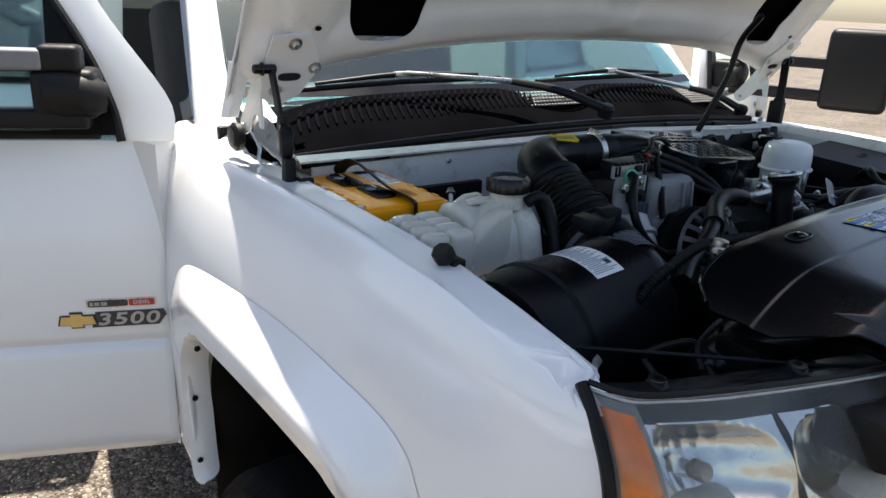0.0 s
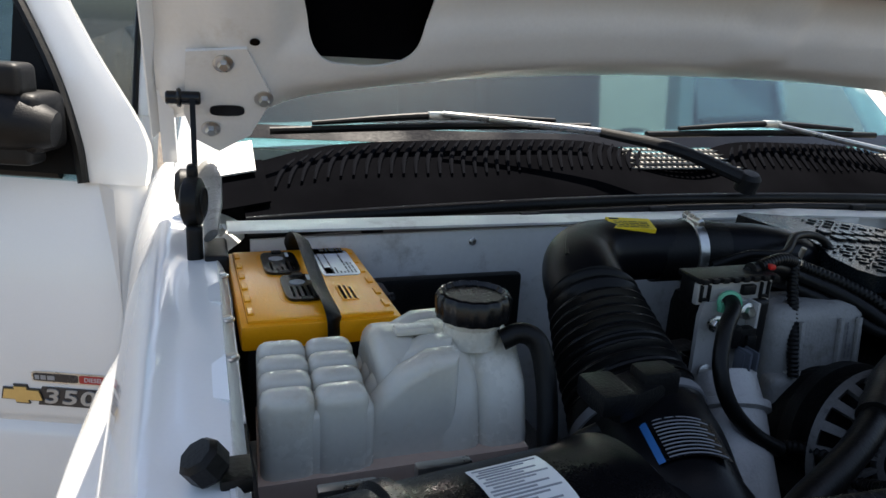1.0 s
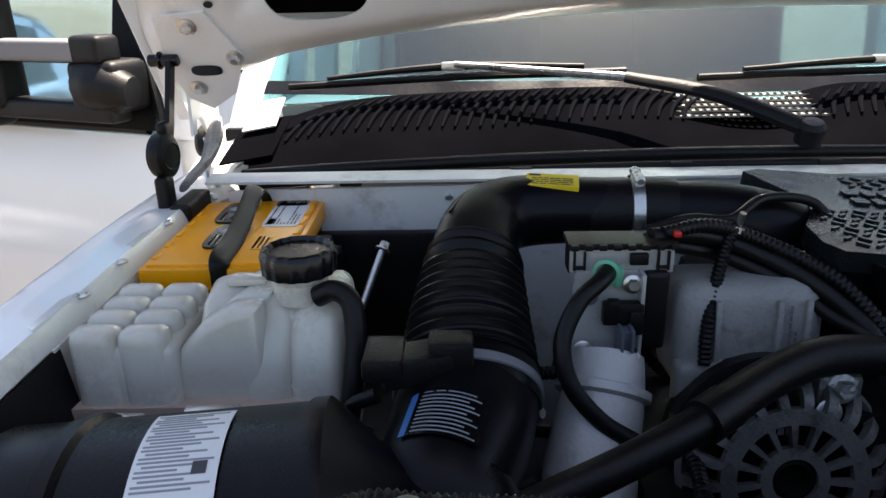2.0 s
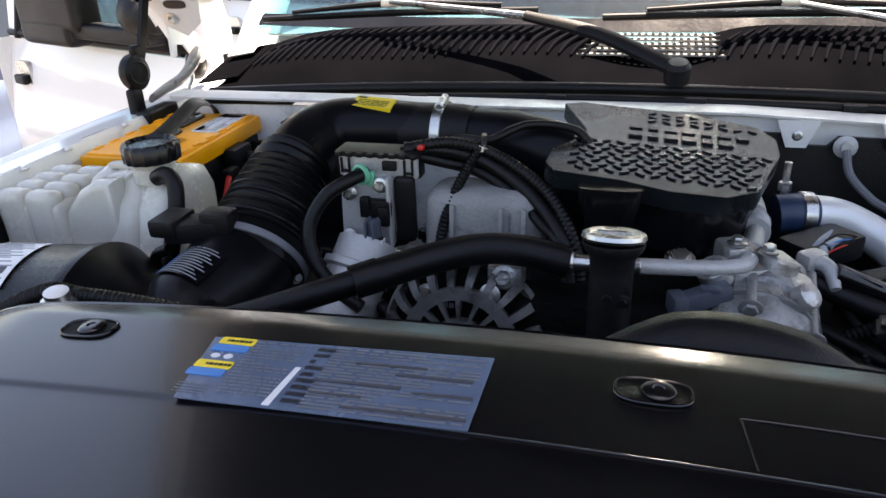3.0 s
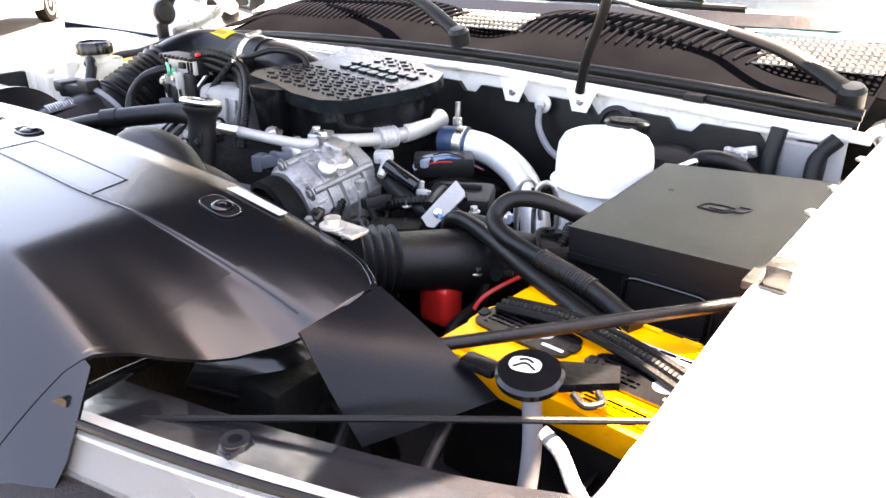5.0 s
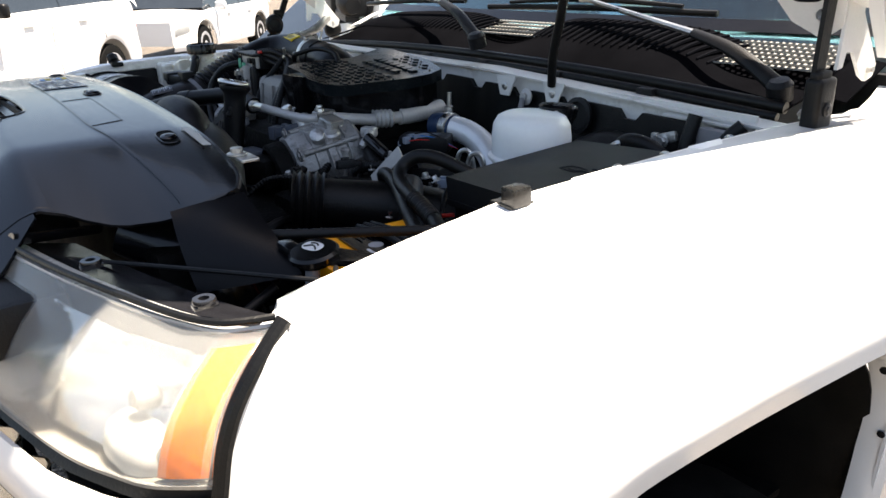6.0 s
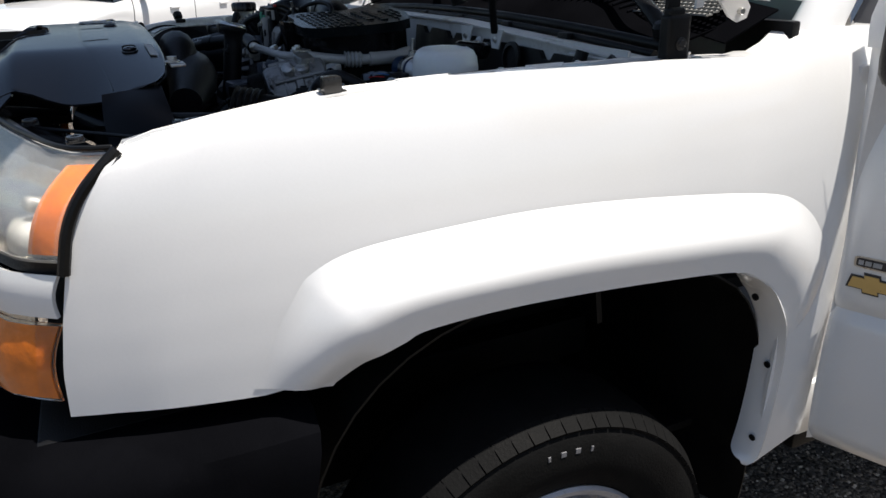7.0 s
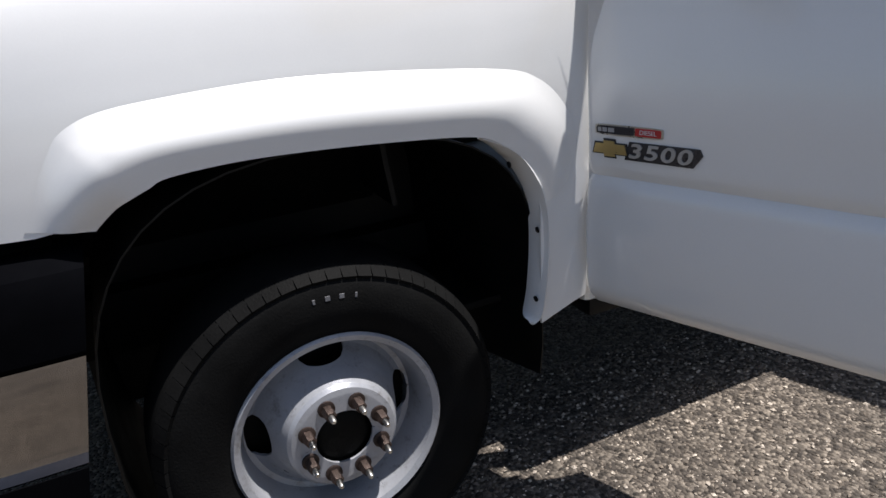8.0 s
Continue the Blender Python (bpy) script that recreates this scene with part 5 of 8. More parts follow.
    part("lamp_filler", both(sheet(lambda u, v: lamp_at(u, 0.0, 0.012).lerp(strip((along(LAMP_LOW, u, 1).x - 0.40) / 0.484, 1, 1.020, 1.074, -0.012), v), 20, 3, thick=0.003)), RUBBER, lamp)
    low = part("marker_lamp", both(sheet(lambda u, v: strip(u, v, 0.905, 1.012, 0.010 * math.sin(v * math.pi)), 20, 6, thick=0.004)), LENS, truck, "lower turn lamp, clear with an amber end")
    low.visible_shadow = False
    part("amber_end", both(sheet(lambda u, v: strip(0.80 + 0.19 * u, v, 0.908, 1.008, 0.002 + 0.010 * math.sin(v * math.pi)), 8, 6, thick=0.004)), AMBER, low, "amber end")
    part("marker_reflector", both(sheet(lambda u, v: strip(u * 0.80, v, 0.905, 1.012, -0.040 + 0.01 * math.sin(u * 30)), 30, 6, thick=0.003)), MIRROR, low)


make_lamp(1)
make_lamp(-1)
grille = part("grille", join(box((0, -0.285, 1.185), (0.84, 0.06, 0.05), 0.015, 3), box((0, -0.295, 0.92), (0.84, 0.05, 0.04), 0.012, 3)), WHITE, truck, "white front grille with a dark mesh")
part("grille_mesh", box((0, -0.25, 1.05), (0.82, 0.02, 0.24), 0.004), BLACK, grille)
part("grille_bar", box((0, -0.295, 1.055), (0.84, 0.05, 0.055), 0.014, 3), CHROME, grille)

BUMP = [(1.006, 0.195), (1.006, 0.09), (1.0, 0.0), (0.975, -0.10), (0.92, -0.19), (0.80, -0.265), (0.5, -0.325), (0.2, -0.345), (0.0, -0.35)]
BUMP = BUMP + [(-x, y) for x, y in BUMP[-2::-1]]
bpath = curve([(x, y, 0) for x, y in BUMP], 5)


def bumper_at(prof):
    n = len(bpath) - 1

    def f(u, v):
        i = round(u * n)
        p = bpath[i]
        t = (bpath[min(i + 1, n)] - bpath[max(i - 1, 0)]).normalized()
        out = Vector((-t.y, t.x, 0)) * -1
        o, z = prof[round(v * (len(prof) - 1))]
        return p - out * o + Vector((0, -0.22 * (0.83 - z), z))
    return sheet(f, n, len(prof) - 1, thick=0.003)


bumper = part("bumper", bumper_at([(0.03, 0.500), (0.006, 0.508), (0.0, 0.53), (0.004, 0.60), (0.0, 0.66), (-0.004, 0.682), (-0.02, 0.687)]), CHROME, truck, "chrome front bumper with a black top pad")
part("top_pad", bumper_at([(-0.004, 0.688), (0.008, 0.70), (0.008, 0.76), (0.002, 0.81), (-0.012, 0.832), (-0.05, 0.845), (-0.16, 0.846)]), COWL, bumper, "black ribbed plastic pad")
part("air_dam", bumper_at([(0.045, 0.300), (0.040, 0.34), (0.036, 0.42), (0.034, 0.497)]), COWL, bumper, "black lower air dam")
part("valance", box((0, 0.0, 0.84), (1.76, 0.30, 0.02), 0.005), BLACK, truck)

# ---- plastic shroud over the radiator ----
CF = [(-0.60, -0.04), (-0.575, -0.09), (-0.55, -0.13), (-0.54, -0.25), (-0.092, -0.25), (-0.084, -0.13), (-0.076, -0.090), (-0.056, -0.071), (0.11, -0.062), (0.138, -0.067), (0.158, -0.086), (0.172, -0.12), (0.19, -0.25), (0.490, -0.25), (0.496, -0.13), (0.504, -0.091), (0.522, -0.072), (0.551, -0.033), (0.575, 0.01), (0.582, 0.03), (0.588, 0.07)]
CB = [(-0.60, 0.05), (-0.56, 0.095), (-0.47, 0.110), (0.0, 0.115), (0.36, 0.114), (0.45, 0.113), (0.53, 0.108), (0.565, 0.100), (0.588, 0.086)]
SX0, SXW = -0.60, 1.188


def seam_y(x):
    """The moulded step across the panel."""
    k = min(max((x - 0.25) / 0.33, 0), 1)
    return max(-0.010 + 0.035 * k * k * (3 - 2 * k), lerp_rows(CF, x) + 0.004)


def shroud_z(x, y):
    z = 1.312 - 0.09 * x * x
    if x > 0.36:
        z -= 0.0963 * smooth_row([(-0.25, 2.4), (-0.12, 4.0), (-0.09, 4.4), (-0.05, 4.3), (0.0, 3.0), (0.03, 2.05), (0.06, 1.4), (0.10, 0.8)], y, 0.05) * (x - 0.36) ** 2 / (x - 0.31)
    if x < -0.46:
        z -= 2.4 * (x + 0.46) ** 2
    if y < -0.115:
        z -= 0.55 * (-0.115 - y) + 2.2 * (-0.115 - y) ** 2
    k = max(0, y - 0.084)
    z -= 0.17 * k * k / (k + 0.004) + 1.2 * k * k
    z -= 0.0016 / (1 + math.exp(max(-40, min(40, (y - seam_y(x)) * 1200))))
    return z


def shroud_at(u, v, inset=0.0):
    x = SX0 + SXW * u
    a, b = lerp_rows(CF, x), lerp_rows(CB, x)
    s = seam_y(x)
    y = a + (s - 0.004 - a) * v / 0.5 if v <= 0.5 else (s - 0.004 + 0.008 * (v - 0.5) / 0.04 if v <= 0.54 else s + 0.004 + (b - s - 0.004) * (v - 0.54) / 0.46)
    return Vector((x, y, shroud_z(x, y)))


EDGE = 0.488
shroud = thing("radiator_shroud", (0, 0, 1.2), "wide satin black plastic radiator shroud", "engine cover")
SV = [i / 60 for i in range(31)] + [0.51, 0.52, 0.53] + [0.54 + 0.46 * i / 28 for i in range(29)]


def shroud_section(x0, x1, front, n):
    def f(u, v):
        x = x0 + (x1 - x0) * u
        a, b, s = lerp_rows(front, x), lerp_rows(CB, x), seam_y(x)
        y = a + (s - 0.004 - a) * v / 0.5 if v <= 0.5 else (s - 0.004 + 0.008 * (v - 0.5) / 0.04 if v <= 0.54 else s + 0.004 + (b - s - 0.004) * (v - 0.54) / 0.46)
        return Vector((x, y, shroud_z(x, y)))
    return sheet(f, n, 0, vs=SV, thick=0.004)


body = part("shroud_panel", shroud_section(-0.545, -0.078, [(-0.545, -0.16), (-0.535, -0.25), (-0.078, -0.25)], 30), COVER, shroud)
part("shroud_corner", shroud_section(-0.60, -0.545, [(-0.60, -0.04), (-0.575, -0.09), (-0.545, -0.14)], 12), COVER, shroud)
part("shroud_panel", shroud_section(-0.078, 0.178, [(-0.078, -0.15), (-0.077, -0.12), (-0.074, -0.090), (-0.056, -0.071), (0.11, -0.062), (0.138, -0.067), (0.158, -0.086), (0.172, -0.12), (0.178, -0.14)], 60), COVER, shroud)
part("shroud_panel", shroud_section(0.178, EDGE, [(0.178, -0.25), (0.5, -0.25)], 24), COVER, shroud)
part("seam_line", tube([(x, seam_y(x), shroud_z(x, seam_y(x)) + 0.0005) for x in [-0.12 + 0.68 * k / 34 for k in range(35)]], 0.0008, 6, 2), COVER, shroud)
TF = [(0.484, -0.150), (0.492, -0.120), (0.504, -0.091), (0.522, -0.072), (0.551, -0.033), (0.575, 0.01), (0.582, 0.03), (0.588, 0.07)]


def tongue_at(u, v):
    x = EDGE + (SX0 + SXW - EDGE) * u
    a, b = lerp_rows(TF, x), lerp_rows(CB, x)
    y = a + (b - a) * v
    return Vector((x, y, shroud_z(x, y)))


part("shroud_tongue", sheet(tongue_at, 30, 60, thick=0.004), COVER, shroud)
part("shroud_corner", sheet(lambda u, v: (lambda y: (lambda x: Vector((x, y, shroud_z(x, y) - 0.001)))(0.485 + u * (lerp_rows([(-0.25, 0.575), (-0.162, 0.536), (-0.12, 0.500)], y) - 0.485)))(-0.25 + 0.13 * v), 8, 12, thick=0.004), COVER, shroud)
# rolled edge round the latch opening
part("opening_frame", tube([(x, y, shroud_z(x, y) - 0.001 - (0.05 if y == -0.112 else 0.0)) for x, y in ((-0.077, -0.112), (-0.076, -0.096), (-0.070, -0.081), (-0.054, -0.074), (-0.02, -0.070), (0.05, -0.066), (0.11, -0.065), (0.136, -0.070), (0.155, -0.088), (0.168, -0.118), (0.176, -0.16), (0.180, -0.20))], 0.0026, 10, 8), COVER, shroud, "thin rolled edge round the latch opening")
part("opening_lobe", tube([(x, y, shroud_z(x, y) + 0.0005) for x, y in ((0.176, -0.105), (0.196, -0.118), (0.212, -0.140), (0.222, -0.170), (0.226, -0.21))], 0.0022, 8, 8), COVER, shroud)


def surf_m(x, y, turn=0.0):
    e = 0.004
    n = Vector((-(shroud_z(x + e, y) - shroud_z(x - e, y)) / (2 * e), -(shroud_z(x, y + e) - shroud_z(x, y - e)) / (2 * e), 1)).normalized()
    return frame_at(Vector((x, y, shroud_z(x, y) + 0.0012)), (math.cos(turn), math.sin(turn), 0), n)


part("rear_roll", tube([shroud_at((x - SX0) / SXW, 1.0) + Vector((0, 0, -0.003)) for x in (-0.59, -0.56, -0.5, -0.4, -0.2, 0, 0.2, 0.4, 0.5, 0.55, 0.575, 0.588)], 0.004, 8, 5), COVER, shroud)
def shroud_clip(m, length, wide, head, label):
    """An oval recess with a raised ring and a round push clip in it."""
    n = m.to_3x3() @ Vector((0, 0, 1))
    ring = [m @ Vector((x, y, 0.0002)) for x, y in oval(length, wide, 28, 3)]
    clip = part("shroud_clip", slab(oval(length, wide, 28, 3), 0.002, m, 0.0006, 1), DARK, shroud, label)
    part("clip_ring", tube(ring + ring[:1], 0.0011, 8, 2), COVER, clip)
    part("clip_head", lathe([(0.0105, -0.001), (0.0105, 0.002), (0.0085, 0.0035), (0.004, 0.0036), (0.003, 0.0026), (0.0, 0.0026)], m @ Vector((head, 0, 0)), n, 24), COVER, clip)


for x, y in ((-0.389, 0.062), (0.035, 0.050), (0.407, 0.065)):
    shroud_clip(surf_m(x, y), 0.046, 0.025, 0.003, "round retaining clip in an oval recess")
for x, y in ((0.398, -0.172), (-0.36, -0.165)):
    shroud_clip(surf_m(x, y, 1.05), 0.060, 0.025, -0.008, "retaining clip in a long oval recess")
# foil label with printed warnings
lm = surf_m(-0.171, 0.026)
lab = part("emissions_label", slab([(-0.092, -0.038), (0.103, -0.037), (0.104, 0.039), (-0.104, 0.034)], 0.0009, lm, 0.0003, 1), FOIL, shroud, "glossy blue-grey foil label with rows of small print")


part("label_text", lines(off(lm, -0.049, 0.002), 0.040, 0.062, 17, 5, 0.98, 0.42), FAINT, lab)
part("label_text", lines(off(lm, -0.086, -0.027), 0.024, 0.012, 4, 6, 0.98, 0.4), FAINT, lab)
part("label_text", lines(off(lm, 0.046, 0.0), 0.108, 0.070, 20, 8, 0.98, 0.5), FAINT, lab)
part("label_text", lines(off(lm, -0.013, 0.0, 0.0006), 0.014, 0.066, 9, 12, 0.95, 0.55), PRINT, lab)
for x, y, w_ in ((0.038, 0.018, 0.050), (0.070, 0.009, 0.052), (0.022, -0.005, 0.060), (0.080, -0.008, 0.040), (0.012, -0.018, 0.036), (0.060, -0.029, 0.080)):
    part("label_rule", slab([(-w_ / 2, -0.0011), (w_ / 2, -0.0014), (w_ / 2, 0.0013), (-w_ / 2, 0.0008)], 0.0005, off(lm, x, y, 0.0008), 0.0001, 1), PRINT, lab)
part("label_stripe", slab([(-0.030, -0.036), (-0.025, -0.036), (-0.022, 0.006), (-0.026, 0.006)], 0.0006, off(lm, 0, 0, 0.0008), 0.0001, 1), PRINT_W, lab)
for y in (0.0295, 0.0):
    part("label_yellow", slab(oval(0.028, 0.009, 16, 9), 0.0006, off(lm, -0.083 - 0.002 * (y < 0.01), y, 0.0008), 0.0001, 1), PAPER_Y, lab)
    part("label_heading", lines(off(lm, -0.081, y, 0.0010), 0.020, 0.004, 1, 14, 1.0, 0.7), PRINT, lab)
    part("label_blue", slab(oval(0.028, 0.0085, 16, 9), 0.0006, off(lm, -0.084 - 0.002 * (y < 0.01), y - 0.009, 0.0008), 0.0001, 1), PAPER_B, lab)
for x in (-0.090, -0.080):
    part("label_symbol", slab(oval(0.007, 0.0055, 16, 2), 0.0006, off(lm, x, 0.0105, 0.0008), 0.0001, 1), PRINT_W, lab)
# moulded panel outline
part("moulded_line", tube([(x, y, shroud_z(x, y) + 0.0002) for x, y in ((0.089, -0.007), (0.087, 0.010), (0.085, 0.032), (0.088, 0.036), (0.13, 0.0365), (0.18, 0.0365), (0.23, 0.0365), (0.285, 0.0365), (0.290, 0.034), (0.296, 0.012), (0.301, -0.006))], 0.0007, 6, 3), COVER, shroud, "thin moulded panel outline")
part("shroud_sticker", slab([(-0.035, -0.007), (0.042, -0.004), (0.040, 0.008), (-0.035, 0.006)], 0.0008, off(surf_m(0.415, 0.0985, 0.03), 0, 0, 0.0012), 0.0002, 1), PALE_ALLOY, shroud, "small pale sticker")
# latch well below the opening
well = sheet(lambda u, v: Vector((-0.088 + 0.265 * u, lerp_rows(CF, -0.088 + 0.265 * u) - 0.004 - 0.014 * math.sin(v * 1.4), 1.304 - 0.115 * v)), 40, 8, thick=0.004)
part("latch_well", well, BLACK, shroud, "black latch well")
part("well_ledge", sheet(lambda u, v: Vector((-0.045 + 0.165 * u, -0.0785 + 0.005 * u - 0.010 * v, 1.2955 - 0.004 * v * v)), 20, 4, thick=0.003), COVER, shroud, "flat satin ledge inside the latch opening")
latch = part("latch_plate", join(box((0.045, -0.120, 1.236), (0.250, 0.070, 0.006), 0.002), box((0.045, -0.152, 1.222), (0.250, 0.006, 0.034), 0.002)), BLACK, truck, "black bonnet latch plate with bolts")
part("catch_loop", tube([(-0.058, -0.112, 1.262), (-0.057, -0.100, 1.276), (-0.045, -0.094, 1.283), (0.026, -0.088, 1.284), (0.100, -0.092, 1.280), (0.138, -0.100, 1.272), (0.158, -0.118, 1.262), (0.168, -0.145, 1.250), (0.165, -0.165, 1.244)], 0.0030, 10, 8), BLACK_METAL, latch, "dull metal safety catch loop")
part("loop_lip", tube([(-0.058, -0.112, 1.260), (-0.040, -0.128, 1.252), (0.03, -0.134, 1.250), (0.10, -0.138, 1.248), (0.150, -0.150, 1.244)], 0.0026, 10, 8), BLACK_METAL, latch)
for x in (-0.030, 0.060, 0.120):
    part("latch_bolt", bolt((x, -0.124 - 0.06 * max(0, x), 1.239), (0, -0.1, 1), 0.008, 0.010), STEEL, latch)
part("latch_hook", join(box((0.005, -0.160, 1.228), (0.046, 0.022, 0.040), 0.005), tube([(-0.020, -0.155, 1.240), (0.004, -0.178, 1.252), (0.034, -0.160, 1.238)], 0.006, 10)), RUST, latch, "rust-brown latch hook")
part("latch_spring", tube([(0.030, -0.142, 1.244), (0.060, -0.146, 1.246), (0.090, -0.150, 1.244)], 0.004, 10, 8, rib=(0.005, 0.003)), STEEL, latch)
for x in (0.30, -0.30):
    part("shroud_support", box((x, -0.11, 1.205), (0.012, 0.12, 0.09), 0.003), BLACK, truck)
part("upper_tie_bar", box((0.0, -0.16, 1.165), (1.24, 0.09, 0.06), 0.012), BLACK, truck)
# baffle between the shroud and the driver's battery
B4 = [Vector(p) for p in ((0.580, 0.008, 1.243), (0.586, 0.095, 1.250), (0.645, 0.008, 1.165), (0.705, 0.108, 1.180))]
baf = sheet(lambda u, v: B4[0].lerp(B4[1], u).lerp(B4[2].lerp(B4[3], u), v) + Vector((0.4, -0.5, 0.75)) * 0.014 * math.sin(v * math.pi) * math.sin(0.3 + u * 2.4), 14, 14, thick=0.004)
part("air_baffle", baf, DRUM, truck, "glossy black air baffle")
for sgn in (1, -1):
    def flip(pts):
        return [(sgn * x, y, z) for x, y, z in pts]
    part("lamp_bracket", join(tube(flip([(0.588, 0.045, 1.165), (0.598, 0.070, 1.175), (0.631, 0.085, 1.172), (0.675, 0.090, 1.168)]), 0.006, 8), tube(flip([(0.53, 0.075, 1.19), (0.575, 0.062, 1.188), (0.613, 0.049, 1.18), (0.625, 0.03, 1.16)]), 0.0045, 8)), BLACK, truck, "black lamp bracket")
    part("lamp_support", box((sgn * 0.72, 0.0, 1.08), (0.22, 0.16, 0.02), 0.005), BLACK, truck)
    part("prop_rod", tube(flip([(0.52, -0.100, 1.196), (0.675, 0.017, 1.200), (0.835, 0.130, 1.206)]), 0.0028, 8), BLACK, truck, "thin black prop rod")
    for a, b in (((0.615, -0.002, 1.135), (0.600, 0.040, 1.155)), ((0.692, 0.015, 1.135), (0.672, 0.088, 1.160))):
        part("adjuster_peg", rod(*flip([a, b]), 0.006, 10, 0.002), BLACK, truck)
    part("pale_strap", tube(flip([(0.760, 0.088, 1.186), (0.785, 0.072, 1.190), (0.812, 0.046, 1.190), (0.836, 0.030, 1.186)]), 0.006, 8, 6, flat=0.3), ALU_DULL, truck, "grey strap beside the lamp")
    part("intake_duct", tube(flip([(0.47, -0.02, 1.20), (0.51, 0.03, 1.17), (0.545, 0.06, 1.12), (0.56, 0.08, 1.05)]), [0.035, 0.042, 0.045, 0.045], 20), GLOSS, truck, "glossy black duct under the shroud")
    part("shroud_brace", tube(flip([(0.50, -0.15, 1.225), (0.480, -0.10, 1.215), (0.464, -0.05, 1.205)]), [0.013, 0.011, 0.009], 12, flat=0.45), GLOSS, truck, "flat black shroud leg")


# ---- engine bay things ----
def make_battery(c, size, turn, label, caps, labels, seed):
    """c: middle of the top; a yellow lid over a black case. caps and labels lie at (along, across, length, width) on the lid's long axis."""
    r = Matrix.Rotation(radians(turn), 3, "Z")
    c = Vector(c)
    sx_, sy_ = size

    def w(x, y, z):
        return c + r @ Vector((x, y, z))
    b = thing("car_battery", c - Vector((0, 0, 0.19)), label, "battery", "car batteries")
    part("case", box(w(0, 0, -0.108), (sx_ - 0.012, sy_ - 0.012, 0.155), 0.006, 2, r), BLACK, b)
    lid = part("lid", join(box(w(0, 0, -0.015), (sx_, sy_, 0.028), 0.004, 2, r), box(w(0, 0, -0.002), (sx_ - 0.014, sy_ - 0.014, 0.010), 0.004, 2, r)), YELLOW, b, "bright yellow lid")
    long = r @ Vector((1, 0, 0)) if sx_ > sy_ else r @ Vector((0, 1, 0))
    side = Vector((0, 0, 1)).cross(long)

    def on(a, k, z=0.0035):
        return frame_at(c + long * a + side * k + Vector((0, 0, z)), long, (0, 0, 1))
    for i, (a, k, ln, wd) in enumerate(caps):
        m = on(a, k)
        part("cap_recess", slab(oval(ln + 0.012, wd + 0.012, 28, 5), 0.003, on(a, k, 0.0032), 0.001, 1), YELLOW, lid)
        f = part("vent_cap", slab(oval(ln, wd, 28, 5), 0.004, off(m, 0, 0, 0.003), 0.0018, 2), GLOSS, lid, "black vent cover with pale print")
        part("cap_text", lines(off(m, -ln * 0.20, 0, 0.0032), ln * 0.42, wd * 0.72, 5, seed + i, 0.95, 0.42), FAINT, f)
        part("cap_symbol", slab(oval(wd * 0.42, wd * 0.42, 20), 0.0006, off(m, ln * 0.16, wd * 0.08, 0.0034), 0.0002, 1), FAINT, f)
        part("cap_rule", slab(oval(ln * 0.22, wd * 0.10, 12, 6), 0.0006, off(m, ln * 0.34, -wd * 0.26, 0.0034), 0.0002, 1), PRINT_W, f)
        for e in (-1, 1):
            part("cap_notch", slab(oval(wd * 0.22, wd * 0.30, 16, 4), 0.002, off(m, e * (ln * 0.5 - 0.001), 0, 0.0042), 0.0006, 1), BLACK, f)
    for i, (a, k, ln, wd, mt, ink) in enumerate(labels):
        m = on(a, k, 0.0042)
        f = part("lid_label", slab(oval(ln, wd, 20, 9), 0.001, m, 0.0002, 1), mt, lid, "printed lid label")
        part("label_text", lines(off(m, 0, 0), ln * 0.92, wd * 0.86, max(2, int(wd / 0.0055)), seed + 11 + i, 0.95, 0.42), ink, f)
        part("label_heading", lines(off(m, 0, wd * 0.30, 0.0006), ln * 0.9, wd * 0.2, 1, seed + 31 + i, 0.95, 0.8), PRINT, f)
    edge = sy_ / 2 if sx_ > sy_ else sx_ / 2
    for e in (-1, 1):
        for j in range(6):
            a = (j - 2.5) * max(sx_, sy_) / 6.6
            part("lid_rib", box(c + long * a + side * e * (edge - 0.012) + Vector((0, 0, 0.0035)), ((0.020, 0.007, 0.003) if sx_ > sy_ else (0.007, 0.020, 0.003)), 0.001, 1, r), YELLOW, lid)
    return b, w


bat1, bw = make_battery((-0.742, 0.700, 1.258), (0.176, 0.268), 1.0, "yellow-topped car battery with a black carrying strap",
                        [(0.062, 0.024, 0.088, 0.046), (-0.036, 0.010, 0.088, 0.046)], [(0.055, -0.048, 0.105, 0.050, PRINT_W, TRIM_GREY), (-0.060, -0.040, 0.050, 0.020, YELLOW, TRIM_GREY), (0.108, -0.046, 0.026, 0.046, GLOSS, PAPER_Y)], 21)
part("strap", tube([bw(0.010, -0.1355, -0.060), bw(0.010, -0.1375, -0.010), bw(0.009, -0.128, 0.009), bw(0.008, -0.06, 0.012), bw(0.006, 0.010, 0.026), bw(0.004, 0.065, 0.037), bw(0.002, 0.105, 0.026), bw(0.001, 0.128, 0.008), bw(0.0, 0.136, -0.020)], 0.0125, 12, 8, flat=0.22), RUBBER, bat1, "black carrying strap")
part("terminal", join(box(bw(0.098, 0.02, -0.045), (0.028, 0.055, 0.045), 0.008), lathe([(0.010, 0), (0.010, 0.02), (0.0, 0.021)], bw(0.104, 0.03, -0.045), (1, 0, 0), 12), box(bw(0.110, -0.03, -0.060), (0.02, 0.03, 0.03), 0.006)), BLACK, bat1)
part("positive_cable", tube([bw(0.108, -0.03, -0.055), bw(0.118, -0.06, -0.065), bw(0.122, -0.09, -0.10), bw(0.12, -0.12, -0.16)], 0.005, 10), RED, bat1)
part("hold_down_bolt", join(rod(bw(0.155, -0.06, -0.10), bw(0.185, -0.005, -0.03), 0.005, 10, 0.001), bolt(bw(0.185, -0.005, -0.03), (0.4, 0.7, 0.8), 0.007, 0.012)), STEEL, bat1, "steel hold-down bolt")
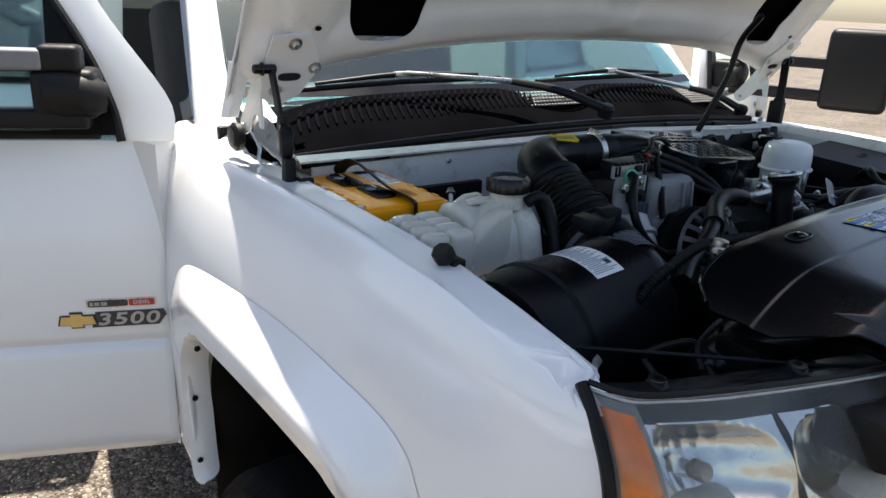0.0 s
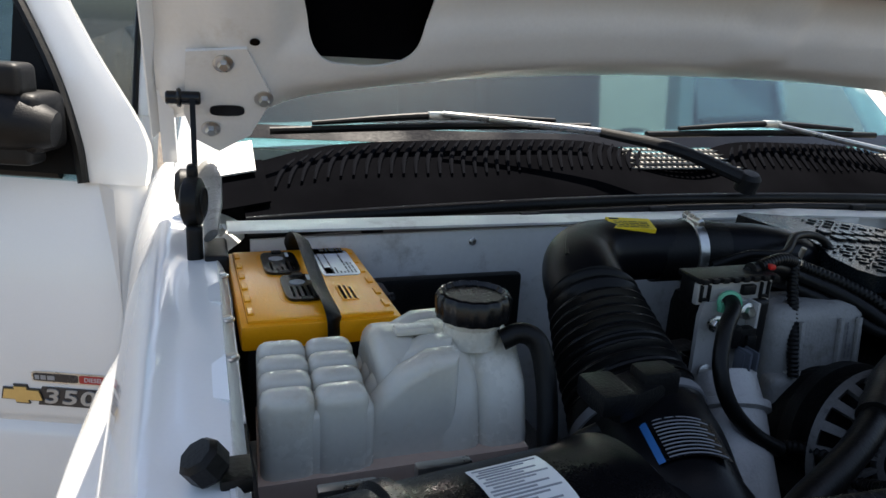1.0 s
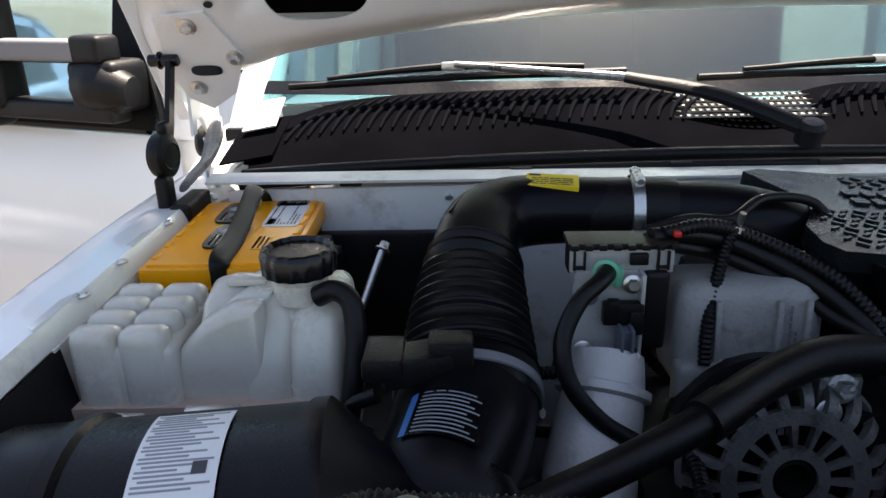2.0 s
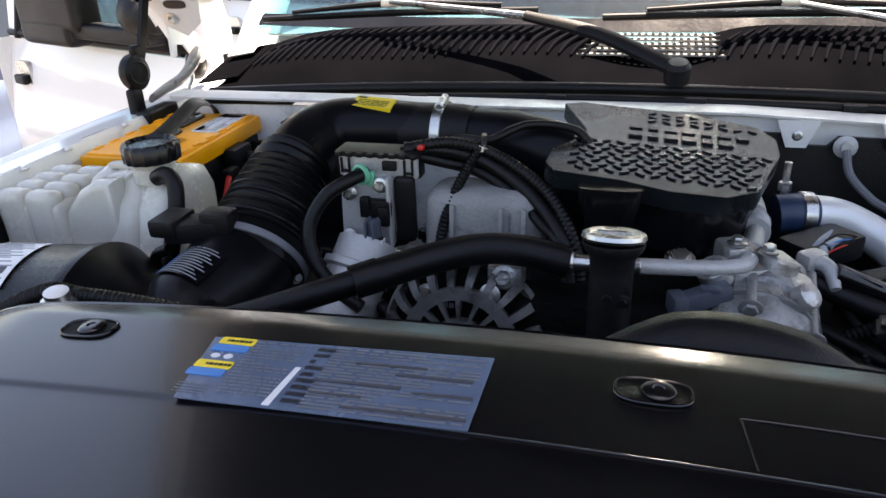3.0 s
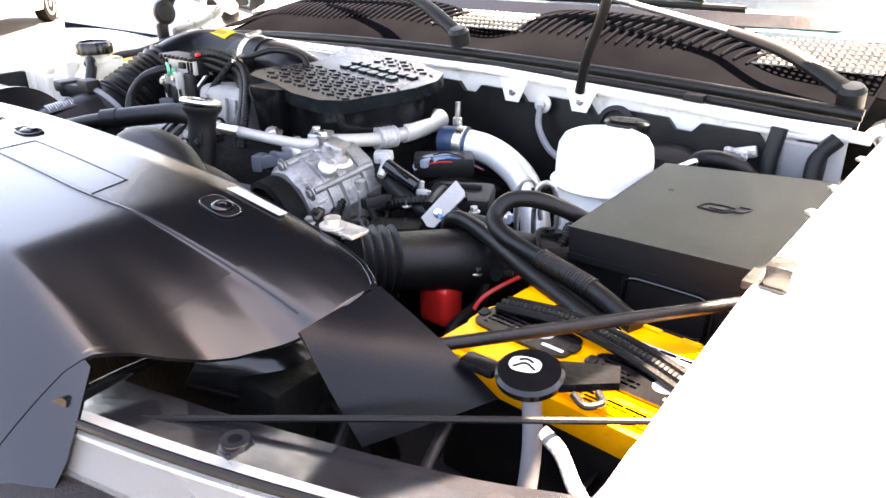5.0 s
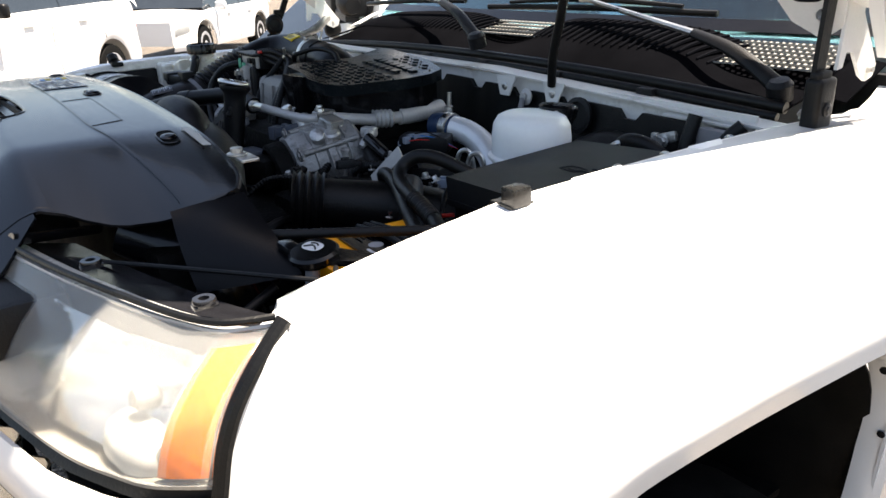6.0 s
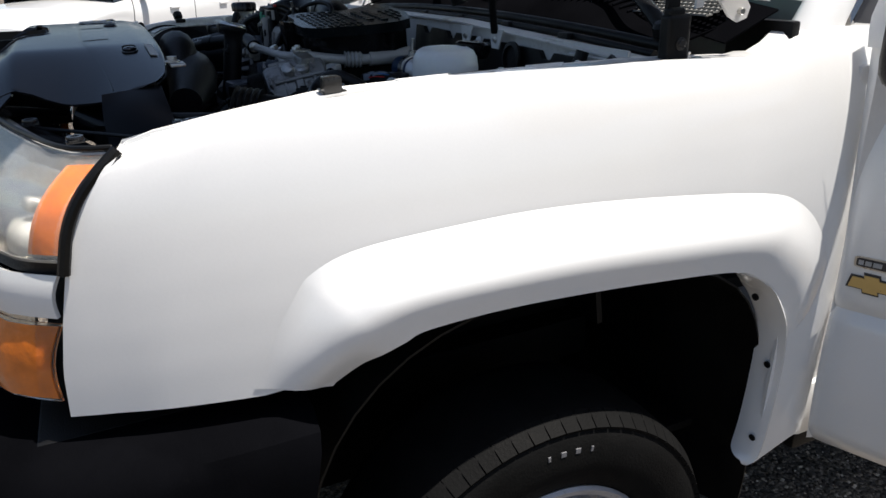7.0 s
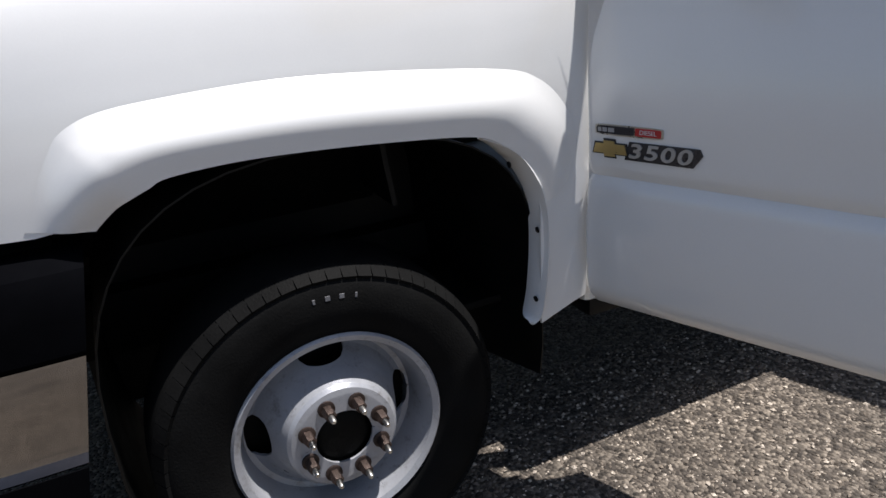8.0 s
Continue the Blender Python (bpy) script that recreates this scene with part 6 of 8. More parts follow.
bat2, bw = make_battery((0.733, 0.226, 1.176), (0.262, 0.166), -3.0, "yellow-topped car battery under a black hold-down rod",
                        [(-0.068, -0.014, 0.108, 0.046), (0.058, -0.020, 0.104, 0.046)], [(-0.040, 0.042, 0.076, 0.020, GLOSS, PAPER_Y), (0.050, 0.030, 0.110, 0.024, PRINT_W, TRIM_GREY), (0.055, -0.066, 0.090, 0.018, YELLOW, TRIM_GREY)], 33)
part("hold_down_rod", rod((0.600, 0.042, 1.212), (0.850, 0.350, 1.222), 0.0060, 12, 0.002), BLACK, bat2, "black hold-down rod")
for k in range(3):
    part("vent_cable", tube([bw(-0.115, 0.018 - 0.010 * k, 0.010), bw(-0.04, 0.030 - 0.011 * k, 0.013), bw(0.04, 0.020 - 0.012 * k, 0.012), bw(0.12, -0.004 - 0.012 * k, 0.009)], 0.0042, 8, rib=(0.005, 0.0009) if k == 1 else None), RUBBER, bat2)
part("terminal_cover", join(box((0.462, 0.330, 1.100), (0.045, 0.040, 0.055), 0.010, 3), box((0.440, 0.335, 1.108), (0.012, 0.03, 0.05), 0.004, 2)), RED, bat2, "red terminal cover")
part("terminal_nut", bolt((0.458, 0.318, 1.128), (0, -0.3, 1), 0.008, 0.010), STEEL, bat2)
part("sense_wire", tube([(0.520, 0.310, 1.100), (0.528, 0.330, 1.125), (0.548, 0.360, 1.142), (0.568, 0.385, 1.152), (0.60, 0.40, 1.16)], 0.0030, 8), RED, bat2)

part("battery_tray", join(box((-0.66, 0.56, 1.045), (0.44, 0.66, 0.02), 0.006), box((-0.60, 0.80, 1.13), (0.40, 0.02, 0.18), 0.006)), BLACK, bat1, "black battery tray")
part("battery_tray", box((0.67, 0.38, 1.02), (0.44, 0.80, 0.02), 0.006), BLACK, bat2, "black battery tray")

# coolant reservoir: a lower wing of pressed pockets and a taller tank
res = thing("coolant_reservoir", (-0.70, 0.44, 1.08), "translucent milky coolant reservoir with a black cap", "reservoir")


def blob(c, s, bevel):
    return box(c, s, bevel, 4)


def column(profile, at, along_x, width, r=0.017):
    """A pillow-edged pocket: a convex side profile (run, height), pushed out to a width and rounded towards both sides."""
    n = len(profile)
    pts = [Vector(p) for p in profile]
    inner = []
    for i in range(n):
        a, b = (pts[i] - pts[i - 1]).normalized(), (pts[(i + 1) % n] - pts[i]).normalized()
        d = Vector((-a.y - b.y, a.x + b.x))
        inner.append(d / max(0.6, d.dot(Vector((-a.y, a.x)))))
    bm, rings = bmesh.new(), []
    for k in range(13):
        c = math.cos(math.pi * k / 12)
        t = (width / 2 - r) * (1 if c > 0.01 else -1 if c < -0.01 else 0) + r * c
        inset = r * (1 - math.sin(math.pi * k / 12))
        ring = []
        for p, d in zip(pts, inner):
            q = p + d * inset
            ring.append(bm.verts.new((at[0] + t, q.x, q.y) if along_x else (q.x, at[1] + t, q.y)))
        rings.append(ring)
    for a, b in zip(rings, rings[1:]):
        for i in range(n):
            bm.faces.new((a[i], a[(i + 1) % n], b[(i + 1) % n], b[i]))
    bm.faces.new(rings[0]), bm.faces.new(rings[-1][::-1])
    return bm


tk = part("tank", box((-0.643, 0.478, 1.165), (0.130, 0.096, 0.215), 0.030, 4), TANK, res)
SLOPE = [(0.398, 1.085), (0.530, 1.085), (0.534, 1.245), (0.518, 1.274), (0.478, 1.286), (0.440, 1.277), (0.410, 1.245), (0.396, 1.195)]
for x, w_, dy, dz in ((-0.709, 0.047, 0.006, -0.004), (-0.663, 0.047, 0.002, 0.0), (-0.617, 0.049, 0.0, 0.0)):
    part("tank_pocket", column([(y + dy, z + dz) for y, z in SLOPE], (x + w_ / 2, 0, 0), True, w_ + 0.004), TANK, tk)
LEFT = [(-0.738, 1.085), (-0.640, 1.085), (-0.640, 1.282), (-0.668, 1.281), (-0.696, 1.266), (-0.722, 1.238), (-0.738, 1.200)]
for k in range(4):
    part("tank_pocket", column([(x + 0.004 * k, z) for x, z in LEFT], (0, 0.420 + 0.032 * k, 0), False, 0.036, 0.013), TANK, tk)
part("seam_bump", box((-0.668, 0.470, 1.283), (0.040, 0.016, 0.008), 0.003, 2), TANK, tk)
wg = part("wing", box((-0.768, 0.450, 1.175), (0.092, 0.118, 0.148), 0.012, 3), TANK, res)
for i in range(2):
    for j in range(4):
        y = 0.404 + 0.0315 * j
        part("wing_pocket", blob((-0.7990 + 0.0465 * i + 0.05 * (y - 0.39), y, 1.196 + 0.02 * (y - 0.39)), (0.0475, 0.0325, 0.136), 0.0150), TANK, wg)
part("coolant_level", slab([(-0.8255, 0.383), (-0.572, 0.389), (-0.570, 0.530), (-0.817, 0.522)], 0.055, Matrix.Translation((0, 0, 1.187)), 0.016, 3), TANK_LOW, res, "orange coolant showing through")
part("tray_flange", box((-0.700, 0.452, 1.135), (0.275, 0.170, 0.010), 0.004), TANK, res)
part("seam_tab", box((-0.690, 0.372, 1.150), (0.050, 0.012, 0.006), 0.002), TANK, res)
part("neck", lathe([(0.030, 0), (0.028, 0.02), (0.031, 0.024), (0.031, 0.03)], (-0.611, 0.460, 1.270), (0, 0, 1), 28), TANK, res)


def knurl(a, h):
    return 1 + 0.035 * (math.cos(a * 16) > 0)


part("cap", lathe([(0.026, 0), (0.036, 0.002), (0.037, 0.021), (0.034, 0.026), (0.031, 0.027), (0.028, 0.023), (0.0, 0.023)], (-0.611, 0.460, 1.296), (0, 0, 1), 96, knurl), GLOSS, res, "ribbed black pressure cap")
part("overflow_hose", tube([(-0.590, 0.432, 1.281), (-0.572, 0.428, 1.289), (-0.556, 0.421, 1.280), (-0.551, 0.408, 1.250), (-0.553, 0.392, 1.215), (-0.558, 0.377, 1.175), (-0.56, 0.37, 1.13)], 0.0105, 14), RUBBER, res)
part("hose_loop", tube([(-0.525, 0.345, 1.225), (-0.548, 0.348, 1.212), (-0.550, 0.350, 1.188), (-0.535, 0.355, 1.178)], 0.007, 10), RUBBER, res)

# air filter drum, sensor tube, corrugated hose, elbow
air = thing("air_intake", (-0.6, 0.25, 1.0), "black air filter drum with ribbed intake hose", "air intake")
DR = Vector((1.0, 0.10, 0.03)).normalized()
d0 = Vector((-0.815, 0.222, 1.135))
drum = part("filter_drum", lathe([(0.090, 0.0), (0.112, 0.006), (0.118, 0.02), (0.118, 0.07), (0.123, 0.074), (0.123, 0.086), (0.118, 0.09), (0.118, 0.250), (0.121, 0.255), (0.121, 0.268), (0.114, 0.275), (0.082, 0.305), (0.066, 0.33), (0.062, 0.36)], d0, DR, 56), DRUM, air, "black filter drum")
part("sensor_tube", tube([d0 + DR * 0.33, d0 + DR * 0.36 + Vector((0.0, 0.01, 0.008)), (-0.468, 0.285, 1.172), (-0.454, 0.340, 1.182), (-0.446, 0.385, 1.190)], [0.058, 0.056, 0.060, 0.065, 0.067], 36, 10), DRUM, air)


def drum_m(h, ang, r=0.1188):
    """A matrix on the drum's side, x round it."""
    r3 = axes_to(DR)
    up = (Vector((0, -math.sin(ang), math.cos(ang))))
    up = (up - DR * up.dot(DR)).normalized()
    return frame_at(d0 + DR * h + up * r, DR, up)


def wrap(h0, h1, a0, a1, r, mat_, name, parent, label=""):
    def f(u, v):
        m = drum_m(h0 + (h1 - h0) * u, a0 + (a1 - a0) * v, r)
        return m.translation
    return part(name, sheet(f, 4, 12, thick=0.0006), mat_, parent, label)


wrap(0.138, 0.198, radians(-17), radians(28), 0.1192, PAPER, "drum_label", drum, "white printed label")
for k in range(22):
    a = radians(-15 + 1.85 * k)
    lo = 0.141 + 0.004 * (k % 3 == 1)
    wrap(lo, 0.194 - 0.006 * (k * 7 % 5), a, a + radians(0.75), 0.1196, FAINT, "label_line", drum)
wrap(0.180, 0.190, radians(14), radians(19), 0.1198, PRINT, "label_logo", drum)
for x in (0.07, 0.155):
    part("drum_clip", box(drum_m(x, radians(-62), 0.124).translation, (0.05, 0.012, 0.03), 0.003), STEEL, drum)
TA, TB = Vector((-0.468, 0.278, 1.172)), Vector((-0.452, 0.345, 1.180))


def on_tube(h, ang, r=0.0615):
    ax = (TB - TA).normalized()
    up = Vector((0, 0, 1)) - ax * ax.z
    up.normalize()
    side = ax.cross(up)
    return TA + (TB - TA) * h + r * (math.cos(ang) * up + math.sin(ang) * side)


def tube_patch(h0, h1, a0, a1, r, mt, name, parent, label=""):
    return part(name, sheet(lambda u, v: on_tube(h0 + (h1 - h0) * u, radians(a0 + (a1 - a0) * v), r + 0.004 * (h0 + (h1 - h0) * u)), 4, 14, thick=0.0006), mt, parent, label)


bl = tube_patch(0.05, 0.90, -34, 30, 0.0612, GLOSS, "sensor_label", air, "dark label with a blue edge and pale print")
tube_patch(0.05, 0.90, -34, -28, 0.0617, PAPER_B, "label_blue_edge", bl)
for k in range(12):
    tube_patch(0.09 + 0.066 * k, 0.108 + 0.066 * k, -24, 26 - (k * 5) % 14, 0.0618, FAINT, "label_line", bl)
part("sensor_plug", join(box((-0.488, 0.358, 1.250), (0.075, 0.04, 0.026), 0.006, 2, Matrix.Rotation(radians(20), 3, "Z")), box((-0.518, 0.352, 1.257), (0.035, 0.05, 0.022), 0.005), box((-0.460, 0.363, 1.256), (0.04, 0.03, 0.035), 0.006)), BLACK, air)
part("hose_clamp", lathe([(0.0700, 0), (0.0725, 0.001), (0.0725, 0.010), (0.0700, 0.011)], (-0.4455, 0.392, 1.190), (0.03, 0.88, 0.46), 48), TRIM_GREY, air, "dull steel hose clamp")
part("hose_cuff", lathe([(0.060, -0.012), (0.0695, -0.010), (0.0705, 0.0), (0.0705, 0.022), (0.067, 0.032), (0.058, 0.036)], (-0.4455, 0.392, 1.190), (0.03, 0.88, 0.46), 48), HOSE, air, "smooth rubber cuff")
hose_pts = [(-0.4445, 0.416, 1.206), (-0.4435, 0.450, 1.228), (-0.4415, 0.482, 1.250), (-0.4385, 0.512, 1.270), (-0.4345, 0.532, 1.281)]
part("clamp_screw", bolt((-0.384, 0.388, 1.178), (0.7, -0.6, 0.3), 0.006, 0.012), STEEL, air)
part("ribbed_hose", tube(hose_pts, [0.064, 0.060, 0.056, 0.051, 0.047], 40, 8, rib=(0.0118, 0.0058)), HOSE, air, "black corrugated rubber hose")
part("elbow", tube([(-0.437, 0.522, 1.275), (-0.432, 0.560, 1.291), (-0.418, 0.592, 1.301), (-0.388, 0.612, 1.306), (-0.335, 0.617, 1.307), (-0.255, 0.614, 1.306)], [0.049, 0.047, 0.044, 0.041, 0.039, 0.038], 36, 10), DRUM, air, "smooth black intake elbow")
part("mould_seam", tube([(-0.462, 0.550, 1.327), (-0.440, 0.590, 1.339), (-0.400, 0.616, 1.3455), (-0.370, 0.622, 1.3465)], 0.0022, 8, 8), DRUM, air)
part("coupler", tube([(-0.300, 0.617, 1.304), (-0.235, 0.612, 1.305), (-0.205, 0.610, 1.303)], 0.0405, 32, 6), RUBBER, air)
part("coupler_clamp", lathe([(0.041, 0), (0.043, 0.001), (0.043, 0.014), (0.041, 0.015)], (-0.255, 0.6135, 1.305), (1, -0.06, 0.0), 40), STEEL, air, "bright steel band clamp")
part("clamp_screw", rod((-0.247, 0.592, 1.346), (-0.247, 0.628, 1.351), 0.006, 12, 0.002), STEEL, air)
part("outlet_duct", tube([(-0.215, 0.611, 1.304), (-0.15, 0.606, 1.298), (-0.09, 0.602, 1.283), (-0.035, 0.61, 1.25), (-0.01, 0.63, 1.20)], [0.037, 0.042, 0.044, 0.044, 0.044], 28, 8), DRUM, air)
ym = frame_at((-0.345, 0.6045, 1.3470), (1, -0.12, -0.02), (0.0, -0.30, 1))
yl = part("yellow_label", slab([(-0.030, -0.013), (0.030, -0.013), (0.030, 0.013), (-0.030, 0.013)], 0.006, ym, 0.0003, 1), PAPER_Y, air, "yellow warning label with fine print")
part("label_text", lines(off(ym, 0, -0.003), 0.052, 0.016, 4, 51), PRINT, yl)
part("label_heading", lines(off(ym, 0, 0.0095), 0.054, 0.005, 1, 52, 1.0, 0.8), PRINT, yl)

# engine block and the parts on it
eng = thing("engine", (0.0, 0.5, 0.75), "dark diesel engine with alloy fittings and hoses", "engine")
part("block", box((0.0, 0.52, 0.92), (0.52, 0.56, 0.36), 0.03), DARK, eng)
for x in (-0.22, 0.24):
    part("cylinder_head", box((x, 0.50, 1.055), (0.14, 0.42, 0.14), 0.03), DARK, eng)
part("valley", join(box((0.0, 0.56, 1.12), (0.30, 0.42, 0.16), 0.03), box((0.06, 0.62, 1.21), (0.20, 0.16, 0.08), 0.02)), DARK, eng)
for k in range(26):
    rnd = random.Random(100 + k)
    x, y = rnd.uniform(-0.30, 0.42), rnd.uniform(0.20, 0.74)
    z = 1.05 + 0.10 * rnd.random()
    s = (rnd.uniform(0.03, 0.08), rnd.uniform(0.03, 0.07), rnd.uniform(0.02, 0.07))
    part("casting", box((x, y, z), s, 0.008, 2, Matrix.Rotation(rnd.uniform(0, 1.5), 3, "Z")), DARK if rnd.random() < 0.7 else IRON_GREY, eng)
# ribbed intake cover
CO = [(-0.088, 0.485), (-0.075, 0.465), (0.0, 0.462), (0.055, 0.448), (0.115, 0.452), (0.150, 0.478), (0.188, 0.60), (0.190, 0.655), (0.172, 0.695), (0.085, 0.722), (-0.065, 0.722), (-0.090, 0.708), (-0.050, 0.610), (-0.060, 0.575), (-0.086, 0.53)]


cm = frame_at((0.0, 0.58, 1.3105), (1, 0, -0.085), (0.085, -0.07, 1))
cov = part("intake_cover", slab([(x, y - 0.58) for x, y in CO], 0.022, cm, 0.006, 3), INTAKE, eng, "black ribbed plastic intake cover")
part("cover_skirt", slab([(x * 0.93 + 0.004, (y - 0.58) * 0.93) for x, y in CO], 0.062, cm @ Matrix.Translation((0, 0, -0.018)), 0.012, 2), GLOSS, cov)
rnd = random.Random(7)

for j in range(9):
    for i in range(15):
        x = -0.075 + 0.0175 * i + (0.0087 if j % 2 else 0)
        y = 0.470 + 0.0135 * j
        if not (0.462 + 0.010 < y < 0.580 and -0.066 + 0.10 * max(0, y - 0.55) < x < 0.140 + 0.28 * (y - 0.47)):
            continue
        t = 0.6 if (i + j) % 2 else -0.6
        part("tread_bar", slab(oval(0.0135, 0.0042, 10, 3), 0.003, cm @ Matrix.Translation((x, y - 0.58, 0.0022)) @ Matrix.Rotation(t, 4, "Z"), 0.0008, 1), INTAKE, cov)
for j in range(3):
    for i in range(13):
        x, y = -0.060 + 0.0185 * i, 0.672 + 0.015 * j
        if 0.03 < x < 0.165 - 0.03 * j:
            part("tread_bar", slab(oval(0.0135, 0.0042, 10, 3), 0.003, cm @ Matrix.Translation((x, y - 0.58, 0.0022)) @ Matrix.Rotation(0.6 if (i + j) % 2 else -0.6, 4, "Z"), 0.0008, 1), INTAKE, cov)
# raised lettering shown as plain blocks in two rows
for row, (y, n, w_) in enumerate(((0.640, 7, 0.020), (0.612, 6, 0.022))):
    for i in range(n):
        x = 0.012 + 0.0225 * i
        part("raised_block", slab(oval(w_ * (0.65 if i % 3 == 1 else 0.85), 0.017, 16, 6), 0.004, cm @ Matrix.Translation((x, y - 0.58, 0.0035)), 0.001, 1), INTAKE, cov)
spout = lathe([(0.020, -0.082), (0.025, -0.060), (0.030, -0.024), (0.036, -0.006), (0.037, 0.010)], (-0.010, 0.468, 1.286), (0.0, 0.10, 1), 40, lambda a, h: 1 / (abs(math.cos(a)) ** 5 + abs(math.sin(a)) ** 5) ** 0.2)
part("cover_foot", spout, GLOSS, cov)

# glow-plug module on its bracket
mod = part("control_module", join(box((-0.292, 0.482, 1.302), (0.104, 0.024, 0.032), 0.003), box((-0.292, 0.478, 1.3185), (0.108, 0.040, 0.007), 0.002)), BLACK, eng, "pale-faced control module with a black toothed edge")
part("module_face", box((-0.292, 0.467, 1.303), (0.102, 0.008, 0.028), 0.002), PALE_ALLOY, mod)
for k in range(8):
    part("module_tooth", box((-0.340 + 0.0138 * k, 0.459, 1.3185), (0.008, 0.010, 0.006), 0.0015), BLACK, mod)
for x in (-0.334, -0.252):
    part("latch", join(box((x - 0.005, 0.462, 1.303), (0.0025, 0.006, 0.020), 0.001), box((x + 0.005, 0.462, 1.303), (0.0025, 0.006, 0.020), 0.001), box((x, 0.462, 1.296), (0.012, 0.006, 0.003), 0.001)), BLACK, mod)
part("module_socket", box((-0.276, 0.461, 1.305), (0.018, 0.008, 0.012), 0.002), BLACK, mod)
plate = [(-0.036, -0.045), (0.030, -0.045), (0.034, -0.030), (0.034, 0.040), (0.028, 0.046), (-0.030, 0.046), (-0.034, 0.030)]
part("bracket", slab(plate, 0.006, frame_at((-0.306, 0.455, 1.248), (1, 0, 0), (0, -1, 0.05)), 0.002, 2), PALE_ALLOY, mod, "pale alloy bracket plate")
part("bracket_fold", join(box((-0.274, 0.450, 1.250), (0.004, 0.018, 0.090), 0.0015), box((-0.306, 0.448, 1.2035), (0.066, 0.016, 0.004), 0.0015)), PALE_ALLOY, mod)
# solid black block in place of the shade in a hollow by the bracket
part("cavity_shade_block", box((-0.258, 0.462, 1.250), (0.026, 0.014, 0.085), 0.006, 3), BLACK, mod)
part("green_connector", join(lathe([(0.010, 0), (0.0135, 0.001), (0.0135, 0.005), (0.010, 0.006)], (-0.308, 0.452, 1.296), (-0.4, -0.9, 0), 16, caps=False), box((-0.297, 0.453, 1.290), (0.008, 0.008, 0.020), 0.002), box((-0.316, 0.453, 1.289), (0.006, 0.008, 0.012), 0.002)), GREEN, mod, "green connector collar")
part("module_cable", tube([(-0.304, 0.455, 1.297), (-0.318, 0.432, 1.294), (-0.342, 0.412, 1.280), (-0.358, 0.392, 1.248), (-0.350, 0.378, 1.212), (-0.322, 0.368, 1.180), (-0.288, 0.362, 1.160)], 0.0085, 14), RUBBER, mod, "black cable loop")
part("black_connector", join(box((-0.292, 0.446, 1.254), (0.040, 0.012, 0.024), 0.003), box((-0.303, 0.440, 1.262), (0.012, 0.010, 0.018), 0.002), box((-0.280, 0.442, 1.246), (0.014, 0.012, 0.026), 0.003)), BLACK, mod)
part("grey_connector", join(box((-0.292, 0.430, 1.232), (0.018, 0.016, 0.026), 0.003), box((-0.297, 0.426, 1.236), (0.003, 0.022, 0.022), 0.001), box((-0.287, 0.426, 1.236), (0.003, 0.022, 0.022), 0.001)), IRON_GREY, mod)
part("connector_base", join(box((-0.294, 0.428, 1.217), (0.032, 0.014, 0.007), 0.002), box((-0.306, 0.424, 1.212), (0.006, 0.012, 0.010), 0.002), box((-0.284, 0.424, 1.212), (0.006, 0.012, 0.010), 0.002), box((-0.295, 0.424, 1.212), (0.006, 0.012, 0.009), 0.002)), PAPER, mod)
part("connector_cable", tube([(-0.288, 0.430, 1.222), (-0.286, 0.420, 1.19), (-0.282, 0.405, 1.15)], 0.009, 12), RUBBER, mod)
for p in ((-0.326, 0.448, 1.272), (-0.284, 0.448, 1.284), (-0.330, 0.446, 1.214)):
    part("bracket_bolt", bolt(p, (0, -1, 0.1), 0.0065, 0.008), STEEL, mod)
CAST_MID = mat("weathered_grey_casting", (0.25, 0.245, 0.235), 0.55, metal=0.1, vary=0.16, scale=14, fine=260, bump=0.14, spec=0.3, dirt=(0.15, 0.14, 0.12), dirt_at=0.62)
vc = part("valve_cover", join(box((-0.160, 0.495, 1.215), (0.150, 0.09, 0.120), 0.026, 4, Matrix.Rotation(-0.10, 3, "X")), box((-0.160, 0.450, 1.170), (0.150, 0.03, 0.06), 0.012, 3)), CAST_MID, eng, "grey alloy valve cover")
for x in (-0.196, -0.136, -0.108):
    part("cast_rib", box((x, 0.448, 1.228), (0.006, 0.006, 0.070), 0.002, 2, Matrix.Rotation(-0.10, 3, "X")), CAST_MID, vc)
part("cast_mark", lines(frame_at((-0.122, 0.4485, 1.235), (0.0, 0.1, 1), (0, -1, 0.1)), 0.05, 0.012, 2, 19, 0.9, 0.4), TRIM_GREY, vc)
part("green_dab", slab(oval(0.010, 0.006, 14), 0.001, frame_at((-0.128, 0.4475, 1.204), (1, 0, 0), (0, -1, 0.1)), 0.0003, 1), GREEN, vc)
for p in ((-0.212, 0.470, 1.252), (-0.206, 0.452, 1.195)):
    part("cover_bolt", bolt(p, (0, -0.5, 1), 0.007, 0.009), STEEL, eng)
arm = part("front_cast_arm", tube([(-0.306, 0.446, 1.206), (-0.312, 0.420, 1.175), (-0.326, 0.385, 1.13), (-0.338, 0.345, 1.07), (-0.34, 0.32, 1.0)], [0.038, 0.042, 0.046, 0.050, 0.05], 28), PALE_ALLOY, eng, "pale cast outlet pipe")
part("cast_seam", tube([(-0.315, 0.403, 1.206), (-0.322, 0.375, 1.170), (-0.334, 0.338, 1.125), (-0.345, 0.300, 1.07)], 0.0028, 8), PALE_ALLOY, arm)
part("cast_step", lathe([(0.040, -0.004), (0.047, -0.002), (0.047, 0.006), (0.041, 0.009)], (-0.311, 0.424, 1.180), (-0.2, -0.62, -0.76), 32), PALE_ALLOY, arm)
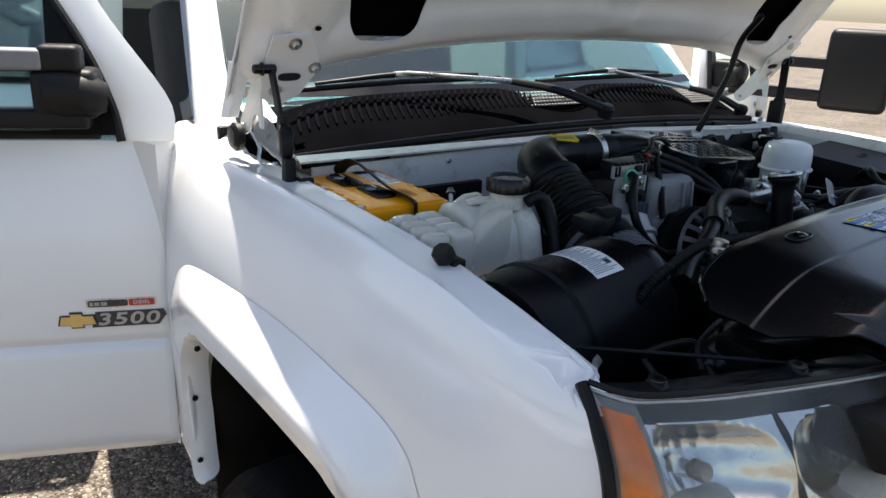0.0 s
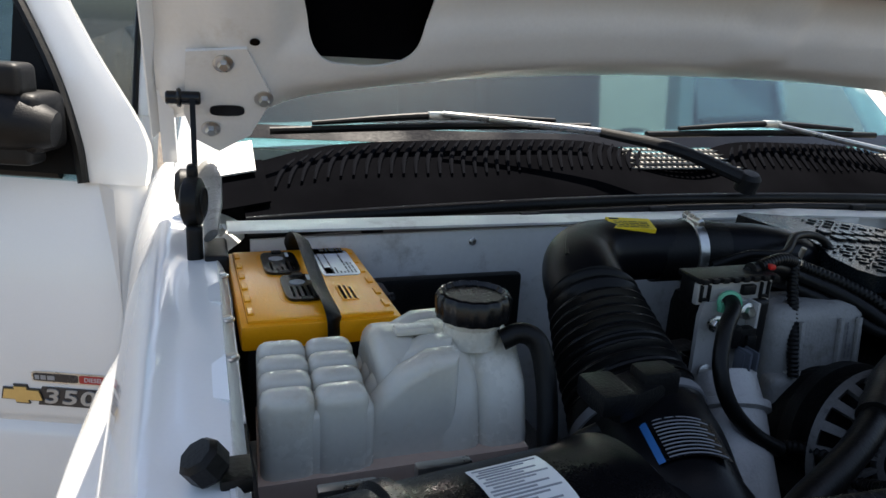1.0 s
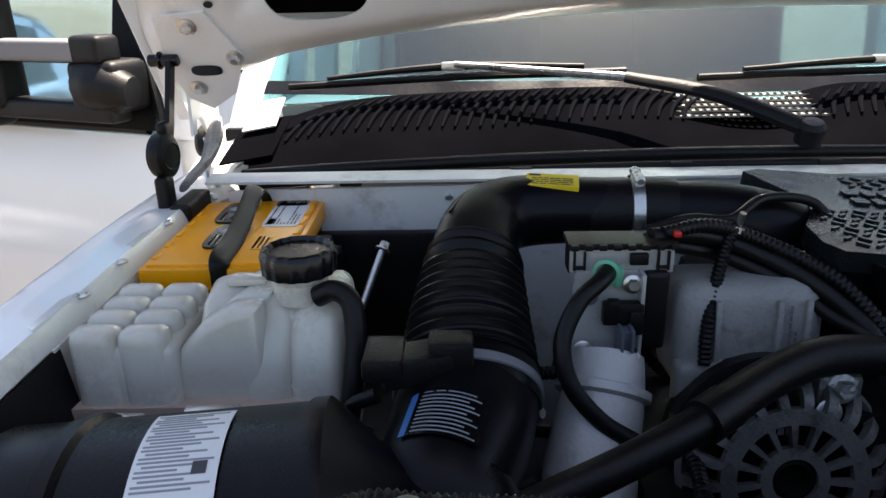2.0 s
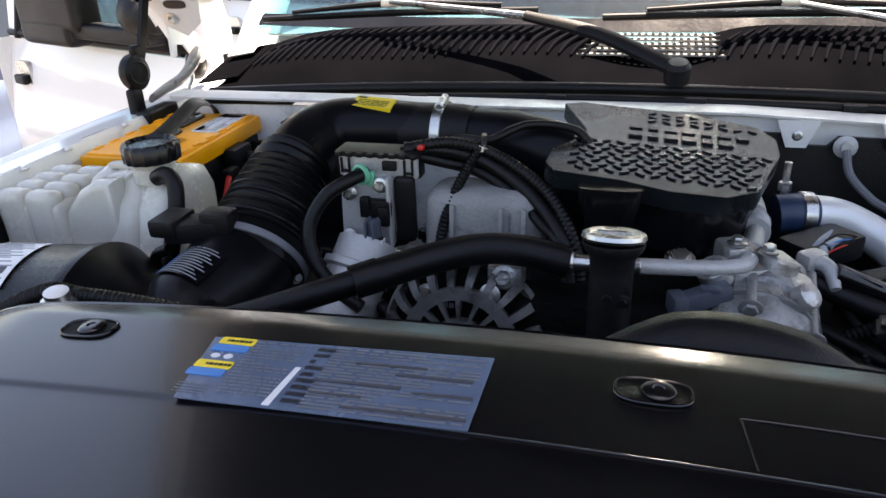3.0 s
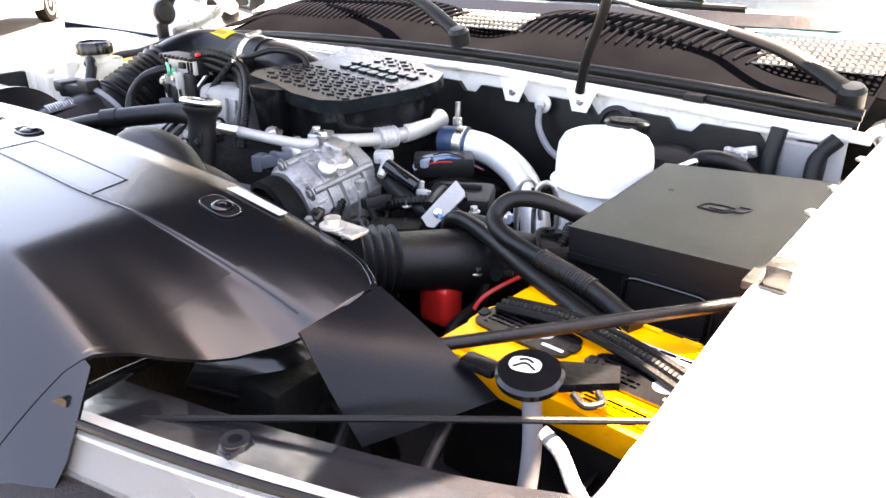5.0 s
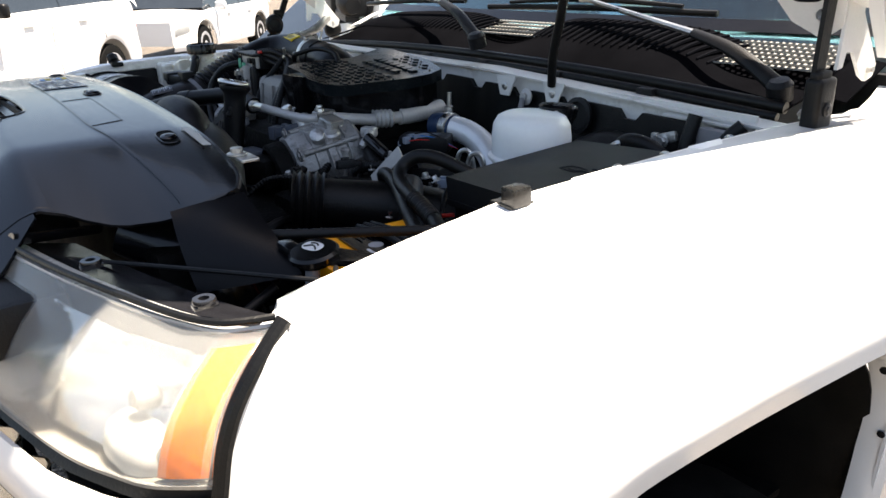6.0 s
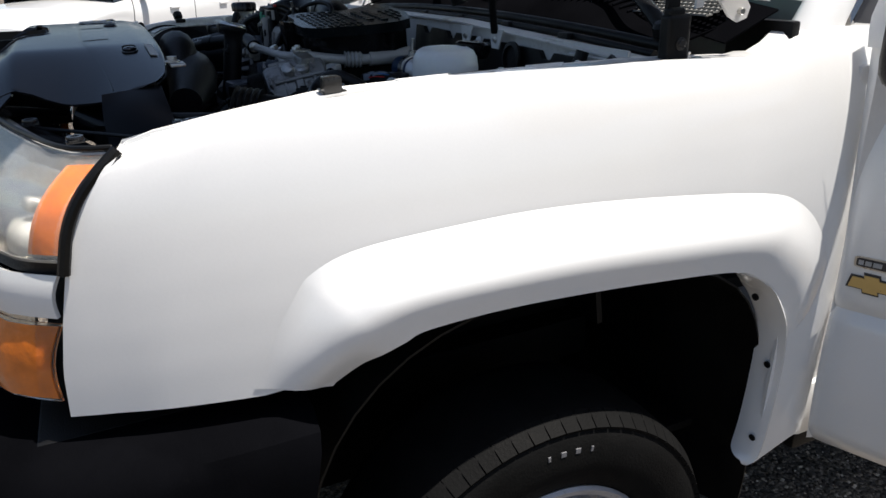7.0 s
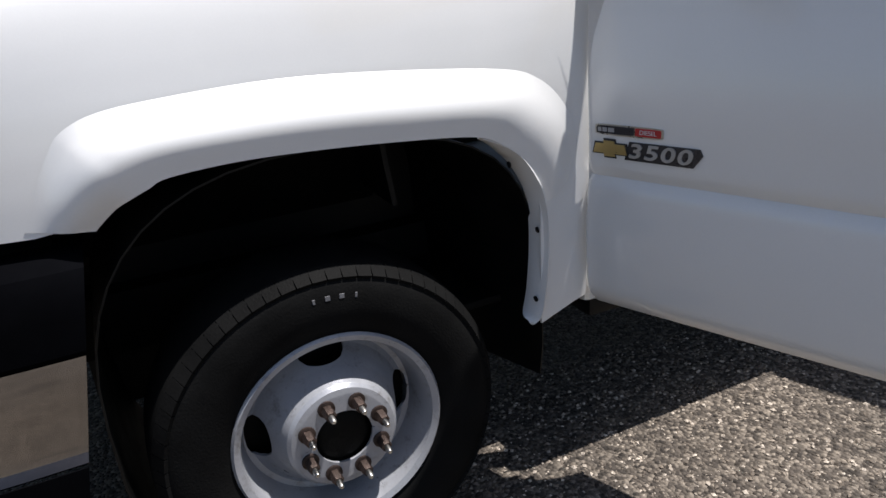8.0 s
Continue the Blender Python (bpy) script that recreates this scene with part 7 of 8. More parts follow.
# wiring loom from the module over the valve cover
for k, (dx, dz, r) in enumerate(((0.0, 0.0, 0.0085), (0.012, 0.010, 0.0065), (-0.006, -0.014, 0.0075))):
    part("wiring_loom", tube([(-0.262 + dx, 0.478, 1.322 + dz * 0.3), (-0.215 + dx, 0.492, 1.318 + dz), (-0.167 + dx, 0.505, 1.302 + dz), (-0.118 + dx, 0.480, 1.284 + dz), (-0.082 + dx, 0.450, 1.262 + dz), (-0.056 + dx, 0.420, 1.235), (-0.045 + dx, 0.400, 1.19)], r, 12, rib=(0.006, 0.0012) if k == 1 else None), RUBBER, eng, "black wiring loom")
part("braided_loom", tube([(-0.168, 0.508, 1.326), (-0.183, 0.490, 1.300), (-0.200, 0.462, 1.262), (-0.208, 0.445, 1.228), (-0.210, 0.436, 1.20)], 0.0058, 10, rib=(0.005, 0.0012)), HOSE, eng, "thin braided loom")
part("loom_arch", tube([(-0.245, 0.560, 1.30), (-0.205, 0.545, 1.318), (-0.165, 0.530, 1.322), (-0.120, 0.560, 1.335), (-0.06, 0.575, 1.325), (-0.03, 0.56, 1.29)], 0.0055, 10), RUBBER, eng)
part("loom_tie", join(lathe([(0.011, -0.003), (0.011, 0.003)], (-0.169, 0.508, 1.318), (0.3, 0.2, 1), 14), rod((-0.167, 0.504, 1.322), (-0.165, 0.500, 1.338), 0.0035, 8)), STEEL, eng)
part("red_clip", box((-0.238, 0.474, 1.3265), (0.008, 0.012, 0.006), 0.002), RED, eng)

# alternator: slotted end frame
al = Vector((-0.160, 0.348, 1.142))
AX = Vector((0.0, -0.97, 0.24)).normalized()
alt = thing("alternator", al - Vector((0, 0, 0.1)), "dark grey slotted alternator behind the shroud", "alternator")
part("housing", lathe([(0.060, -0.10), (0.084, -0.095), (0.086, -0.06), (0.085, -0.012), (0.075, -0.004), (0.066, -0.002)], al, AX, 44), DARK, alt)


def alt_face(u, v):
    r = 0.020 + 0.070 * v
    a = 2 * math.pi * u
    m = frame_at(al, (1, 0, 0), AX)
    return m @ Vector((r * math.cos(a), r * math.sin(a), 0.016 - 0.026 * (max(0, v - 0.66) / 0.34) ** 1.6))


def alt_keep(u, v):
    return not ((0.14 < v < 0.44 and (u * 15) % 1 < 0.72) or (0.66 < v < 0.95 and (u * 21) % 1 < 0.56))


part("end_frame", sheet(alt_face, 210, 34, keep=alt_keep, thick=0.008), CAST_DARK, alt, "grey slotted end frame")
part("bearing_boss", lathe([(0.021, 0.0), (0.021, 0.018), (0.015, 0.022), (0.012, 0.010), (0.0, 0.010)], al, AX, 24), DARK, alt)
am = frame_at(al, (1, 0, 0), AX)
for a in (62, 128):
    p = am @ Vector((0.066 * math.cos(radians(a)), 0.066 * math.sin(radians(a)), 0.012))
    part("frame_bolt", bolt(p, AX, 0.008, 0.010), STEEL, alt)
part("frame_mark", lines(frame_at(al + AX * 0.0165 + am.to_3x3() @ Vector((0.0, 0.0425, 0)), (1, 0, 0), AX), 0.045, 0.009, 1, 3, 0.9, 0.7), TRIM_GREY, alt)
part("drive_belt", lathe([(0.092, -0.05), (0.097, -0.049), (0.097, -0.032), (0.092, -0.031)], al, AX, 48), RUBBER, alt, "black belt")
part("mounting_ear", join(box(am @ Vector((0.045, 0.078, -0.01)), (0.04, 0.03, 0.03), 0.006), bolt(am @ Vector((0.045, 0.078, 0.006)), AX, 0.009, 0.012)), ALU, alt)

# upper hose from the oil filler side to the radiator
part("upper_hose", tube([(-0.046, 0.368, 1.240), (-0.095, 0.366, 1.250), (-0.145, 0.356, 1.252), (-0.20, 0.329, 1.245), (-0.252, 0.291, 1.238)], 0.0172, 24, 8), RUBBER, eng, "thick black hose")
part("hose_cuff", tube([(-0.238, 0.302, 1.240), (-0.262, 0.285, 1.236)], 0.0185, 24, 4), RUBBER, eng)
part("lower_hose", tube([(-0.255, 0.290, 1.237), (-0.295, 0.268, 1.229), (-0.338, 0.250, 1.218), (-0.40, 0.228, 1.202), (-0.45, 0.20, 1.19)], 0.0140, 18, 8), RUBBER, eng)
part("hose_sleeve", join(rod((-0.056, 0.368, 1.240), (0.030, 0.360, 1.246), 0.0088, 18, 0.002), rod((-0.052, 0.368, 1.240), (-0.040, 0.367, 1.241), 0.0125, 18, 0.002)), STEEL, eng)
fil = part("oil_filler", lathe([(0.021, -0.16), (0.021, -0.03), (0.022, -0.012), (0.028, -0.004), (0.030, 0.0), (0.030, 0.004)], (0.000, 0.316, 1.288), (0, 0.16, 1), 28), BLACK, eng, "black oil filler neck with a cap")
part("filler_cap", lathe([(0.029, 0.0), (0.031, 0.003), (0.030, 0.007), (0.025, 0.009), (0.021, 0.007), (0.0, 0.007)], (0.000, 0.314, 1.294), (0, 0.24, 1), 32), STEEL, fil, "dull bright cap")
part("cap_grip", box((0.000, 0.316, 1.3015), (0.034, 0.007, 0.003), 0.001, 1, Matrix.Rotation(-0.24, 3, "X")), STEEL, fil)

part("filler_bracket", join(box((0.004, 0.296, 1.245), (0.030, 0.006, 0.022), 0.003), bolt((-0.002, 0.293, 1.243), (0, -1, 0), 0.005, 0.006), bolt((0.012, 0.293, 1.240), (0, -1, 0), 0.005, 0.006)), BLACK, fil)
# air conditioning pipes and compressor
part("line_a", tube([(0.026, 0.360, 1.246), (0.065, 0.372, 1.242), (0.105, 0.390, 1.236), (0.132, 0.405, 1.234), (0.142, 0.420, 1.236)], 0.0085, 16, 8), PALE_ALLOY, eng, "bright alloy pipe")
part("line_b", tube([(0.148, 0.450, 1.232), (0.158, 0.51, 1.222), (0.165, 0.56, 1.217), (0.166, 0.61, 1.218), (0.160, 0.69, 1.221)], [0.0105, 0.011, 0.012, 0.012, 0.012], 16, 8), PALE_ALLOY, eng, "bright alloy pipe")
part("line_fitting", join(tube([(0.160, 0.532, 1.2195), (0.166, 0.572, 1.217)], 0.0150, 18, 4, rib=(0.009, 0.004)), tube([(0.166, 0.590, 1.2175), (0.166, 0.62, 1.218), (0.160, 0.70, 1.221)], [0.0165, 0.018, 0.018], 20)), PALE_ALLOY, eng)
comp = thing("air_compressor", (0.15, 0.38, 1.05), "cast aluminium air-conditioning compressor", "compressor")
CA = Vector((-0.10, -0.80, -0.14)).normalized()
part("body", lathe([(0.050, -0.13), (0.062, -0.12), (0.064, -0.07), (0.070, -0.066), (0.070, -0.052), (0.065, -0.048), (0.066, 0.0), (0.060, 0.010), (0.045, 0.014)], (0.145, 0.364, 1.146), CA, 48, lambda a, h: 1 + 0.04 * (math.cos(a * 9) > 0.5)), ALU_DULL, comp)
part("clutch", lathe([(0.058, 0), (0.060, 0.004), (0.060, 0.030), (0.052, 0.034), (0.050, 0.026), (0.020, 0.026), (0.018, 0.036), (0.0, 0.036)], (0.143, 0.350, 1.143), CA, 40), DARK, comp, "black pulley")
part("manifold", join(box((0.128, 0.440, 1.222), (0.034, 0.036, 0.048), 0.006, 2, Matrix.Rotation(0.4, 3, "Z")), box((0.166, 0.430, 1.215), (0.034, 0.040, 0.050), 0.007, 2, Matrix.Rotation(0.4, 3, "Z") @ Matrix.Rotation(0.35, 3, "Y")), lathe([(0.015, 0), (0.017, 0.004), (0.017, 0.03), (0.012, 0.034)], (0.185, 0.425, 1.185), (0.3, -0.2, 1), 16), box((0.140, 0.425, 1.212), (0.050, 0.042, 0.035), 0.006, 2, Matrix.Rotation(0.4, 3, "Z")), box((0.155, 0.40, 1.205), (0.035, 0.05, 0.03), 0.006)), ALU, comp)
for p in ((0.128, 0.432, 1.247), (0.158, 0.418, 1.246)):
    part("manifold_bolt", bolt(p, (0, 0, 1), 0.007, 0.009), STEEL, comp)
c0 = Vector((0.145, 0.364, 1.146))

for k, h in enumerate((-0.028, -0.094)):
    part("rib", lathe([(0.0655, -0.003), (0.0705, -0.002), (0.0705, 0.002), (0.0655, 0.003)], c0 + CA * h, CA, 40), ALU_DULL, comp)
for a in (35, 95, 150):
    d = Vector((math.cos(radians(a)), 0.0, math.sin(radians(a))))
    d = (d - CA * d.dot(CA)).normalized()
    part("through_bolt", join(rod(c0 + d * 0.068 - CA * 0.005, c0 + d * 0.068 - CA * 0.115, 0.0055, 10, 0.001), bolt(c0 + d * 0.068 + CA * 0.001, CA, 0.008, 0.006)), ALU_DULL, comp)
part("port_boss", lathe([(0.018, 0), (0.018, 0.020), (0.013, 0.024), (0.0, 0.024)], (0.110, 0.405, 1.215), (-0.5, -0.3, 1), 18), ALU, comp)
part("port_boss", lathe([(0.014, 0), (0.014, 0.03), (0.010, 0.033), (0.0, 0.033)], (0.183, 0.400, 1.195), (0.6, -0.5, 0.8), 16), ALU, comp)
leg = part("mounting_leg", join(box((0.212, 0.438, 1.110), (0.020, 0.026, 0.120), 0.005), box((0.200, 0.430, 1.130), (0.020, 0.02, 0.05), 0.004), lathe([(0.013, 0), (0.013, 0.018), (0.009, 0.022), (0.0, 0.022)], (0.209, 0.438, 1.165), (0, 0, 1), 16)), ALU, comp)
part("leg_stud", rod((0.204, 0.424, 1.07), (0.204, 0.424, 1.15), 0.006, 12, 0.001), STEEL, leg)
part("plug", join(box((0.092, 0.372, 1.209), (0.062, 0.020, 0.020), 0.004, 2, Matrix.Rotation(0.35, 3, "Z") @ Matrix.Rotation(-0.25, 3, "Y")), box((0.068, 0.362, 1.203), (0.016, 0.026, 0.026), 0.003, 2, Matrix.Rotation(0.35, 3, "Z")), box((0.100, 0.370, 1.221), (0.02, 0.010, 0.006), 0.002)), IRON_GREY, comp)
part("bolt_head", bolt((0.068, 0.393, 1.240), (0, -0.4, 1), 0.011, 0.012), STEEL, eng)

# charge pipe and the fittings by it
part("charge_pipe", tube([(0.245, 0.664, 1.197), (0.280, 0.676, 1.190), (0.315, 0.682, 1.175), (0.358, 0.675, 1.150), (0.395, 0.655, 1.110), (0.415, 0.63, 1.05), (0.42, 0.60, 0.98)], 0.0255, 28, 8), PIPE, eng, "polished silver charge pipe")
part("charge_coupler", tube([(0.205, 0.655, 1.196), (0.225, 0.658, 1.198), (0.250, 0.666, 1.196)], 0.0270, 24, 4), BLUE_RUBBER, eng, "blue silicone coupler")
part("coupler_band", lathe([(0.0282, 0), (0.0295, 0.001), (0.0295, 0.016), (0.0282, 0.017)], (0.232, 0.660, 1.198), (1, 0.18, -0.05), 32), STEEL, eng)
part("stud", join(rod((0.215, 0.680, 1.215), (0.215, 0.682, 1.262), 0.005, 10), lathe([(0.009, 0), (0.009, 0.012), (0.006, 0.014)], (0.215, 0.68, 1.222), (0, 0, 1), 6)), STEEL, eng)
part("relay_box", join(box((0.252, 0.595, 1.178), (0.10, 0.055, 0.034), 0.008, 2, Matrix.Rotation(0.7, 3, "Z")), box((0.335, 0.535, 1.145), (0.10, 0.09, 0.045), 0.010, 2, Matrix.Rotation(0.5, 3, "Z")), box((0.33, 0.54, 1.170), (0.07, 0.012, 0.012), 0.004, 2, Matrix.Rotation(0.5, 3, "Z"))), BLACK, eng)
part("loom_clip", join(tube([(0.234, 0.545, 1.176), (0.228, 0.550, 1.184), (0.240, 0.565, 1.194), (0.256, 0.592, 1.194), (0.279, 0.633, 1.190)], [0.003, 0.004, 0.005, 0.0045, 0.003], 10, 6, flat=0.5), box((0.246, 0.560, 1.188), (0.010, 0.028, 0.014), 0.003), box((0.262, 0.578, 1.192), (0.030, 0.010, 0.008), 0.002, 2, Matrix.Rotation(0.9, 3, "Z"))), GREY, eng, "grey wire connector")
for k, c in enumerate((RED, PAPER_B, BLACK)):
    part("thin_wire", tube([(0.250, 0.556 + 0.007 * k, 1.187 + 0.006 * k), (0.268, 0.572 + 0.007 * k, 1.190 + 0.006 * k), (0.292, 0.600, 1.186 + 0.004 * k), (0.31, 0.63, 1.17)], 0.0012, 6, 5), c, eng)
part("pale_clip", join(box((0.218, 0.487, 1.210), (0.03, 0.022, 0.02), 0.006, 2, Matrix.Rotation(0.6, 3, "Z")), tube([(0.218, 0.487, 1.21), (0.235, 0.475, 1.205), (0.240, 0.455, 1.19)], [0.010, 0.009, 0.006], 10)), PALE_ALLOY, eng, "pale plastic clip")
part("sensor_stick", join(tube([(0.240, 0.470, 1.204), (0.300, 0.474, 1.180)], 0.0115, 10, 2), box((0.27, 0.470, 1.199), (0.04, 0.012, 0.006), 0.002, 2, Matrix.Rotation(0.38, 3, "Y"))), COVER, eng, "dark glossy sensor stick")
part("stick_end", join(box((0.312, 0.473, 1.174), (0.022, 0.012, 0.010), 0.003), box((0.320, 0.468, 1.166), (0.010, 0.020, 0.010), 0.002), box((0.303, 0.478, 1.182), (0.010, 0.006, 0.016), 0.002)), PALE_ALLOY, eng, "pale plastic connector")
bm_ = frame_at((0.4025, 0.409, 1.193), (0.022, -0.0045, -0.0105), (0.00015, -0.00133, 0.00089))
part("steel_bracket", slab([(-0.013, -0.034), (0.004, -0.036), (0.013, -0.030), (0.014, 0.030), (0.008, 0.034), (-0.013, 0.036)], 0.003, bm_, 0.0015, 1), CAST, eng, "zinc-plated bracket plate")
part("bracket_rivet", bolt(bm_ @ Vector((0.002, -0.012, 0)), (0.15, -1.33, 0.89), 0.0045, 0.005), STEEL, eng)
part("blue_stud", rod(bm_ @ Vector((0.011, -0.012, 0)), bm_ @ Vector((0.011, -0.012, 0.006)), 0.003), PAPER_B, eng)
# looms and hoses on the driver's side
for pts, r in (([(0.19, 0.49, 1.195), (0.27, 0.460, 1.172), (0.34, 0.445, 1.158), (0.42, 0.436, 1.166), (0.50, 0.400, 1.184), (0.58, 0.345, 1.184), (0.66, 0.305, 1.178), (0.71, 0.285, 1.17)], 0.0125),
               ([(0.412, 0.408, 1.130), (0.424, 0.392, 1.170), (0.445, 0.377, 1.194), (0.471, 0.372, 1.198), (0.52, 0.356, 1.193), (0.60, 0.318, 1.186), (0.68, 0.285, 1.178), (0.73, 0.268, 1.168)], 0.0105),
               ([(0.63, 0.46, 1.190), (0.590, 0.425, 1.222), (0.555, 0.400, 1.238), (0.528, 0.382, 1.236), (0.521, 0.362, 1.220), (0.545, 0.345, 1.208), (0.61, 0.325, 1.202), (0.68, 0.306, 1.197), (0.745, 0.283, 1.184)], 0.0105),
               ([(0.19, 0.47, 1.150), (0.26, 0.42, 1.140), (0.33, 0.39, 1.12)], 0.008),
               ([(0.17, 0.40, 1.12), (0.22, 0.34, 1.06), (0.26, 0.28, 0.98)], 0.012),
               ([(0.24, 0.42, 1.13), (0.28, 0.36, 1.08), (0.32, 0.30, 1.0)], 0.010)):
    part("black_hose", tube(pts, r, 12, 8), RUBBER, eng, "black hose with a split loom")
part("split_loom", tube([(0.61, 0.325, 1.202), (0.645, 0.316, 1.1995), (0.685, 0.3045, 1.1965)], 0.0112, 14, 6, rib=(0.004, 0.0012)), RUBBER, eng)
part("big_boot", tube([(0.425, 0.270, 1.168), (0.450, 0.325, 1.155), (0.490, 0.390, 1.142), (0.545, 0.45, 1.120), (0.60, 0.50, 1.08)], [0.034, 0.040, 0.044, 0.045, 0.045], 24, 8), RUBBER, eng, "black rubber duct")
part("boot_ribs", tube([(0.405, 0.235, 1.172), (0.428, 0.277, 1.166)], 0.039, 24, 4, rib=(0.012, 0.006)), RUBBER, eng)
part("tower_bolt", join(box((0.508, 0.130, 1.275), (0.045, 0.024, 0.005), 0.002), lathe([(0.013, 0), (0.013, 0.002), (0.008, 0.003), (0.008, 0.009), (0.0, 0.010)], (0.499, 0.124, 1.278), (0, 0, 1), 18)), ALU, eng)
part("fan_shroud", tube([(-0.42, 0.135, 1.160), (-0.30, 0.16, 1.160), (-0.12, 0.18, 1.158), (0.05, 0.195, 1.200), (0.20, 0.185, 1.205), (0.36, 0.15, 1.185)], [0.03, 0.05, 0.055, 0.055, 0.05, 0.03], 16, 8, flat=1.0), BLACK, eng, "black fan shroud top")
part("fan_ring_hump", tube([(-0.02, 0.165, 1.235), (0.06, 0.175, 1.262), (0.13, 0.175, 1.258), (0.22, 0.165, 1.225)], [0.02, 0.035, 0.035, 0.02], 14, 8), BLACK, eng)
part("split_cable", tube([(-0.62, 0.150, 1.21), (-0.594, 0.150, 1.234), (-0.553, 0.148, 1.256), (-0.505, 0.145, 1.276), (-0.470, 0.142, 1.276), (-0.42, 0.140, 1.276), (-0.36, 0.140, 1.272)], 0.0065, 12, 8, rib=(0.005, 0.0022)), RUBBER, eng)
part("strut_nut", join(lathe([(0.016, 0), (0.016, 0.008), (0.011, 0.010), (0.011, 0.018), (0.0, 0.019)], (-0.482, 0.128, 1.270), (0.1, -0.1, 1), 14), box((-0.464, 0.118, 1.272), (0.03, 0.022, 0.006), 0.002)), STEEL, eng, "bright nut and clip")

# brake fluid reservoir
br = thing("brake_fluid_reservoir", (0.535, 0.61, 1.08), "white plastic fluid reservoir with a black cap", "reservoir")
def oval_r(a, h):
    return 1 + 0.07 * math.cos(2 * a)


part("bowl", lathe([(0.046, 0.0), (0.058, 0.008), (0.062, 0.03), (0.065, 0.095)], (0.535, 0.612, 1.105), (0, 0, 1), 44, oval_r), MILK, br)
part("flange", lathe([(0.062, -0.003), (0.072, -0.002), (0.073, 0.0), (0.072, 0.003), (0.066, 0.006)], (0.535, 0.612, 1.200), (0, 0, 1), 44, oval_r), MILK, br)
part("dome", lathe([(0.066, 0.0), (0.0655, 0.036), (0.063, 0.054), (0.056, 0.066), (0.046, 0.071), (0.030, 0.073), (0.0, 0.0735)], (0.535, 0.612, 1.202), (0, 0, 1), 44, oval_r), MILK, br)
part("shoulder", box((0.535, 0.658, 1.262), (0.050, 0.030, 0.030), 0.010, 3), MILK, br)
part("cap", lathe([(0.026, -0.012), (0.032, 0.0), (0.033, 0.014), (0.029, 0.018), (0.0, 0.019)], (0.535, 0.672, 1.262), (0, 0.1, 1), 28, knurl), GLOSS, br, "black screw cap")
part("master_cylinder", join(rod((0.535, 0.50, 1.09), (0.535, 0.80, 1.10), 0.035, 20, 0.004), box((0.535, 0.60, 1.09), (0.07, 0.20, 0.06), 0.01)), ALU_DULL, br)
part("booster", lathe([(0.03, 0), (0.125, 0.02), (0.135, 0.04), (0.135, 0.07), (0.12, 0.09)], (0.56, 0.74, 1.08), (0, 1, 0.1), 40), BLACK, br)
for dx in (0.0, 0.03):
    part("brake_line", tube([(0.455 + dx, 0.52, 1.07), (0.448 + dx, 0.52, 1.16), (0.452 + dx, 0.525, 1.205), (0.470 + dx, 0.535, 1.205), (0.478 + dx, 0.54, 1.15)], 0.004, 8), STEEL, br)

# fuse box with a stepped lid
fb = thing("fuse_box", (0.72, 0.52, 1.0), "black fuse box with a flat grained lid", "fuse box")
lid = [(0.612, 0.378), (0.830, 0.366), (0.838, 0.655), (0.614, 0.640)]
fm = frame_at((0.72, 0.53, 1.2375), (1, 0, 0.05), (-0.05, -0.045, 1))
part("lid", slab([(x - 0.72, y - 0.53) for x, y in lid], 0.042, fm, 0.014, 4), LIDGREY, fb, "flat grained lid with a rounded edge")
part("lid_lip", slab([((x - 0.72) * 1.01, (y - 0.53) * 1.01) for x, y in lid], 0.008, fm @ Matrix.Translation((0, 0, -0.032)), 0.003, 2), LIDGREY, fb)
part("box", slab([((x - 0.72) * 0.95, (y - 0.53) * 0.95) for x, y in lid], 0.16, fm @ Matrix.Translation((0, 0, -0.038)), 0.008, 2), LIDGREY, fb)
pm = frame_at((0.735, 0.377, 1.160), (1, -0.07, 0), (0, -1, 0.06))
part("pull_panel", slab(oval(0.105, 0.060, 28, 7), 0.012, pm, 0.005, 3), LIDGREY, fb, "raised pull panel")
part("panel_ridge", tube([pm @ Vector((x, y, 0.0005)) for x, y in oval(0.094, 0.050, 28, 7) + oval(0.094, 0.050, 28, 7)[:1]], 0.0022, 8, 2), COVER, fb)
part("lid_mark", join(*[tube([fm @ Vector((0.02 + x, -0.02 + y, 0.0004)) for x, y in pts], 0.0012, 6, 2) for pts in ([(-0.026, -0.010), (0.006, -0.014), (0.014, 0.002), (-0.018, 0.006), (-0.026, -0.010)], [(-0.014, -0.006), (0.004, -0.008), (0.008, 0.0)], [(0.010, -0.006), (0.024, -0.006), (0.030, 0.008), (0.016, 0.010)])]), LIDGREY, fb, "raised mark")
part("lid_mark", lines(fm @ Matrix.Translation((-0.045, 0.01, 0.0005)), 0.03, 0.008, 1, 78, 0.9, 0.4), COVER, fb)
part("side_latch", box((0.847, 0.40, 1.225), (0.03, 0.05, 0.03), 0.006), BLACK, fb)

# things by the bulkhead on the driver's side
cl = thing("clutch_lines", (0.68, 0.78, 1.1), "black hoses and grey brackets beside the bulkhead", "hoses")
part("hose", tube([(0.60, 0.75, 1.19), (0.63, 0.735, 1.222), (0.67, 0.735, 1.225), (0.70, 0.75, 1.20), (0.70, 0.77, 1.14)], 0.013, 12), RUBBER, cl)
part("hose", tube([(0.715, 0.80, 1.27), (0.712, 0.785, 1.22), (0.718, 0.77, 1.16), (0.73, 0.75, 1.10)], 0.012, 12), RUBBER, cl)
part("hose", tube([(0.79, 0.815, 1.262), (0.772, 0.80, 1.235), (0.775, 0.78, 1.19), (0.79, 0.76, 1.12)], 0.012, 12), RUBBER, cl)
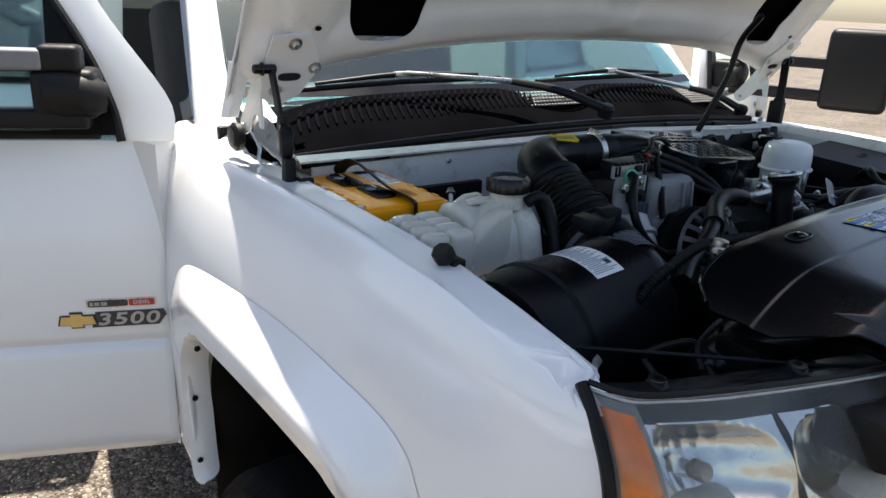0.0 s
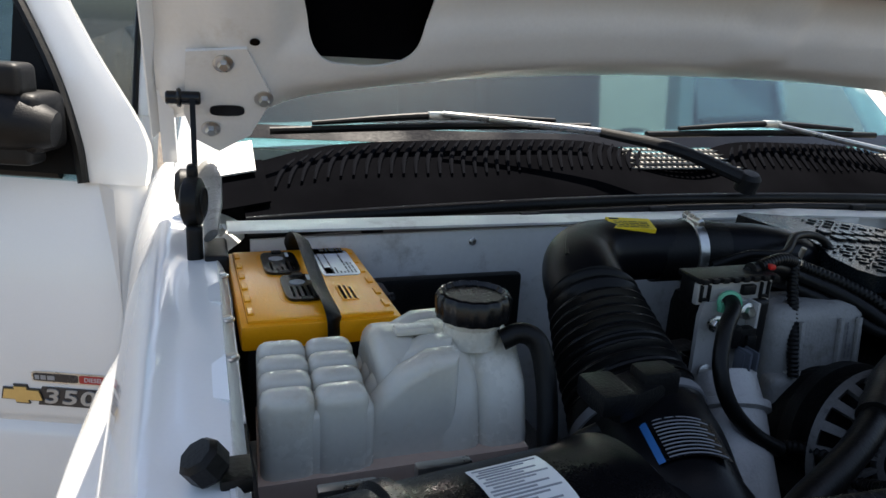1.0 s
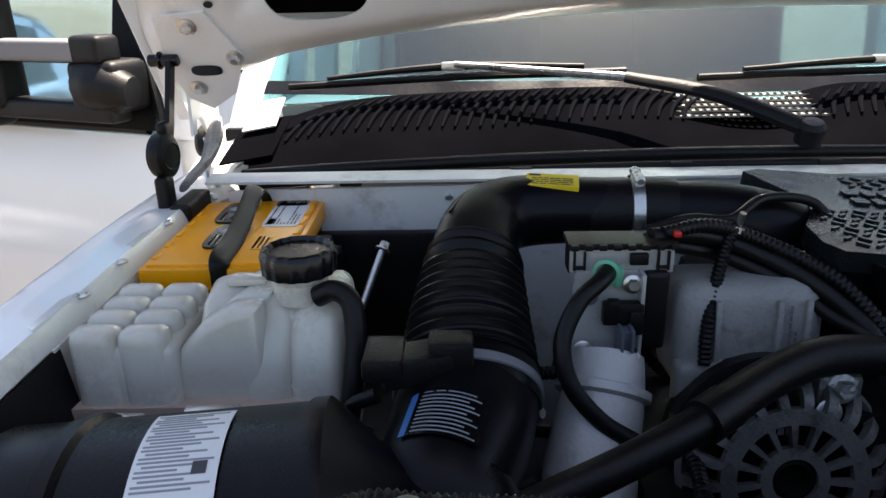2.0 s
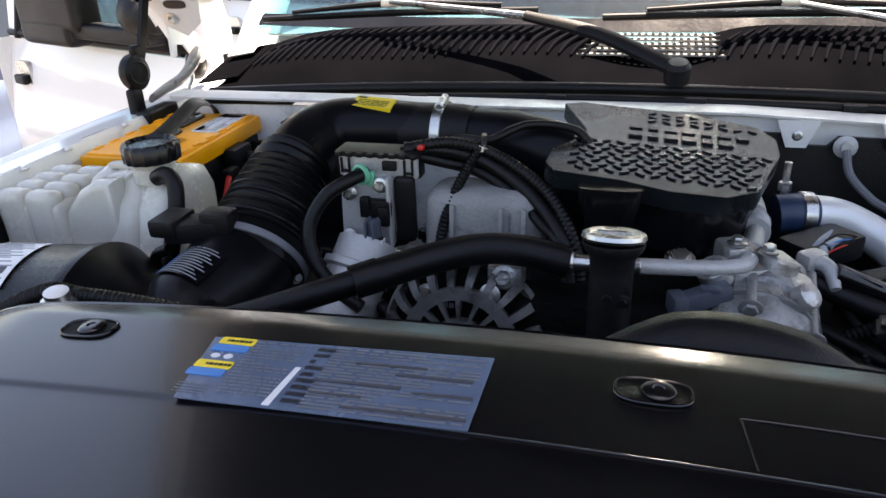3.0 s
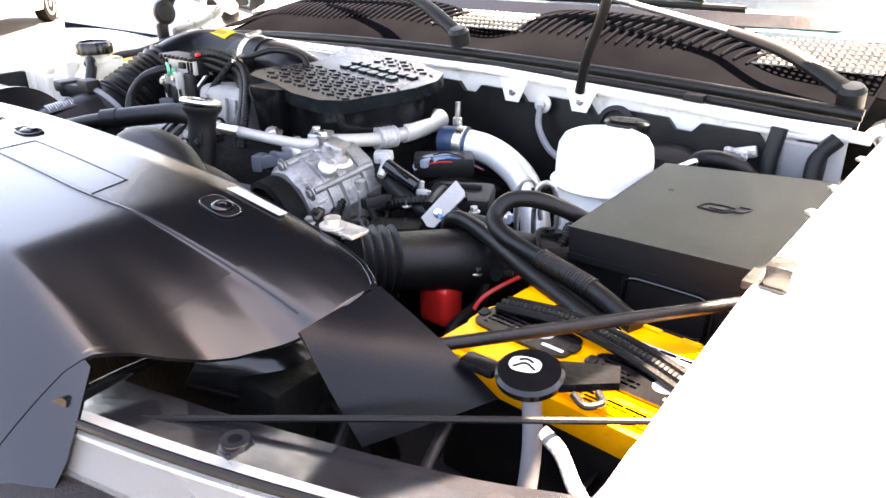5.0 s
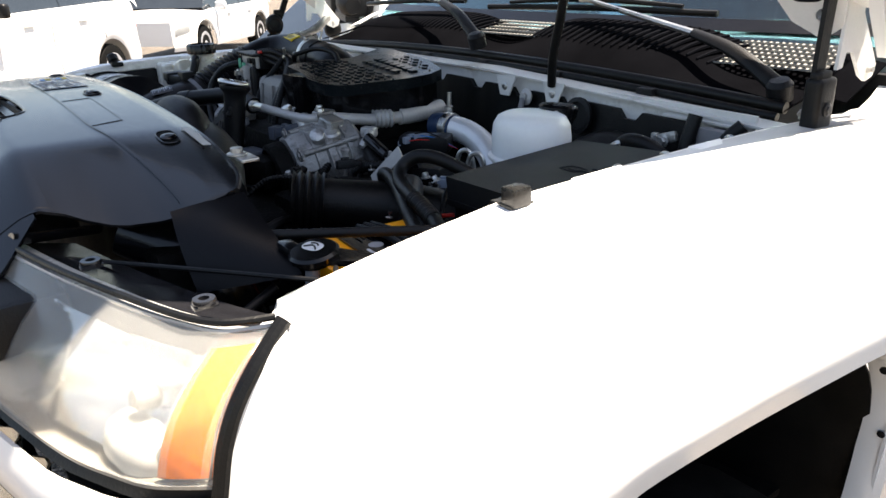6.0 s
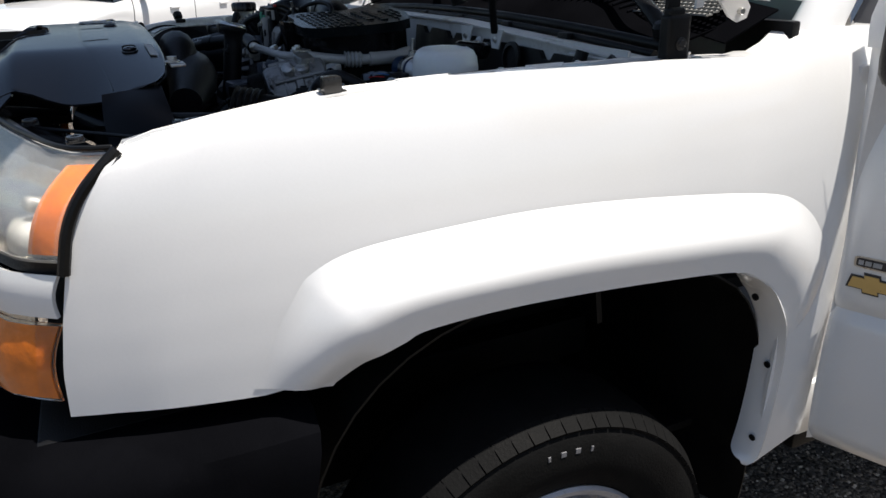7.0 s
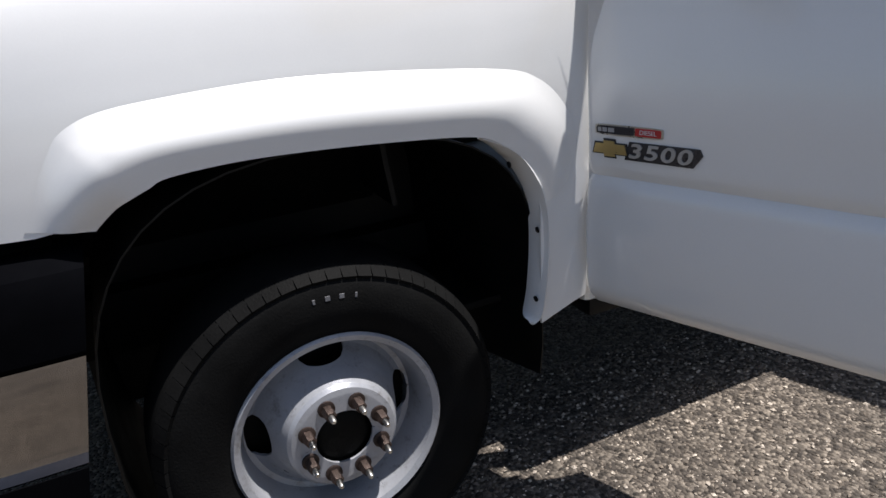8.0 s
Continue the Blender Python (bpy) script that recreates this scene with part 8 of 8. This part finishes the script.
part("panel", box((0.75, 0.805, 1.21), (0.060, 0.02, 0.085), 0.008), TRIM_GREY, cl)
part("bracket", join(box((0.672, 0.785, 1.228), (0.046, 0.010, 0.018), 0.006, 2, Matrix.Rotation(-0.3, 3, "Y")), box((0.652, 0.785, 1.222), (0.012, 0.012, 0.024), 0.003), bolt((0.672, 0.778, 1.225), (0, -1, 0), 0.008, 0.008)), ALU, cl)
part("pipe", tube([(0.60, 0.72, 1.205), (0.625, 0.725, 1.22), (0.64, 0.74, 1.225)], 0.006, 8), STEEL, cl)
part("strip", slab([(-0.075, -0.012), (0.075, -0.016), (0.075, 0.012), (-0.070, 0.014)], 0.004, frame_at((0.71, 0.832, 1.262), (1, 0.02, -0.06), (0, -0.3, 1)), 0.001, 1), BAY_WHITE, cl)
# washer filler cap over the driver's battery
wc = thing("washer_filler", (0.735, 0.09, 1.1), "black washer filler cap with a pale symbol", "filler cap")
part("neck", tube([(0.738, 0.106, 1.205), (0.748, 0.094, 1.15), (0.757, 0.06, 1.07)], 0.008, 16), TRIM_GREY, wc)
cap = part("cap", join(lathe([(0.020, -0.008), (0.022, -0.002), (0.027, -0.001), (0.028, 0.005), (0.025, 0.008), (0.0, 0.009)], (0.732, 0.112, 1.211), (0.05, -0.15, 1), 32), box((0.692, 0.101, 1.212), (0.034, 0.018, 0.009), 0.004), slab([(-0.03, -0.020), (0.030, -0.012), (0.034, 0.012), (-0.03, 0.018)], 0.007, frame_at((0.762, 0.138, 1.214), (0.8, 0.55, 0), (0, 0, 1)), 0.002, 2)), GLOSS, wc)
part("hinge_pin", tube([(0.768, 0.118, 1.207), (0.782, 0.112, 1.206), (0.790, 0.124, 1.206), (0.782, 0.132, 1.207)], 0.003, 8), BLACK, cap)
sm = frame_at((0.727, 0.113, 1.2205), (0.9, 0.3, 0), (0.05, -0.15, 1))
part("symbol", slab(oval(0.026, 0.018, 20, 2.6), 0.0008, sm, 0.0002, 1), PRINT_W, cap, "pale spray symbol")
for pts in ([(-0.009, -0.005), (0.0, 0.001), (0.009, -0.005)], [(-0.006, 0.004), (0.0, 0.006), (0.006, 0.003)]):
    part("symbol_mark", tube([sm @ Vector((x, y, 0.0004)) for x, y in pts], 0.0011, 6, 3), BLACK, cap)

# small hoses, plugs and bolts in the gaps of the bay
rnd = random.Random(31)
for k in range(34):
    left = k % 3 == 0
    x, y = (rnd.uniform(-0.36, 0.0), rnd.uniform(0.36, 0.60)) if left else (rnd.uniform(0.20, 0.58), rnd.uniform(0.26, 0.56))
    z = rnd.uniform(1.10, 1.17)
    a = rnd.uniform(0, 6.28)
    pts = [(x, y, z)]
    for _ in range(3):
        a += rnd.uniform(-0.7, 0.7)
        step = rnd.uniform(0.03, 0.06)
        pts.append((pts[-1][0] + step * math.cos(a), pts[-1][1] + step * math.sin(a), max(1.05, min(1.18, pts[-1][2] + rnd.uniform(-0.03, 0.03)))))
    part("small_hose", tube(pts, rnd.choice((0.0035, 0.005, 0.0065, 0.008)), 8, 6, rib=(0.006, 0.0015) if rnd.random() < 0.35 else None), rnd.choice((HOSE, HOSE, RUBBER)), eng)
for k in range(18):
    left = k % 3 == 0
    p = Vector((rnd.uniform(-0.34, 0.0), rnd.uniform(0.36, 0.58), rnd.uniform(1.12, 1.18))) if left else Vector((rnd.uniform(0.20, 0.56), rnd.uniform(0.28, 0.56), rnd.uniform(1.11, 1.18)))
    r_ = Matrix.Rotation(rnd.uniform(0, 3.1), 3, "Z") @ Matrix.Rotation(rnd.uniform(-0.6, 0.6), 3, "X")
    plug = join(box(p, (0.034, 0.018, 0.016), 0.003, 2, r_), box(p + r_ @ Vector((0.022, 0, 0)), (0.016, 0.013, 0.011), 0.002, 1, r_), box(p + r_ @ Vector((0, 0, 0.010)), (0.014, 0.008, 0.005), 0.001, 1, r_))
    part("plug", plug, rnd.choice((BLACK, BLACK, GREY, TRIM_GREY)), eng)
for k in range(16):
    p = (rnd.uniform(0.18, 0.52), rnd.uniform(0.28, 0.56), rnd.uniform(1.13, 1.17)) if k % 2 else (rnd.uniform(-0.34, 0.02), rnd.uniform(0.36, 0.58), rnd.uniform(1.14, 1.18))
    part("engine_bolt", bolt(p, (rnd.uniform(-0.4, 0.4), rnd.uniform(-0.6, 0.1), 1), 0.006, 0.010), rnd.choice((STEEL, ALU)), eng)


# ---- parked cars behind ----
def paint(name, color):
    return mat(name, color, 0.22, vary=0.03, scale=3, fine=200, bump=0.005, coat=0.7, rough_vary=0.05)


BLUE_PAINT = paint("blue_grey_car_paint", (0.16, 0.22, 0.33))
DARK_GLASS = mat("dark_car_glass", (0.02, 0.025, 0.03), 0.06, vary=0.1, scale=4, fine=50, bump=0.0, spec=0.7, rough_vary=0.03)
RED_LENS = mat("red_lamp_lens", (0.45, 0.02, 0.02), 0.15, vary=0.1, bump=0.02, coat=0.5)


def make_car(at, heading, coat, label, tall=1.66, length=4.45, mirror=None):
    """A parked five-door car; heading: degrees of its nose from +y, to the left."""
    base = Matrix.Translation(at) @ Matrix.Rotation(radians(heading), 4, "Z")
    car = new("parked_car")
    car.empty_display_size = 0.2
    car.location = at
    tagged(car, label, "car", "parked cars")
    hl, hw = length / 2, 0.90
    k = tall / 1.66

    def add(name, bm, mt, parent, lb=""):
        bmesh.ops.transform(bm, matrix=base, verts=bm.verts)
        ob = new(name, finish(name, bm, mt))
        ob.parent = parent
        if parent.type == "EMPTY":
            ob.matrix_parent_inverse = Matrix.Translation(-Vector(at))
        return tagged(ob, lb)
    belt = [(-hl, 0.86 * k), (-hl + 0.25, 1.02 * k), (-1.3, 1.02 * k), (0.55, 0.98 * k), (1.0, 0.97 * k), (1.75, 0.88 * k), (hl - 0.06, 0.74 * k), (hl, 0.60 * k)]

    def foot(y):
        z = 0.27
        for wy in (1.36, -1.30):
            d = abs(y - wy)
            if d < 0.40:
                z = max(z, 0.33 + math.sqrt(max(0, 0.40 ** 2 - d * d)) * 0.98)
        return z

    def side(u, v):
        y = -hl + length * u
        zt = lerp_rows(belt, y)
        z = foot(y) + (zt - foot(y)) * v
        ends = 0.20 * max(0, (abs(y) - hl + 0.5) / 0.5) ** 2.2
        x = hw - ends - 0.07 * v ** 3 - 0.03 * (1 - v) ** 2 + 0.012 * math.sin(v * 9)
        return Vector((x, y, z))
    body = add("body", join(sheet(side, 110, 12), mirrored(sheet(side, 110, 12)),
                            sheet(lambda u, v: Vector(((2 * v - 1) * (side(u, 1).x), side(u, 1).y, side(u, 1).z + 0.04 * math.sin(v * math.pi))), 60, 8),
                            sheet(lambda u, v: Vector(((2 * v - 1) * side(1 if u > 0.5 else 0, 0.5).x, hl * (1 if u > 0.5 else -1) * 1.0, 0.30 + 0.45 * ((2 * u) % 1.0001))), 7, 4, keep=lambda u, v: abs(u - 0.5) > 0.08)), coat, car)
    roofl = [(-hl + 0.12, 1.05 * k), (-hl + 0.40, 1.48 * k), (-1.25, 1.62 * k), (-0.4, tall), (0.35, 1.60 * k), (0.75, 1.42 * k), (1.22, 1.00 * k)]

    def glass(u, v):
        y = -hl + 0.12 + (1.22 + hl - 0.12) * u
        zt, zb = lerp_rows(roofl, y), lerp_rows(belt, y) - 0.01
        zt = max(zt, zb)
        return Vector((hw - 0.085 - 0.16 * v * (zt - zb) / 0.6, y, zb + (zt - zb) * v))
    cabin = add("glazing", join(sheet(glass, 50, 8), mirrored(sheet(glass, 50, 8)),
                                sheet(lambda u, v: Vector(((2 * v - 1) * glass(u, 1).x, glass(u, 1).y, glass(u, 1).z)), 50, 6)), DARK_GLASS, car, "dark glazing")

    def over(u0, u1, v0, v1, out=0.006):
        return sheet(lambda u, v: glass(u0 + (u1 - u0) * u, v0 + (v1 - v0) * v) + Vector((out, 0, 0)), 16, 3)
    add("roof", sheet(lambda u, v: Vector(((2 * v - 1) * (glass(0.10 + 0.70 * u, 1).x + 0.008), glass(0.10 + 0.70 * u, 1).y, glass(0.10 + 0.70 * u, 1).z + 0.012 + 0.02 * math.sin(v * math.pi))), 30, 8, thick=0.01), coat, car)
    for mk in (lambda b: b, mirrored):
        add("roof_rail", mk(over(0.06, 0.86, 0.86, 1.0)), coat, cabin)
        add("rear_pillar", mk(over(0.0, 0.13, 0.0, 1.0)), coat, cabin)
        add("middle_pillar", mk(over(0.485, 0.51, 0.0, 1.0)), DARK_GLASS, cabin)
        add("front_pillar", mk(sheet(lambda u, v: glass(0.80 + 0.18 * u - 0.02 + 0.02 * v, 1 - 0.0 * u) + Vector((0.006, 0.05 * v, -0.05 * v)), 12, 2)), coat, cabin)
        for y0 in (-0.30, 0.72):
            add("door_handle", mk(box((hw - 0.02, y0 - 0.45, 0.86 * k), (0.03, 0.17, 0.03), 0.01, 2)), coat, body)
        for y0 in (-1.18, -0.18, 0.95):
            add("door_gap", mk(sheet(lambda u, v: side((y0 + hl + 0.012 * v + 0.05 * math.sin(u * 3)) / length, 0.10 + 0.90 * u) + Vector((0.002, 0, 0)), 12, 1, thick=-0.002)), DARK_GLASS, body)
        add("side_mirror", mk(box((hw + 0.06, 0.78, 1.02 * k), (0.20, 0.10, 0.15), 0.04, 3)), mirror or coat, body)
        add("tail_lamp", mk(sheet(lambda u, v: side(0.004 + 0.035 * u, 0.62 + 0.34 * v) + Vector((0.004, 0, 0)), 4, 6, thick=0.004)), RED_LENS, body)
        add("head_lamp", mk(sheet(lambda u, v: side(0.93 + 0.06 * u, 0.62 + 0.26 * v) + Vector((0.004, 0, 0)), 6, 6, thick=0.004)), LAMP_GREY, body)
        for wy in (1.36, -1.30):
            wheel = add("wheel", mk(lathe([(0.20, -0.02), (0.22, 0.0), (0.205, 0.012), (0.06, 0.0), (0.05, 0.012), (0.0, 0.012)], (hw - 0.05, wy, 0.33), (1, 0, 0), 28)), WHEEL, car)
            add("tyre", mk(lathe([(0.21, -0.20), (0.31, -0.20), (0.33, -0.16), (0.33, -0.04), (0.31, 0.0), (0.22, 0.008)], (hw - 0.05, wy, 0.33), (1, 0, 0), 40)), TYRE, wheel)
    return car


make_car((-8.92, 0.58, 0), -134, WHITE, "white crossover with black mirrors parked across the lot", 1.93, 4.55, BLACK)
make_car((-13.5, 4.6, 0), -134, WHITE, "white parked car with dark windows", 1.55)
make_car((-14.5, 11.5, 0), -140, WHITE, "white parked car in the next row", 1.75, 4.8)
make_car((-4.35, 3.65, 0), 180, BLUE_PAINT, "blue-grey parked car beside the truck", 1.48)

# loose stones on the lot, denser by the truck
rnd = random.Random(5)
verts, faces = [], []
for _ in range(16000):
    a = rnd.random()
    x, y = (rnd.uniform(0.55, 2.3), rnd.uniform(0.7, 3.4)) if a < 0.72 else (rnd.uniform(-2.4, -0.9), rnd.uniform(1.2, 3.4))
    r = 0.003 + 0.0065 * rnd.random() ** 2.2
    q = Matrix.Rotation(rnd.uniform(0, 6.3), 3, "Z") @ Matrix.Rotation(rnd.uniform(-0.5, 0.5), 3, "X")
    n = len(verts)
    for v in ((1, 0, 0), (-1, 0.1, 0), (0, 0.8, 0), (0.1, -0.8, 0.05), (0.05, 0, 0.62), (0, 0, -0.5)):
        p = q @ (Vector(v) * r * rnd.uniform(0.75, 1.2))
        verts.append((x + p.x, y + p.y, r * 0.2 + p.z))
    for f in ((0, 2, 4), (2, 1, 4), (1, 3, 4), (3, 0, 4), (2, 0, 5), (1, 2, 5), (3, 1, 5), (0, 3, 5)):
        faces.append([n + i for i in f])
me = bpy.data.meshes.new("gravel")
me.from_pydata(verts, [], faces)


def stone_material():
    m = bpy.data.materials.new("loose_stone")
    m.use_nodes = True
    nt = m.node_tree
    b = nt.nodes["Principled BSDF"]
    geo = nt.nodes.new("ShaderNodeNewGeometry")
    ramp = nt.nodes.new("ShaderNodeValToRGB")
    e = ramp.color_ramp.elements
    e[0].color, e[1].color = (0.05, 0.040, 0.031, 1), (0.60, 0.52, 0.43, 1)
    ramp.color_ramp.elements.new(0.45).color = (0.20, 0.163, 0.128, 1)
    nt.links.new(geo.outputs["Random Per Island"], ramp.inputs["Fac"])
    nt.links.new(ramp.outputs[0], b.inputs["Base Color"])
    b.inputs["Roughness"].default_value = 0.85
    return m


me.materials.append(stone_material())
tagged(new("gravel", me), "loose grey-brown stones on the lot", "gravel", kind="stuff")
